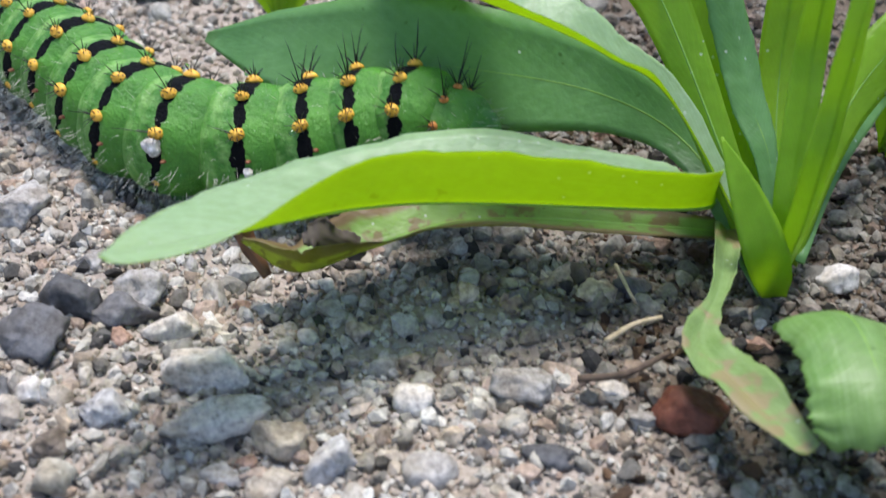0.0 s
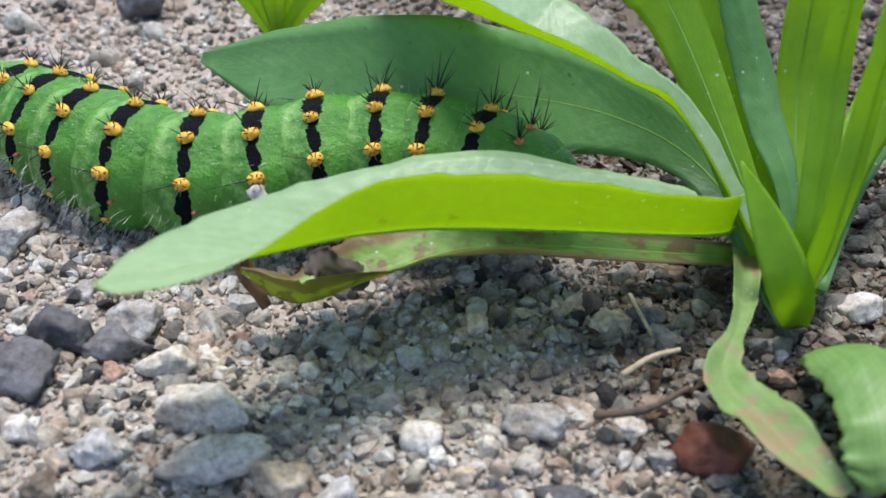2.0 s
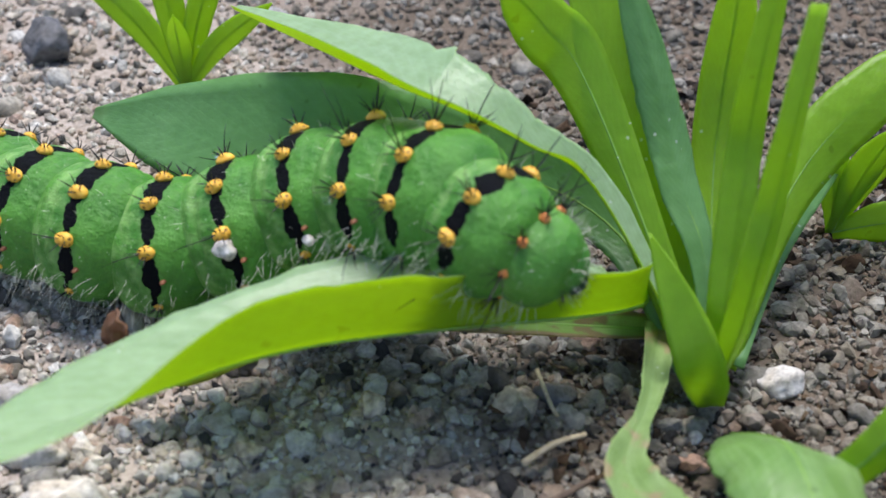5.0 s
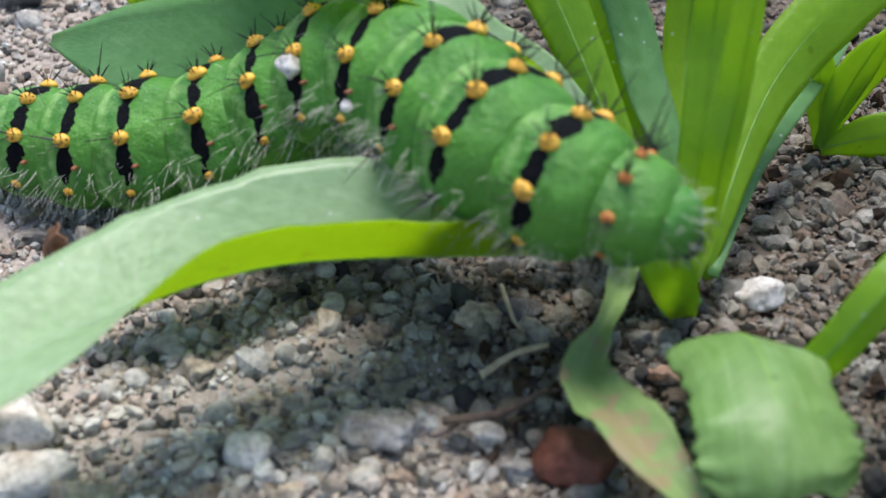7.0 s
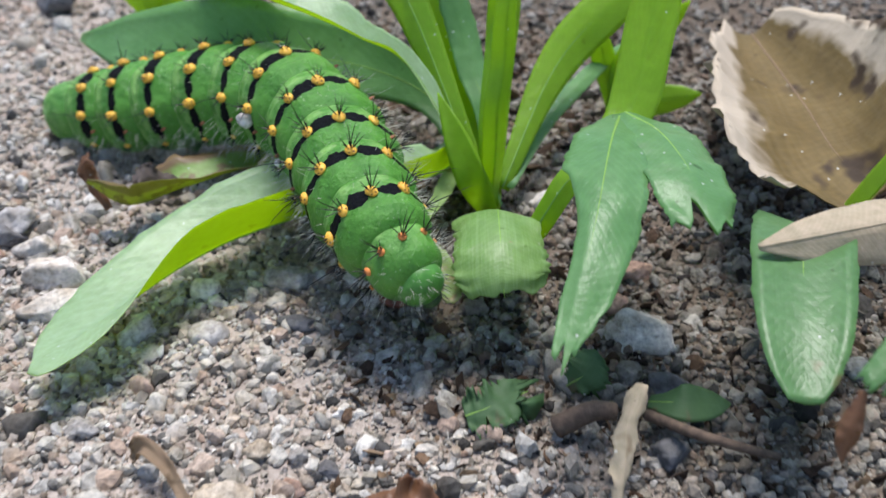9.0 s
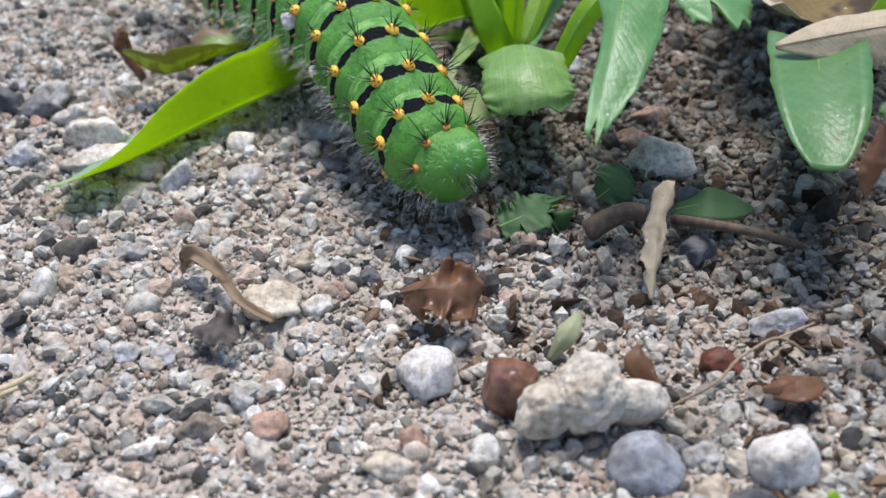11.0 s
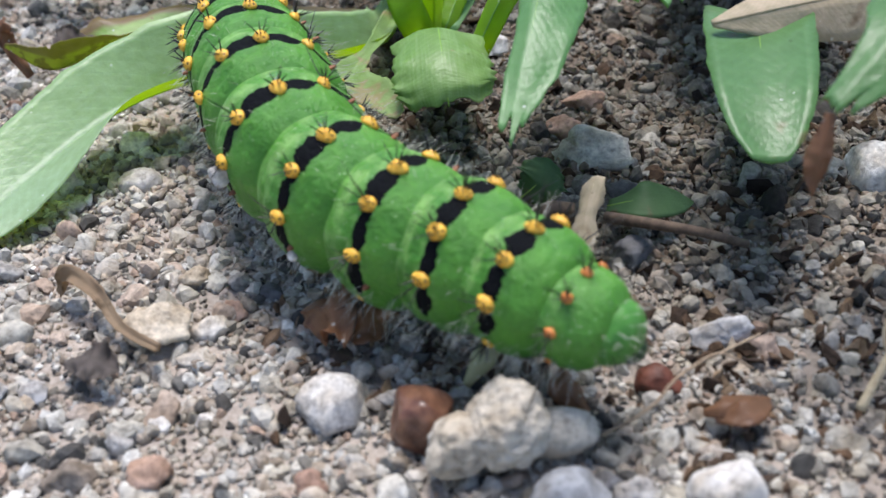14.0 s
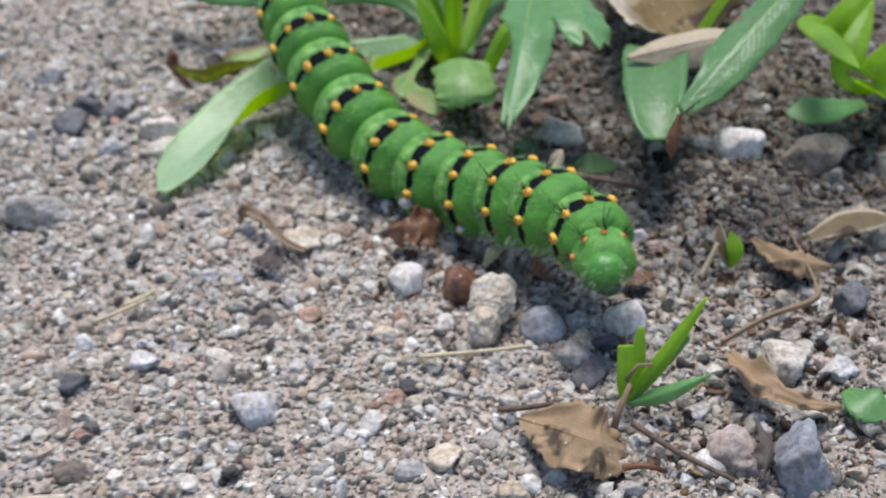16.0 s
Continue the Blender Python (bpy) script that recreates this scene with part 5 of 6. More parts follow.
def bristles(name, mat, starts, r):
    """Thin tapered bristles joined in one mesh; starts: foot, direction, length, bend."""
    bm = bmesh.new()
    for foot, way, length, lean in starts:
        a = way.orthogonal().normalized()
        b = way.cross(a)
        bend = (a * math.cos(lean * 40) + b * math.sin(lean * 40)) * length * lean - Vector((0, 0, 1)) * length * 0.06
        rows = []
        for k, (f, w) in enumerate(((0, 1), (0.35, 0.85), (0.7, 0.55))):
            c = foot + way * length * f + bend * f * f
            rows.append([bm.verts.new(c + (a * math.cos(q * 2.094) + b * math.sin(q * 2.094)) * r * w) for q in range(3)])
        tip = bm.verts.new(foot + way * length + bend)
        for q in range(3):
            p = (q + 1) % 3
            for lo, hi in zip(rows, rows[1:]):
                bm.faces.new((lo[q], lo[p], hi[p], hi[q]))
            bm.faces.new((rows[-1][q], rows[-1][p], tip))
    return mesh_of(bm, name, mat)


def build_caterpillar():
    rng = random.Random(4)
    cat = tagged(new("caterpillar"), "fat green caterpillar with black bands and bristly yellow knobs", "caterpillar")
    cat.empty_display_size = 0.01
    knob, orange = knob_mesh(KNOB, 0.00076), knob_mesh(KNOB_ORANGE, 0.0005)
    names = ["head", "thorax_segment", "thorax_segment", "thorax_segment"] + ["abdomen_segment"] * 8 + ["anal_segment"]
    made = []
    for i, kind in enumerate(names):
        r, half = RADIUS[i] / 1000, SPACING[i] / 1000 * 0.98
        if i == 0:
            ob = part("head", barrel("head", r, r * 0.9, HEAD, 2.1, bulge=0.0), cat, "green head with dark hairy mouthparts")
            bm = bmesh.new()
            bmesh.ops.create_icosphere(bm, subdivisions=3, radius=1.0)
            bmesh.ops.transform(bm, matrix=Matrix.Diagonal((r * 0.42, r * 0.5, r * 0.42, 1)), verts=bm.verts)
            part("mouthparts", mesh_of(bm, "mouthparts", FACE), ob, "", pose(r * 0.6, 0, -r * 0.5))
            fringe = []
            for k in range(90):
                a, x = rng.uniform(0, 6.283), rng.uniform(-0.2, 0.85)
                n = Vector((x, math.sin(a) * math.sqrt(1 - x * x), math.cos(a) * math.sqrt(1 - x * x)))
                fringe.append((n * r * 0.93, (n + Vector((0.7, 0, 0))).normalized(), rng.uniform(0.0006, 0.0018), 0.1))
            part("fringe", bristles("fringe", HAIR, fringe, 0.00002), ob)
            whisker = []
            for k in range(60):
                a, x = rng.uniform(1.2, 5.08), rng.uniform(0.3, 0.95)
                n = Vector((x, math.sin(a) * math.sqrt(1 - x * x), math.cos(a) * math.sqrt(1 - x * x)))
                whisker.append((n * r * 0.93, (n + Vector((0.5, 0, -0.2))).normalized(), rng.uniform(0.0006, 0.0016), 0.1))
            part("mouth_bristle", bristles("mouth_bristle", BRISTLE, whisker, 0.00003), ob, "short dark hairs round the mouth")
            made.append(ob)
            continue
        ob = part(kind, barrel(kind, r, half, SKIN_PLAIN if i in (1, 12) else SKIN, seed=i, bulge=(0.2, 0.2, 0.5, 0.8)[i] if i < 4 else 1.0), cat)
        made.append(ob)
        if i == 12:
            continue
        mesh, kr = (orange, 0.0005) if i == 1 else (knob, 0.00076)
        spines, hairs = [], []
        for deg, out_by, big in KNOBS:
            for s in (1, -1):
                a = radians(deg + rng.uniform(-1.5, 1.5)) * s
                n = Vector((0, math.sin(a), math.cos(a)))
                at = n * r * (out_by if i > 3 else min(out_by, 1.06)) + Vector((0.0002 + rng.uniform(-0.0001, 0.0001), 0, 0))
                m = Matrix.Translation(at) @ n.to_track_quat("Z", "X").to_matrix().to_4x4()
                k = rng.uniform(0.88, 1.08) * big
                part("tubercle", mesh, ob, "", m @ Matrix.Rotation(rng.uniform(-0.3, 0.3) + (3.1416 if rng.random() < 0.5 else 0), 4, "Z") @ Matrix.Diagonal((k, k * rng.uniform(0.92, 1.1), k, 1)))
                for q in range(6):
                    q = q * 1.047 + rng.uniform(-0.25, 0.25)
                    out = (n + 0.75 * (Vector((1, 0, 0)) * math.cos(q) + n.cross(Vector((1, 0, 0))) * math.sin(q))).normalized()
                    spines.append((at + out * kr * 0.55 * big, out, rng.uniform(0.0011, 0.002) * (1.35 if i < 5 else 1) * (0.7 + 0.3 * big), rng.uniform(0.02, 0.12)))
                if i < 5:
                    # the foremost segments bear long hairs that lean over the head
                    for q in range(2 if deg < 30 else 1):
                        out = (n + Vector((rng.uniform(0.0, 0.5), rng.uniform(-0.25, 0.25), rng.uniform(0.1, 0.5)))).normalized()
                        spines.append((at, out, rng.uniform(0.003, 0.0062), rng.uniform(0.05, 0.2)))
                elif deg == 60:
                    out = (n * 0.35 + Vector((-1, rng.uniform(-0.2, 0.2), rng.uniform(0.0, 0.25)))).normalized()
                    spines.append((at, out, rng.uniform(0.0032, 0.0055), rng.uniform(0.05, 0.15)))
                elif deg == 19 and rng.random() < 0.4:
                    out = (n + Vector((rng.uniform(-0.3, 0.4), rng.uniform(-0.3, 0.3), 0.3))).normalized()
                    spines.append((at, out, rng.uniform(0.0025, 0.005), rng.uniform(0.05, 0.2)))
        for k in range(150):
            # dense along the flank over the feet, sparse and short higher up
            low = k % 9 != 0
            a = radians(rng.uniform(88, 150) if low else rng.uniform(4, 90)) * rng.choice((1, -1))
            n = Vector((0, math.sin(a), math.cos(a)))
            x = rng.uniform(-0.6, 0.6) * half
            out = (n + Vector((rng.uniform(-0.6, 0.6), rng.uniform(-0.3, 0.3), rng.uniform(-0.5, 0.2)))).normalized()
            size = rng.uniform(0.001, 0.0036) * (1.5 if k % 9 == 0 else 1) if low else rng.uniform(0.0005, 0.0015)
            hairs.append((n * r * (0.92 if i < 3 else 0.95 * girth(a)) + Vector((x, 0, 0)), out, size, rng.uniform(0.05, 0.3)))
        part("bristle", bristles("bristle", BRISTLE, spines, 0.00008), ob, "short stiff black bristles")
        part("fringe", bristles("fringe", HAIR, hairs, 0.000021), ob, "fine whitish hairs")
        if i in (1, 2, 3, 6, 7, 8, 9):
            for s in (1, -1):
                pts = [Vector((0, s * r * 0.35, -r * 0.7)), Vector((0.0003, s * r * 0.46, -r * 0.92)), Vector((0.0006, s * r * 0.44, -r * 1.06))]
                part("leg" if i < 4 else "proleg", tube("leg", pts, 0.0006 if i < 4 else 0.0014, 0.0002 if i < 4 else 0.0012, FOOT, 9), ob)
        if i >= 4:
            for s in (1, -1):
                a = radians(84) * s
                bm = bmesh.new()
                bmesh.ops.create_icosphere(bm, subdivisions=2, radius=1.0)
                bmesh.ops.transform(bm, matrix=Matrix.Diagonal((0.0003, 0.0002, 0.0006, 1)), verts=bm.verts)
                part("spiracle", mesh_of(bm, "spiracle", SPIRACLE), ob, "", pose(0.0013, math.sin(a) * r * 1.03, math.cos(a) * r * 1.03, math.degrees(-a)))
        if i in (6, 5):
            bm = bmesh.new()
            bmesh.ops.create_icosphere(bm, subdivisions=3, radius=0.0009 if i == 6 else 0.0005)
            for v in bm.verts:
                v.co *= 1 + 0.45 * noise.noise(v.co * 1500) + 0.2 * noise.noise(v.co * 3500)
            a = 1.24 if i == 6 else 1.62
            part("stuck_crumb", mesh_of(bm, "stuck_crumb", WHITE), ob, "tiny white crumb stuck to the skin", pose(0.0003 if i == 6 else 0.0012, -math.sin(a) * r * 1.1, math.cos(a) * r * 1.1))
        if i in (4, 5, 6):
            # dew caught on a knob's bristles
            bm = bmesh.new()
            bmesh.ops.create_icosphere(bm, subdivisions=3, radius=0.00034)
            a = radians(-66 if i == 4 else 21)
            part("dew_drop", mesh_of(bm, "dew_drop", DEW), ob, "clear drop of dew on the bristles", pose(-0.0006, math.sin(a) * r * 1.14, math.cos(a) * r * 1.14))
    return cat, made


caterpillar, segments = build_caterpillar()


def motions():
    walk(caterpillar, [
        (0, pose(0.0270, 0.1251, 0)),
        (0.5, pose(0.0285, 0.1241, 0)),
        (1, pose(0.0298, 0.1211, 0)),
        (1.5, pose(0.0330, 0.1212, 0)),
        (2, pose(0.0357, 0.1222, 0)),
        (2.5, pose(0.0378, 0.1215, 0)),
        (3, pose(0.0381, 0.1221, 0)),
        (3.5, pose(0.0393, 0.1219, 0)),
        (6, pose(0.0508, 0.1196, 0)),
        (6.5, pose(0.0548, 0.1206, 0)),
        (7, pose(0.0581, 0.1190, 0)),
        (7.5, pose(0.0592, 0.1162, 0)),
        (8, pose(0.0598, 0.1140, 0)),
        (8.5, pose(0.0595, 0.1113, 0)),
        (9, pose(0.0607, 0.1102, 0)),
        (9.5, pose(0.0627, 0.1108, 0)),
        (10, pose(0.0634, 0.1088, 0)),
        (12.5, pose(0.0668, 0.0783, 0)),
        (13, pose(0.0691, 0.0745, 0)),
        (13.5, pose(0.0696, 0.0704, 0)),
        (14, pose(0.0697, 0.0683, 0)),
        (14.5, pose(0.0700, 0.0665, 0)),
        (15, pose(0.0734, 0.0636, 0)),
        (15.5, pose(0.0758, 0.0657, 0)),
        (16, pose(0.0778, 0.0645, 0)),
    ])
    walk(segments[0], [
        (0, mm(29.89, -7.72, 10.08, 2.1, -4.5, -32.1)),
        (0.5, mm(30.37, -11.37, 11.33, -0.1, -17.9, -34.6)),
        (1, mm(24.26, -9.18, 11.82, 11.3, -22.9, -33.8)),
        (1.5, mm(24.29, -9.32, 13.59, 14.0, -57.1, -40.8)),
        (2, mm(27.41, -6.74, 9.37, 1.3, -7.4, -29.8)),
        (2.5, mm(29.55, -3.39, 15.10, -7.4, -37.6, -14.1)),
        (3, mm(23.32, -9.55, 18.20, 13.0, -37.5, -84.1)),
        (3.5, mm(26.05, -12.81, 16.00, 11.5, 11.7, -49.3)),
        (6, mm(23.78, -20.61, 15.35, 20.7, 15.7, -24.1)),
        (6.5, mm(18.96, -23.48, 14.82, 11.6, 36.4, -50.4)),
        (7, mm(21.88, -23.79, 16.18, 8.8, 5.7, -27.2)),
        (7.5, mm(23.47, -23.59, 12.22, 22.9, 15.6, -39.7)),
        (8, mm(16.46, -29.84, 13.98, 17.6, 11.7, -83.4)),
        (8.5, mm(14.60, -30.47, 11.20, 32.6, 37.2, -63.1)),
        (9, mm(15.08, -32.60, 10.64, 24.2, 21.2, -51.9)),
        (9.5, mm(13.19, -30.74, 8.82, 16.8, 15.3, -56.0)),
        (10, mm(12.71, -31.13, 9.05, 22.7, -12.8, -54.5)),
        (12.5, mm(13.50, -23.21, 7.28, 11.7, 1.2, -38.7)),
        (13, mm(17.86, -22.85, 8.32, 21.7, -13.1, -41.6)),
        (13.5, mm(23.74, -22.45, 8.80, 12.6, -8.5, -28.1)),
        (14, mm(23.73, -25.18, 8.23, 15.8, 8.0, -36.2)),
        (14.5, mm(22.68, -25.77, 8.24, 19.3, 16.1, -20.7)),
        (15, mm(14.79, -29.18, 8.52, 18.1, 21.3, -71.1)),
        (15.5, mm(15.65, -32.58, 7.66, 12.7, 2.3, -89.2)),
        (16, mm(18.05, -35.82, 12.45, 18.9, -10.6, -97.9)),
    ])
    walk(segments[1], [
        (0, mm(27.46, -6.20, 9.85, 2.1, -4.3, -32.0)),
        (0.5, mm(28.01, -9.74, 10.40, -0.1, -17.1, -33.6)),
        (1, mm(22.35, -7.90, 10.85, 11.6, -22.6, -33.3)),
        (1.5, mm(23.21, -8.39, 11.39, 14.4, -40.4, -33.9)),
        (2, mm(25.03, -5.37, 9.02, 1.3, -6.6, -28.8)),
        (2.5, mm(27.22, -2.80, 13.25, -7.6, -33.5, -14.9)),
        (3, mm(23.08, -7.17, 16.36, 13.3, -26.9, -70.5)),
        (3.5, mm(24.01, -10.45, 16.65, 11.8, 3.5, -49.9)),
        (6, mm(21.00, -19.37, 16.21, 21.3, 19.8, -40.1)),
        (6.5, mm(17.38, -21.56, 16.66, 11.9, 31.0, -62.3)),
        (7, mm(19.13, -22.38, 16.49, 9.0, 5.4, -31.7)),
        (7.5, mm(21.10, -21.63, 13.08, 23.5, 15.3, -40.4)),
        (8, mm(16.09, -26.68, 14.64, 18.1, 8.6, -76.4)),
        (8.5, mm(13.44, -28.20, 13.13, 33.5, 26.5, -69.0)),
        (9, mm(13.19, -30.19, 11.82, 24.9, 16.0, -56.9)),
        (9.5, mm(11.54, -28.30, 9.63, 17.3, 10.8, -59.2)),
        (10, mm(10.98, -28.72, 8.38, 23.4, -4.0, -60.3)),
        (12.5, mm(11.53, -21.63, 7.33, 12.0, 7.5, -46.5)),
        (13, mm(15.83, -21.04, 7.68, 22.3, -2.8, -48.1)),
        (13.5, mm(21.07, -21.02, 8.34, 13.0, -6.1, -31.0)),
        (14, mm(21.26, -23.38, 8.66, 16.2, 7.6, -42.5)),
        (14.5, mm(19.84, -24.70, 9.11, 19.8, 14.3, -36.3)),
        (15, mm(13.87, -26.48, 9.64, 18.6, 16.3, -70.8)),
        (15.5, mm(15.61, -29.16, 7.80, 13.0, 2.8, -84.5)),
        (16, mm(18.57, -32.07, 11.74, 19.5, -5.3, -88.8)),
    ])
    walk(segments[2], [
        (0, mm(23.79, -3.91, 9.54, -5.1, -12.5, -23.7)),
        (0.5, mm(24.37, -7.39, 9.11, -0.1, -15.1, -31.2)),
        (1, mm(19.44, -6.02, 9.42, 12.2, -21.6, -31.8)),
        (1.5, mm(20.33, -6.66, 9.53, 15.2, -17.3, -29.0)),
        (2, mm(21.39, -3.43, 8.58, 1.4, -4.7, -26.3)),
        (2.5, mm(23.43, -1.76, 10.91, -8.0, -23.0, -17.0)),
        (3, mm(21.14, -3.38, 14.88, 8.9, -28.2, -49.3)),
        (3.5, mm(21.02, -6.84, 16.47, 9.5, -15.1, -49.3)),
        (6, mm(18.07, -15.80, 18.05, 11.3, 10.6, -55.0)),
        (6.5, mm(15.82, -17.50, 18.88, 3.5, 10.8, -66.2)),
        (7, mm(15.29, -19.73, 16.91, 9.5, 4.5, -43.5)),
        (7.5, mm(17.61, -18.61, 14.32, 24.8, 14.3, -42.8)),
        (8, mm(14.56, -21.97, 15.21, 16.3, -0.9, -65.6)),
        (8.5, mm(12.02, -23.75, 14.78, 33.3, 7.8, -72.6)),
        (9, mm(10.76, -25.98, 12.91, 25.9, 6.3, -65.6)),
        (9.5, mm(9.34, -24.29, 10.26, 17.0, 2.6, -65.7)),
        (10, mm(8.96, -24.55, 8.52, 18.0, 3.7, -68.6)),
        (12.5, mm(9.19, -18.68, 8.11, 13.2, 15.2, -56.6)),
        (13, mm(13.32, -17.79, 7.98, 17.2, 10.4, -50.8)),
        (13.5, mm(17.24, -18.54, 7.99, 12.6, -0.5, -38.8)),
        (14, mm(18.06, -19.99, 9.25, 15.6, 4.3, -46.8)),
        (14.5, mm(16.59, -21.30, 10.16, 19.1, 7.0, -52.1)),
        (15, mm(12.36, -22.20, 10.69, 18.6, 6.7, -68.5)),
        (15.5, mm(14.83, -24.12, 8.08, 13.9, 1.3, -73.4)),
        (16, mm(17.86, -26.35, 11.57, 19.9, -5.0, -71.9)),
    ])
    walk(segments[3], [
        (0, mm(19.03, -2.51, 7.80, -9.5, -18.4, -10.1)),
        (0.5, mm(19.46, -4.58, 7.71, -2.4, -14.6, -22.6)),
        (1, mm(15.51, -3.66, 7.66, 10.6, -19.7, -24.3)),
        (1.5, mm(15.59, -4.16, 8.68, 15.3, -9.8, -25.6)),
        (2, mm(16.56, -1.19, 8.24, -2.3, -5.0, -19.0)),
        (2.5, mm(18.18, -0.04, 9.23, -6.0, -17.1, -12.7)),
        (3, mm(17.57, -0.77, 11.83, -0.1, -33.7, -24.4)),
        (3.5, mm(17.70, -3.10, 14.04, 7.4, -31.5, -38.1)),
        (6, mm(14.90, -10.66, 18.21, 12.6, -6.0, -55.4)),
        (6.5, mm(13.14, -11.95, 18.66, 0.6, -9.0, -61.5)),
        (7, mm(11.27, -14.93, 17.34, 5.8, 2.4, -54.9)),
        (7.5, mm(13.16, -14.27, 15.84, 16.7, 10.8, -45.6)),
        (8, mm(11.45, -16.45, 14.47, 14.3, -3.8, -59.8)),
        (8.5, mm(10.17, -17.73, 14.63, 29.5, -0.6, -70.7)),
        (9, mm(8.51, -19.89, 13.07, 21.8, 1.7, -71.7)),
        (9.5, mm(7.19, -18.68, 10.10, 11.8, -0.4, -71.0)),
        (10, mm(7.14, -18.89, 9.05, 12.9, 5.4, -72.6)),
        (12.5, mm(6.72, -14.33, 9.71, 15.9, 18.7, -61.2)),
        (13, mm(9.91, -13.80, 9.40, 18.7, 15.6, -47.5)),
        (13.5, mm(12.96, -14.49, 8.26, 17.2, 1.0, -41.7)),
        (14, mm(14.00, -15.65, 9.45, 21.7, 1.7, -43.8)),
        (14.5, mm(13.22, -16.20, 10.42, 25.3, 0.8, -51.8)),
        (15, mm(9.99, -16.61, 10.89, 19.8, 2.4, -64.5)),
        (15.5, mm(12.22, -17.82, 8.07, 17.9, -0.2, -64.6)),
        (16, mm(14.42, -19.38, 10.56, 21.3, -12.0, -61.7)),
    ])
    walk(segments[4], [
        (0, mm(13.73, -2.12, 6.14, -11.7, -12.1, -3.8)),
        (0.5, mm(13.91, -3.04, 6.17, -1.7, -11.4, -11.6)),
        (1, mm(11.04, -2.22, 6.13, 10.8, -12.3, -13.4)),
        (1.5, mm(11.14, -2.26, 7.78, 14.9, -7.8, -18.7)),
        (2, mm(11.84, -0.14, 7.69, -3.7, -7.7, -7.7)),
        (2.5, mm(13.20, 0.54, 7.68, -8.4, -15.1, -2.2)),
        (3, mm(13.06, 0.28, 8.96, -8.8, -26.2, -6.4)),
        (3.5, mm(13.33, -0.82, 10.49, -3.2, -31.7, -17.0)),
        (6, mm(11.21, -5.85, 16.77, 6.4, -18.4, -45.5)),
        (6.5, mm(9.98, -6.74, 16.94, -5.9, -20.0, -51.6)),
        (7, mm(8.24, -9.70, 17.43, -0.4, -1.0, -57.9)),
        (7.5, mm(8.95, -9.77, 16.68, 7.6, 2.8, -47.7)),
        (8, mm(8.28, -11.21, 14.38, 14.4, 1.4, -58.0)),
        (8.5, mm(7.80, -11.70, 14.65, 26.5, 1.4, -65.5)),
        (9, mm(6.59, -13.40, 13.29, 19.8, 3.5, -71.5)),
        (9.5, mm(5.33, -12.65, 10.18, 7.6, 3.2, -71.6)),
        (10, mm(5.24, -12.73, 9.69, 7.8, 4.9, -71.6)),
        (12.5, mm(4.40, -9.96, 11.48, 15.6, 20.6, -63.5)),
        (13, mm(6.38, -10.20, 10.86, 19.3, 13.2, -47.9)),
        (13.5, mm(8.61, -10.85, 8.19, 20.7, 4.4, -42.4)),
        (14, mm(9.10, -11.40, 9.61, 24.1, 3.9, -43.1)),
        (14.5, mm(8.79, -11.38, 10.34, 26.8, 1.7, -47.6)),
        (15, mm(7.06, -11.07, 11.19, 22.7, 6.1, -59.8)),
        (15.5, mm(9.11, -12.10, 8.02, 19.1, 2.2, -58.3)),
        (16, mm(10.65, -12.93, 8.34, 21.8, -15.2, -56.3)),
    ])
    walk(segments[5], [
        (0, mm(7.27, -1.73, 5.28, -7.7, -4.6, -8.8)),
        (0.5, mm(7.29, -2.07, 5.20, 1.4, -4.2, -12.3)),
        (1, mm(5.74, -1.34, 5.47, 16.8, -1.6, -11.4)),
        (1.5, mm(5.99, -0.91, 7.30, 16.2, -4.2, -11.3)),
        (2, mm(5.93, 0.24, 6.80, -0.6, -10.3, -0.8)),
        (2.5, mm(6.82, 0.39, 6.16, -4.3, -10.6, 2.6)),
        (3, mm(6.94, 0.42, 6.57, -6.4, -15.9, 1.2)),
        (3.5, mm(7.11, 0.13, 7.20, -3.3, -21.3, -3.6)),
        (6, mm(6.19, -1.81, 14.07, 2.3, -27.1, -27.4)),
        (6.5, mm(5.64, -2.50, 14.27, -6.1, -23.3, -34.2)),
        (7, mm(4.54, -4.23, 17.11, -3.5, -11.2, -49.6)),
        (7.5, mm(4.14, -4.35, 16.50, 1.6, -11.3, -47.6)),
        (8, mm(4.46, -5.25, 14.79, 12.8, -2.9, -53.5)),
        (8.5, mm(4.59, -5.45, 14.96, 25.0, -2.4, -56.5)),
        (9, mm(4.05, -6.56, 13.92, 19.3, 1.9, -63.9)),
        (9.5, mm(3.06, -6.26, 10.83, 1.0, 4.9, -67.1)),
        (10, mm(2.94, -6.31, 10.19, -0.6, 1.9, -67.6)),
        (12.5, mm(2.21, -5.29, 13.52, 15.5, 17.4, -66.1)),
        (13, mm(2.32, -5.39, 12.06, 20.2, 4.9, -58.1)),
        (13.5, mm(3.69, -6.04, 9.21, 24.6, 10.1, -51.6)),
        (14, mm(3.95, -6.25, 10.39, 27.5, 7.2, -51.5)),
        (14.5, mm(3.88, -5.97, 10.83, 30.4, 5.1, -52.5)),
        (15, mm(3.46, -5.38, 12.27, 28.5, 10.4, -57.7)),
        (15.5, mm(5.03, -6.17, 8.60, 21.9, 3.6, -52.9)),
        (16, mm(5.74, -6.38, 6.33, 25.2, -10.5, -50.4)),
    ])
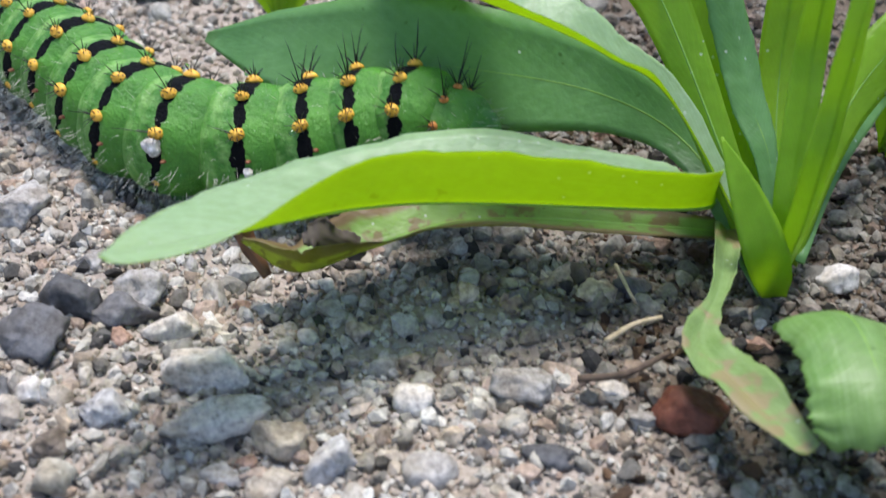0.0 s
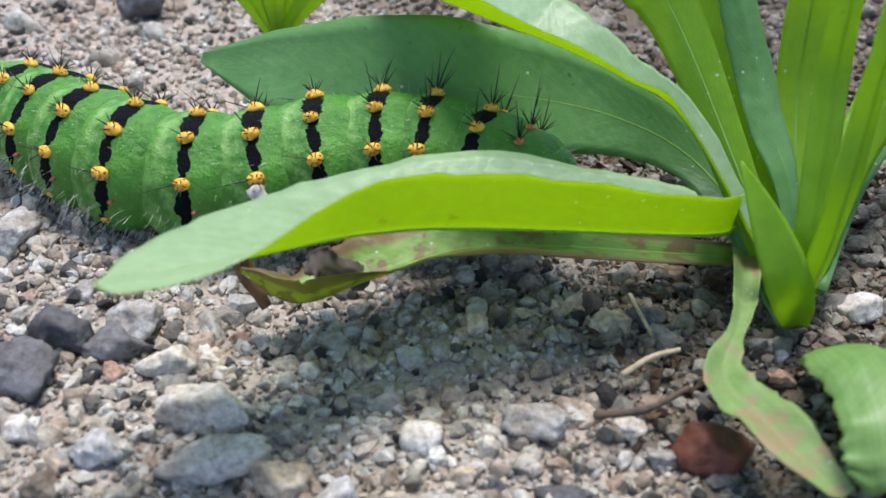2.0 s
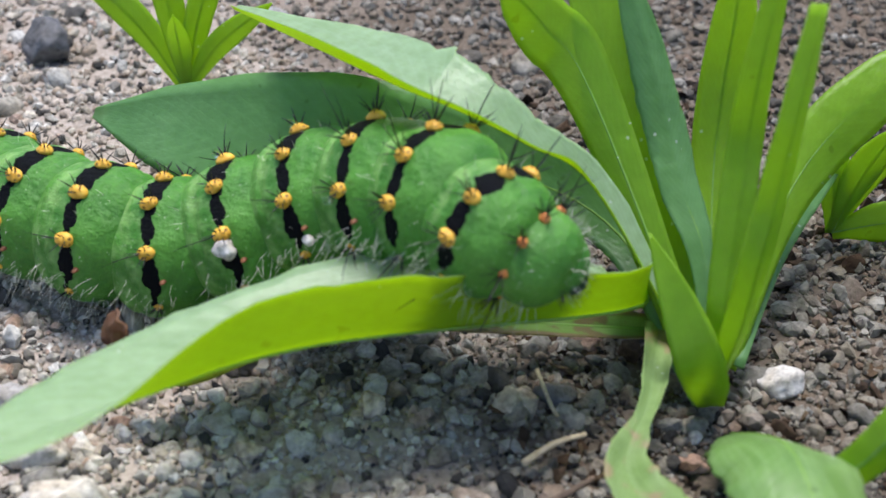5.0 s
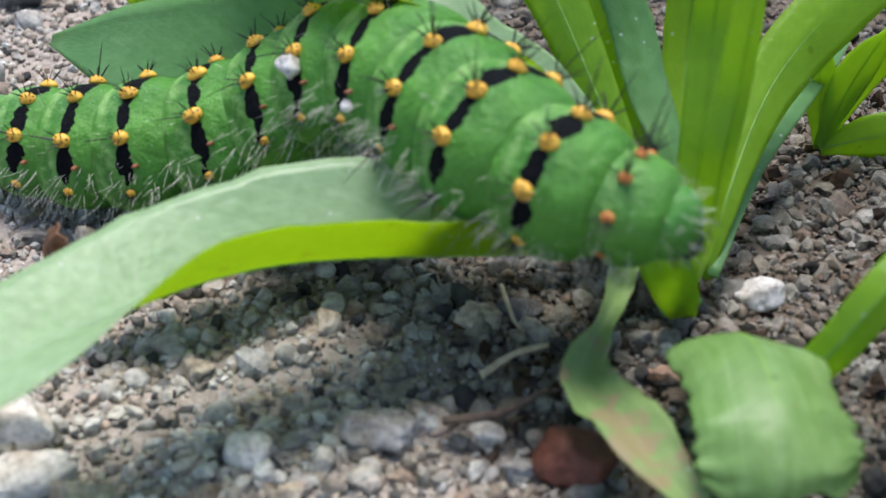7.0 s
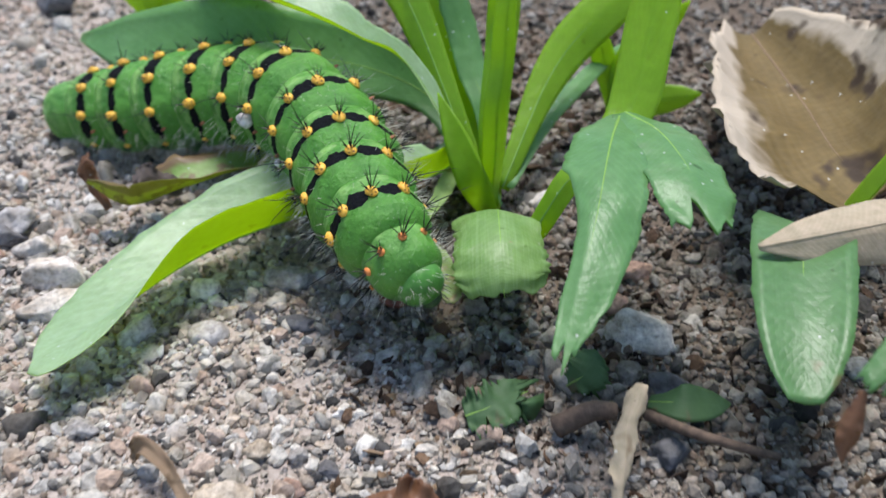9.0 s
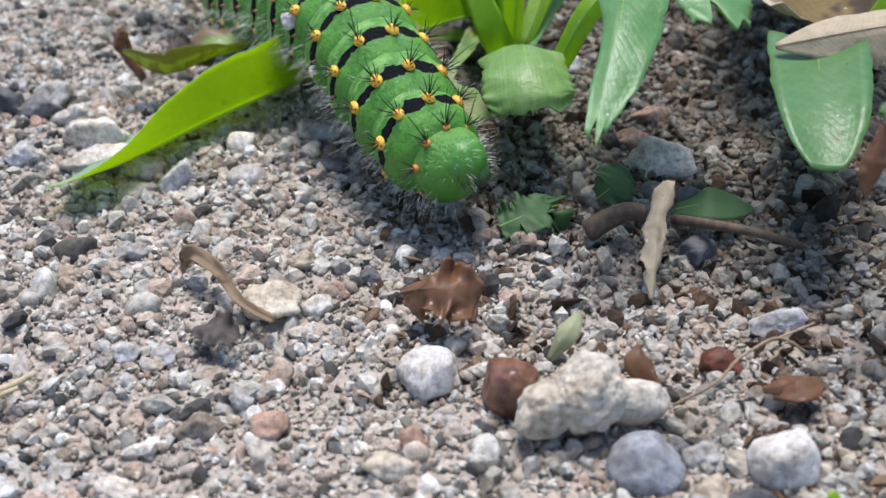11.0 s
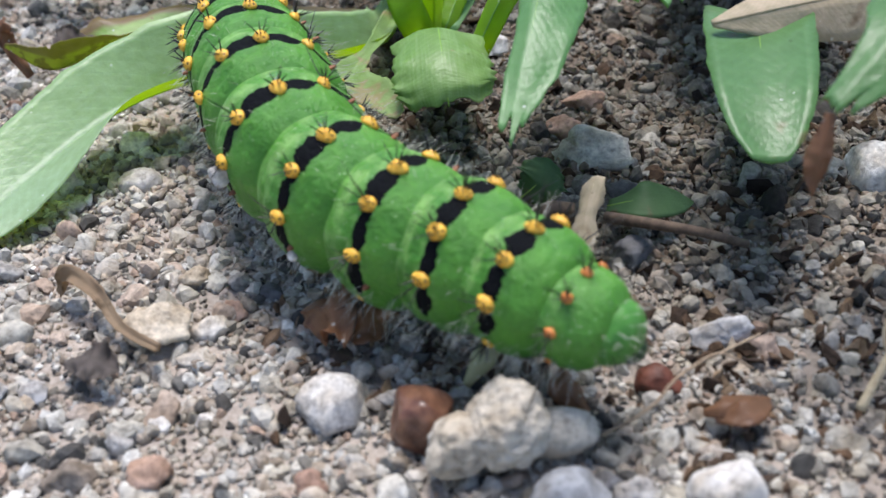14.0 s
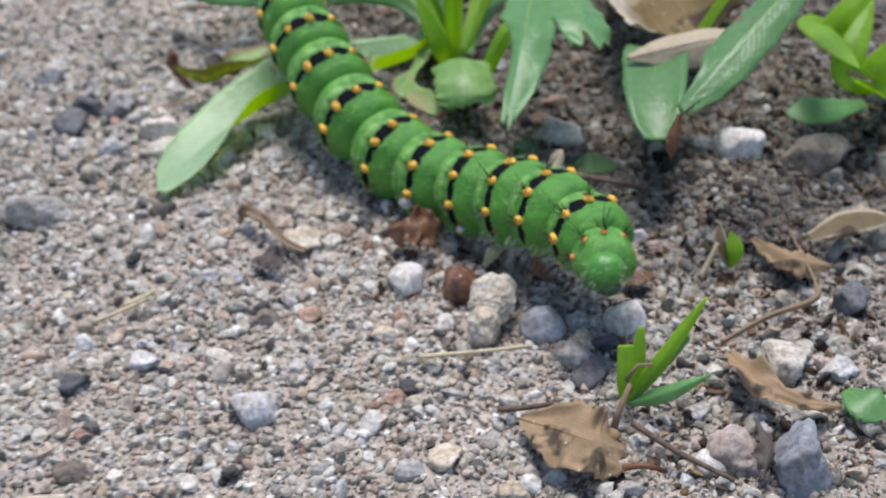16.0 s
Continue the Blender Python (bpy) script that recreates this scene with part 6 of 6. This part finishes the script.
    walk(segments[6], [
        (0, mm(0.04, 0.00, 5.03, -1.0, -1.6, -22.7)),
        (0.5, mm(-0.05, 0.00, 5.11, 5.3, 0.4, -25.0)),
        (1, mm(0.01, 0.00, 5.82, 18.4, 4.6, -20.3)),
        (1.5, mm(-0.02, -0.03, 6.94, 16.5, -5.0, -9.9)),
        (2, mm(0.01, 0.02, 5.53, 4.8, -8.0, 0.2)),
        (2.5, mm(0.05, -0.05, 5.22, 0.6, -3.9, -0.7)),
        (3, mm(0.01, 0.01, 5.25, -1.3, -5.5, -0.9)),
        (3.5, mm(0.03, 0.03, 5.30, 0.2, -8.6, -3.7)),
        (6, mm(-0.04, -0.01, 10.29, 2.9, -26.6, -11.4)),
        (6.5, mm(0.04, 0.03, 11.75, -5.2, -17.8, -19.7)),
        (7, mm(-0.01, -0.01, 14.91, -11.0, -27.1, -35.0)),
        (7.5, mm(-0.03, 0.05, 14.03, -1.8, -26.0, -38.8)),
        (8, mm(-0.02, -0.01, 13.68, 11.3, -16.6, -40.8)),
        (8.5, mm(0.05, 0.02, 14.07, 22.2, -14.0, -43.9)),
        (9, mm(0.04, -0.01, 13.80, 20.2, -6.4, -53.8)),
        (9.5, mm(-0.01, 0.02, 11.35, -5.0, 0.4, -59.5)),
        (10, mm(0.02, -0.05, 10.16, -0.6, -2.6, -61.3)),
        (12.5, mm(-0.02, 0.03, 14.90, 10.3, 5.4, -70.1)),
        (13, mm(0.01, 0.01, 11.89, 21.5, -1.5, -70.9)),
        (13.5, mm(-0.01, 0.02, 10.66, 23.0, 10.8, -66.6)),
        (14, mm(0.04, 0.01, 11.45, 26.1, 7.5, -65.8)),
        (14.5, mm(0.02, 0.05, 11.62, 28.1, 6.7, -64.1)),
        (15, mm(0.02, 0.04, 13.61, 26.6, 10.5, -59.8)),
        (15.5, mm(-0.02, -0.02, 8.98, 23.2, 1.9, -51.1)),
        (16, mm(-0.04, -0.02, 5.24, 28.7, -1.0, -47.7)),
    ])
    walk(segments[7], [
        (0, mm(-5.34, 3.55, 4.91, 2.4, 0.7, -39.8)),
        (0.5, mm(-5.63, 3.97, 5.31, 6.7, 2.5, -41.9)),
        (1, mm(-5.06, 2.66, 6.39, 12.7, 1.5, -32.6)),
        (1.5, mm(-6.00, 1.19, 6.23, 14.0, -7.2, -16.6)),
        (2, mm(-6.36, 0.20, 5.07, 7.3, -1.4, -9.3)),
        (2.5, mm(-7.38, 0.58, 5.19, 1.3, 0.6, -13.5)),
        (3, mm(-7.49, 0.66, 5.17, -0.6, 0.5, -13.1)),
        (3.5, mm(-7.16, 1.06, 5.04, 1.4, 1.3, -16.7)),
        (6, mm(-6.79, 0.82, 7.43, 3.4, -16.6, -9.3)),
        (6.5, mm(-5.98, 1.65, 10.30, -9.6, -11.2, -13.1)),
        (7, mm(-4.86, 2.35, 11.23, -16.3, -31.7, -18.8)),
        (7.5, mm(-5.04, 3.04, 10.75, -5.5, -25.3, -23.4)),
        (8, mm(-5.58, 3.42, 10.82, 1.0, -22.1, -24.5)),
        (8.5, mm(-5.21, 3.98, 11.57, 12.7, -21.6, -30.7)),
        (9, mm(-4.61, 5.28, 12.28, 15.1, -14.3, -41.1)),
        (9.5, mm(-3.94, 5.62, 10.92, -4.4, -6.6, -50.5)),
        (10, mm(-3.66, 5.78, 9.56, -0.5, -6.5, -54.3)),
        (12.5, mm(-1.71, 5.55, 14.61, 9.1, -9.0, -74.7)),
        (13, mm(-1.66, 6.10, 11.73, 11.1, -4.3, -76.3)),
        (13.5, mm(-1.92, 6.92, 11.90, 12.6, 4.9, -76.1)),
        (14, mm(-2.07, 7.17, 12.33, 16.2, 2.3, -75.2)),
        (14.5, mm(-2.36, 6.90, 12.52, 19.4, 3.0, -72.5)),
        (15, mm(-3.34, 6.31, 14.77, 18.4, 2.8, -63.7)),
        (15.5, mm(-4.67, 5.84, 9.11, 23.4, 6.0, -54.0)),
        (16, mm(-5.80, 6.32, 6.04, 27.2, 11.8, -50.4)),
    ])
    walk(segments[8], [
        (0, mm(-9.63, 8.06, 5.19, 2.9, 3.6, -47.5)),
        (0.5, mm(-9.89, 8.82, 5.68, 7.1, 2.7, -49.3)),
        (1, mm(-9.52, 6.11, 6.12, 16.6, -5.6, -40.2)),
        (1.5, mm(-11.55, 3.41, 5.41, 19.0, -5.9, -27.1)),
        (2, mm(-13.00, 2.14, 5.21, 10.0, 0.9, -24.0)),
        (2.5, mm(-14.38, 3.42, 5.38, 4.0, 0.1, -29.0)),
        (3, mm(-14.46, 3.37, 5.37, 1.3, 0.4, -27.9)),
        (3.5, mm(-13.64, 4.14, 5.63, 2.0, 3.9, -30.2)),
        (6, mm(-13.83, 2.25, 6.13, 6.8, -7.2, -14.2)),
        (6.5, mm(-12.53, 2.96, 9.20, -9.4, -13.2, -9.3)),
        (7, mm(-10.99, 3.74, 7.75, -12.3, -22.5, -12.2)),
        (7.5, mm(-11.45, 5.00, 8.15, -6.3, -17.5, -14.5)),
        (8, mm(-12.04, 5.47, 8.30, -2.9, -16.3, -12.0)),
        (8.5, mm(-11.15, 6.66, 8.92, 12.8, -19.7, -21.0)),
        (9, mm(-10.42, 9.12, 10.25, 17.8, -17.0, -28.0)),
        (9.5, mm(-8.57, 10.41, 9.79, -3.9, -11.4, -42.6)),
        (10, mm(-7.91, 11.02, 8.60, -0.4, -8.9, -48.4)),
        (12.5, mm(-3.00, 10.89, 13.11, 8.1, -18.9, -77.5)),
        (13, mm(-2.91, 12.00, 10.95, 9.9, -9.9, -78.2)),
        (13.5, mm(-3.36, 13.53, 11.86, 11.2, -4.9, -78.1)),
        (14, mm(-3.65, 13.99, 12.02, 14.4, -6.5, -77.3)),
        (14.5, mm(-4.25, 13.62, 12.37, 17.3, -5.4, -74.8)),
        (15, mm(-6.17, 12.60, 14.31, 16.5, -8.1, -66.8)),
        (15.5, mm(-8.85, 12.13, 10.55, 23.7, 15.0, -59.1)),
        (16, mm(-11.18, 13.46, 8.90, 25.7, 19.7, -56.9)),
    ])
    walk(segments[9], [
        (0, mm(-13.65, 12.62, 5.68, 2.2, 3.4, -46.6)),
        (0.5, mm(-13.96, 13.63, 5.93, 6.8, 0.5, -47.9)),
        (1, mm(-13.19, 9.52, 5.35, 20.3, -7.6, -41.8)),
        (1.5, mm(-16.20, 6.42, 5.05, 21.4, -2.5, -37.5)),
        (2, mm(-18.10, 5.42, 5.28, 9.5, 0.5, -35.7)),
        (2.5, mm(-19.60, 7.36, 5.21, 4.5, -1.5, -39.8)),
        (3, mm(-19.78, 7.16, 5.27, -0.7, -1.4, -38.8)),
        (3.5, mm(-19.17, 8.05, 5.98, 3.7, 1.4, -37.7)),
        (6, mm(-20.46, 4.27, 5.65, 7.7, -4.0, -19.1)),
        (6.5, mm(-18.69, 3.73, 7.27, -6.5, -17.7, -8.6)),
        (7, mm(-18.23, 5.25, 5.58, -6.9, -13.4, -13.9)),
        (7.5, mm(-18.94, 6.62, 6.21, -3.2, -13.2, -13.2)),
        (8, mm(-19.73, 6.43, 6.59, -2.7, -11.0, -5.4)),
        (8.5, mm(-17.65, 8.77, 6.78, 14.9, -15.3, -18.9)),
        (9, mm(-16.82, 11.77, 8.05, 18.4, -17.3, -22.2)),
        (9.5, mm(-13.49, 14.39, 8.32, -3.6, -13.9, -36.6)),
        (10, mm(-12.41, 15.62, 7.50, -0.4, -10.2, -43.9)),
        (12.5, mm(-3.99, 15.84, 11.00, 7.4, -24.6, -79.3)),
        (13, mm(-4.07, 17.58, 9.69, 9.0, -14.2, -78.1)),
        (13.5, mm(-4.64, 19.82, 10.78, 10.2, -12.4, -78.5)),
        (14, mm(-5.07, 20.46, 10.77, 13.1, -13.2, -77.6)),
        (14.5, mm(-5.93, 20.03, 11.23, 15.7, -12.6, -75.5)),
        (15, mm(-8.60, 18.59, 12.86, 14.9, -14.9, -68.5)),
        (15.5, mm(-12.33, 18.64, 13.10, 20.8, 19.3, -64.1)),
        (16, mm(-15.10, 20.61, 12.15, 22.1, 22.4, -63.7)),
    ])
    walk(segments[10], [
        (0, mm(-17.73, 16.62, 5.89, 2.0, 1.1, -43.8)),
        (0.5, mm(-18.10, 17.89, 5.79, 6.3, -2.2, -44.6)),
        (1, mm(-16.94, 12.74, 4.80, 19.1, -5.7, -40.4)),
        (1.5, mm(-20.25, 10.08, 4.93, 20.0, -3.5, -45.9)),
        (2, mm(-22.37, 8.87, 5.30, 6.4, -0.2, -39.5)),
        (2.5, mm(-23.91, 11.38, 5.04, -1.8, -1.1, -42.9)),
        (3, mm(-24.15, 11.18, 5.07, -2.5, -1.9, -44.0)),
        (3.5, mm(-23.90, 12.07, 5.95, 3.5, -1.3, -41.1)),
        (6, mm(-26.27, 6.55, 5.20, 7.1, -4.4, -22.4)),
        (6.5, mm(-24.70, 4.80, 5.27, -6.2, -16.1, -13.0)),
        (7, mm(-24.02, 6.95, 4.56, -6.4, -6.9, -17.0)),
        (7.5, mm(-24.90, 8.16, 4.91, -3.0, -9.9, -14.6)),
        (8, mm(-27.45, 6.93, 5.28, -5.9, -9.9, -4.4)),
        (8.5, mm(-23.44, 10.88, 5.37, 13.8, -11.5, -20.3)),
        (9, mm(-22.57, 14.07, 6.16, 17.0, -16.2, -22.0)),
        (9.5, mm(-18.34, 17.67, 6.79, -3.3, -15.0, -32.8)),
        (10, mm(-16.85, 19.62, 6.37, -0.4, -10.9, -41.0)),
        (12.5, mm(-4.78, 20.33, 8.71, 6.8, -27.5, -80.4)),
        (13, mm(-5.17, 22.69, 8.19, 8.3, -16.9, -77.7)),
        (13.5, mm(-5.80, 25.55, 9.15, 9.4, -17.2, -78.5)),
        (14, mm(-6.37, 26.37, 9.05, 12.1, -17.3, -77.5)),
        (14.5, mm(-7.42, 25.89, 9.53, 14.5, -17.3, -75.7)),
        (15, mm(-10.69, 24.08, 11.03, 13.8, -18.4, -69.5)),
        (15.5, mm(-14.98, 24.75, 15.47, 19.1, 17.2, -67.8)),
        (16, mm(-17.96, 27.18, 15.20, 19.5, 21.9, -67.6)),
    ])
    walk(segments[11], [
        (0, mm(-21.53, 20.17, 5.89, 1.9, -0.6, -42.7)),
        (0.5, mm(-22.03, 21.60, 5.48, 5.9, -3.9, -42.6)),
        (1, mm(-20.38, 15.64, 4.41, 18.1, -4.5, -40.2)),
        (1.5, mm(-23.20, 13.65, 4.44, 15.5, -6.2, -51.8)),
        (2, mm(-26.19, 12.09, 5.23, 6.1, -1.2, -40.5)),
        (2.5, mm(-27.92, 15.10, 4.99, -1.7, -0.4, -42.8)),
        (3, mm(-27.97, 15.09, 4.89, -2.4, -1.9, -46.4)),
        (3.5, mm(-28.08, 15.84, 5.71, 3.3, -3.1, -42.4)),
        (6, mm(-31.49, 8.81, 4.73, 6.7, -5.0, -23.9)),
        (6.5, mm(-29.80, 6.29, 3.97, -5.9, -11.7, -17.8)),
        (7, mm(-29.35, 8.64, 4.16, -6.1, -2.8, -17.8)),
        (7.5, mm(-30.40, 9.61, 4.15, -2.8, -6.7, -14.8)),
        (8, mm(-33.52, 7.49, 4.17, -9.9, -11.1, -5.3)),
        (8.5, mm(-28.75, 12.87, 4.37, 13.1, -9.3, -20.5)),
        (9, mm(-27.84, 16.21, 4.60, 16.2, -14.7, -22.3)),
        (9.5, mm(-22.88, 20.43, 5.33, -3.1, -15.5, -30.4)),
        (10, mm(-21.02, 23.09, 5.30, -0.4, -11.3, -39.1)),
        (12.5, mm(-5.43, 24.36, 6.50, 6.5, -28.9, -81.0)),
        (13, mm(-6.19, 27.29, 6.67, 7.9, -18.5, -77.3)),
        (13.5, mm(-6.85, 30.66, 7.36, 9.0, -19.9, -78.4)),
        (14, mm(-7.55, 31.65, 7.21, 11.5, -19.6, -77.3)),
        (14.5, mm(-8.75, 31.12, 7.66, 13.8, -20.1, -75.8)),
        (15, mm(-12.49, 29.01, 9.17, 13.1, -20.0, -70.1)),
        (15.5, mm(-17.22, 30.61, 17.09, 17.7, 9.6, -69.7)),
        (16, mm(-20.52, 33.74, 17.87, 17.0, 16.0, -69.8)),
    ])
    walk(segments[12], [
        (0, mm(-24.99, 23.32, 5.79, 1.9, -1.3, -42.4)),
        (0.5, mm(-25.66, 24.86, 5.10, 5.8, -4.5, -41.8)),
        (1, mm(-23.48, 18.25, 4.12, 17.6, -4.1, -40.2)),
        (1.5, mm(-25.74, 17.05, 3.96, 15.1, -6.4, -53.2)),
        (2, mm(-29.59, 15.04, 5.11, 5.9, -1.6, -40.9)),
        (2.5, mm(-31.55, 18.45, 4.98, -1.6, -0.2, -42.7)),
        (3, mm(-31.32, 18.70, 4.73, -2.3, -1.9, -47.2)),
        (3.5, mm(-31.80, 19.28, 5.36, 3.2, -3.9, -42.8)),
        (6, mm(-36.17, 10.93, 4.26, 6.6, -5.3, -24.4)),
        (6.5, mm(-34.41, 7.92, 3.16, -5.7, -9.4, -19.4)),
        (7, mm(-34.16, 10.20, 4.04, -5.9, -1.4, -18.0)),
        (7.5, mm(-35.39, 10.93, 3.65, -2.7, -5.5, -14.8)),
        (8, mm(-38.76, 7.98, 3.05, -9.7, -12.0, -5.4)),
        (8.5, mm(-33.55, 14.66, 3.61, 12.8, -8.5, -20.6)),
        (9, mm(-32.61, 18.20, 3.31, 15.7, -14.0, -22.6)),
        (9.5, mm(-27.03, 22.78, 3.99, -3.1, -15.7, -29.5)),
        (10, mm(-24.84, 26.12, 4.31, -0.3, -11.5, -38.3)),
        (12.5, mm(-5.99, 27.96, 4.45, 6.3, -29.4, -81.2)),
        (13, mm(-7.12, 31.39, 5.22, 7.7, -19.1, -77.1)),
        (13.5, mm(-7.79, 35.20, 5.58, 8.7, -21.0, -78.3)),
        (14, mm(-8.62, 36.35, 5.41, 11.2, -20.5, -77.3)),
        (14.5, mm(-9.93, 35.77, 5.79, 13.4, -21.2, -75.7)),
        (15, mm(-14.07, 33.42, 7.40, 12.8, -20.6, -70.4)),
        (15.5, mm(-19.09, 35.83, 17.48, 17.2, 4.0, -70.3)),
        (16, mm(-22.55, 39.62, 19.00, 16.5, 10.3, -71.0)),
    ])
    hinge = front_leaf.matrix_basis.copy()
    walk(front_leaf, [
        (0, hinge @ pose(0, 0, 0, 1.0, -0.8, -1.0)),
        (0.5, hinge @ pose(0, 0, 0, 1.0, -0.8, -1.0)),
        (2.5, hinge @ pose(0, 0, 0, 0.0, 0.0, 0.0)),
        (3.5, hinge @ pose(0, 0, 0, -2.7, -3.9, 1.3)),
        (6, hinge @ pose(0, 0, 0, -2.3, -5.0, 5.4)),
        (7, hinge @ pose(0, 0, 0, 15.0, 4.1, 5.0)),
        (8, hinge @ pose(0, 0, 0, 8.8, -4.4, 10.2)),
        (9, hinge @ pose(0, 0, 0, 11.0, -10.7, 12.3)),
        (9.5, hinge @ pose(0, 0, 0, 31.8, -0.5, 7.3)),
        (10, hinge @ pose(0, 0, 0, -4.6, -21.7, 6.7)),
        (12.5, hinge @ pose(0, 0, 0, 8.3, -16.3, 13.6)),
        (14, hinge @ pose(0, 0, 0, 37.7, 2.2, 9.9)),
        (15, hinge @ pose(0, 0, 0, 19.6, -10.0, 10.6)),
        (16, hinge @ pose(0, 0, 0, 23.2, -7.3, 7.5)),
    ])
    # the caterpillar's head pushes a stone round
    walk(pushed_stone, [
        (0, pose(0.0846, 0.0402, 0.0018)),
        (14.2, pose(0.0846, 0.0402, 0.0018)),
        (14.5, pose(0.0841, 0.0396, 0.0018, 0, 0, 12)),
        (14.7, pose(0.0835, 0.0388, 0.0018, 0, 0, 32)),
        (15, pose(0.0827, 0.0374, 0.0018, 0, 0, 54)),
        (15.3, pose(0.0824, 0.0369, 0.0018, 0, 0, 60)),
        (16, pose(0.0824, 0.0369, 0.0018, 0, 0, 60)),
    ])


motions()
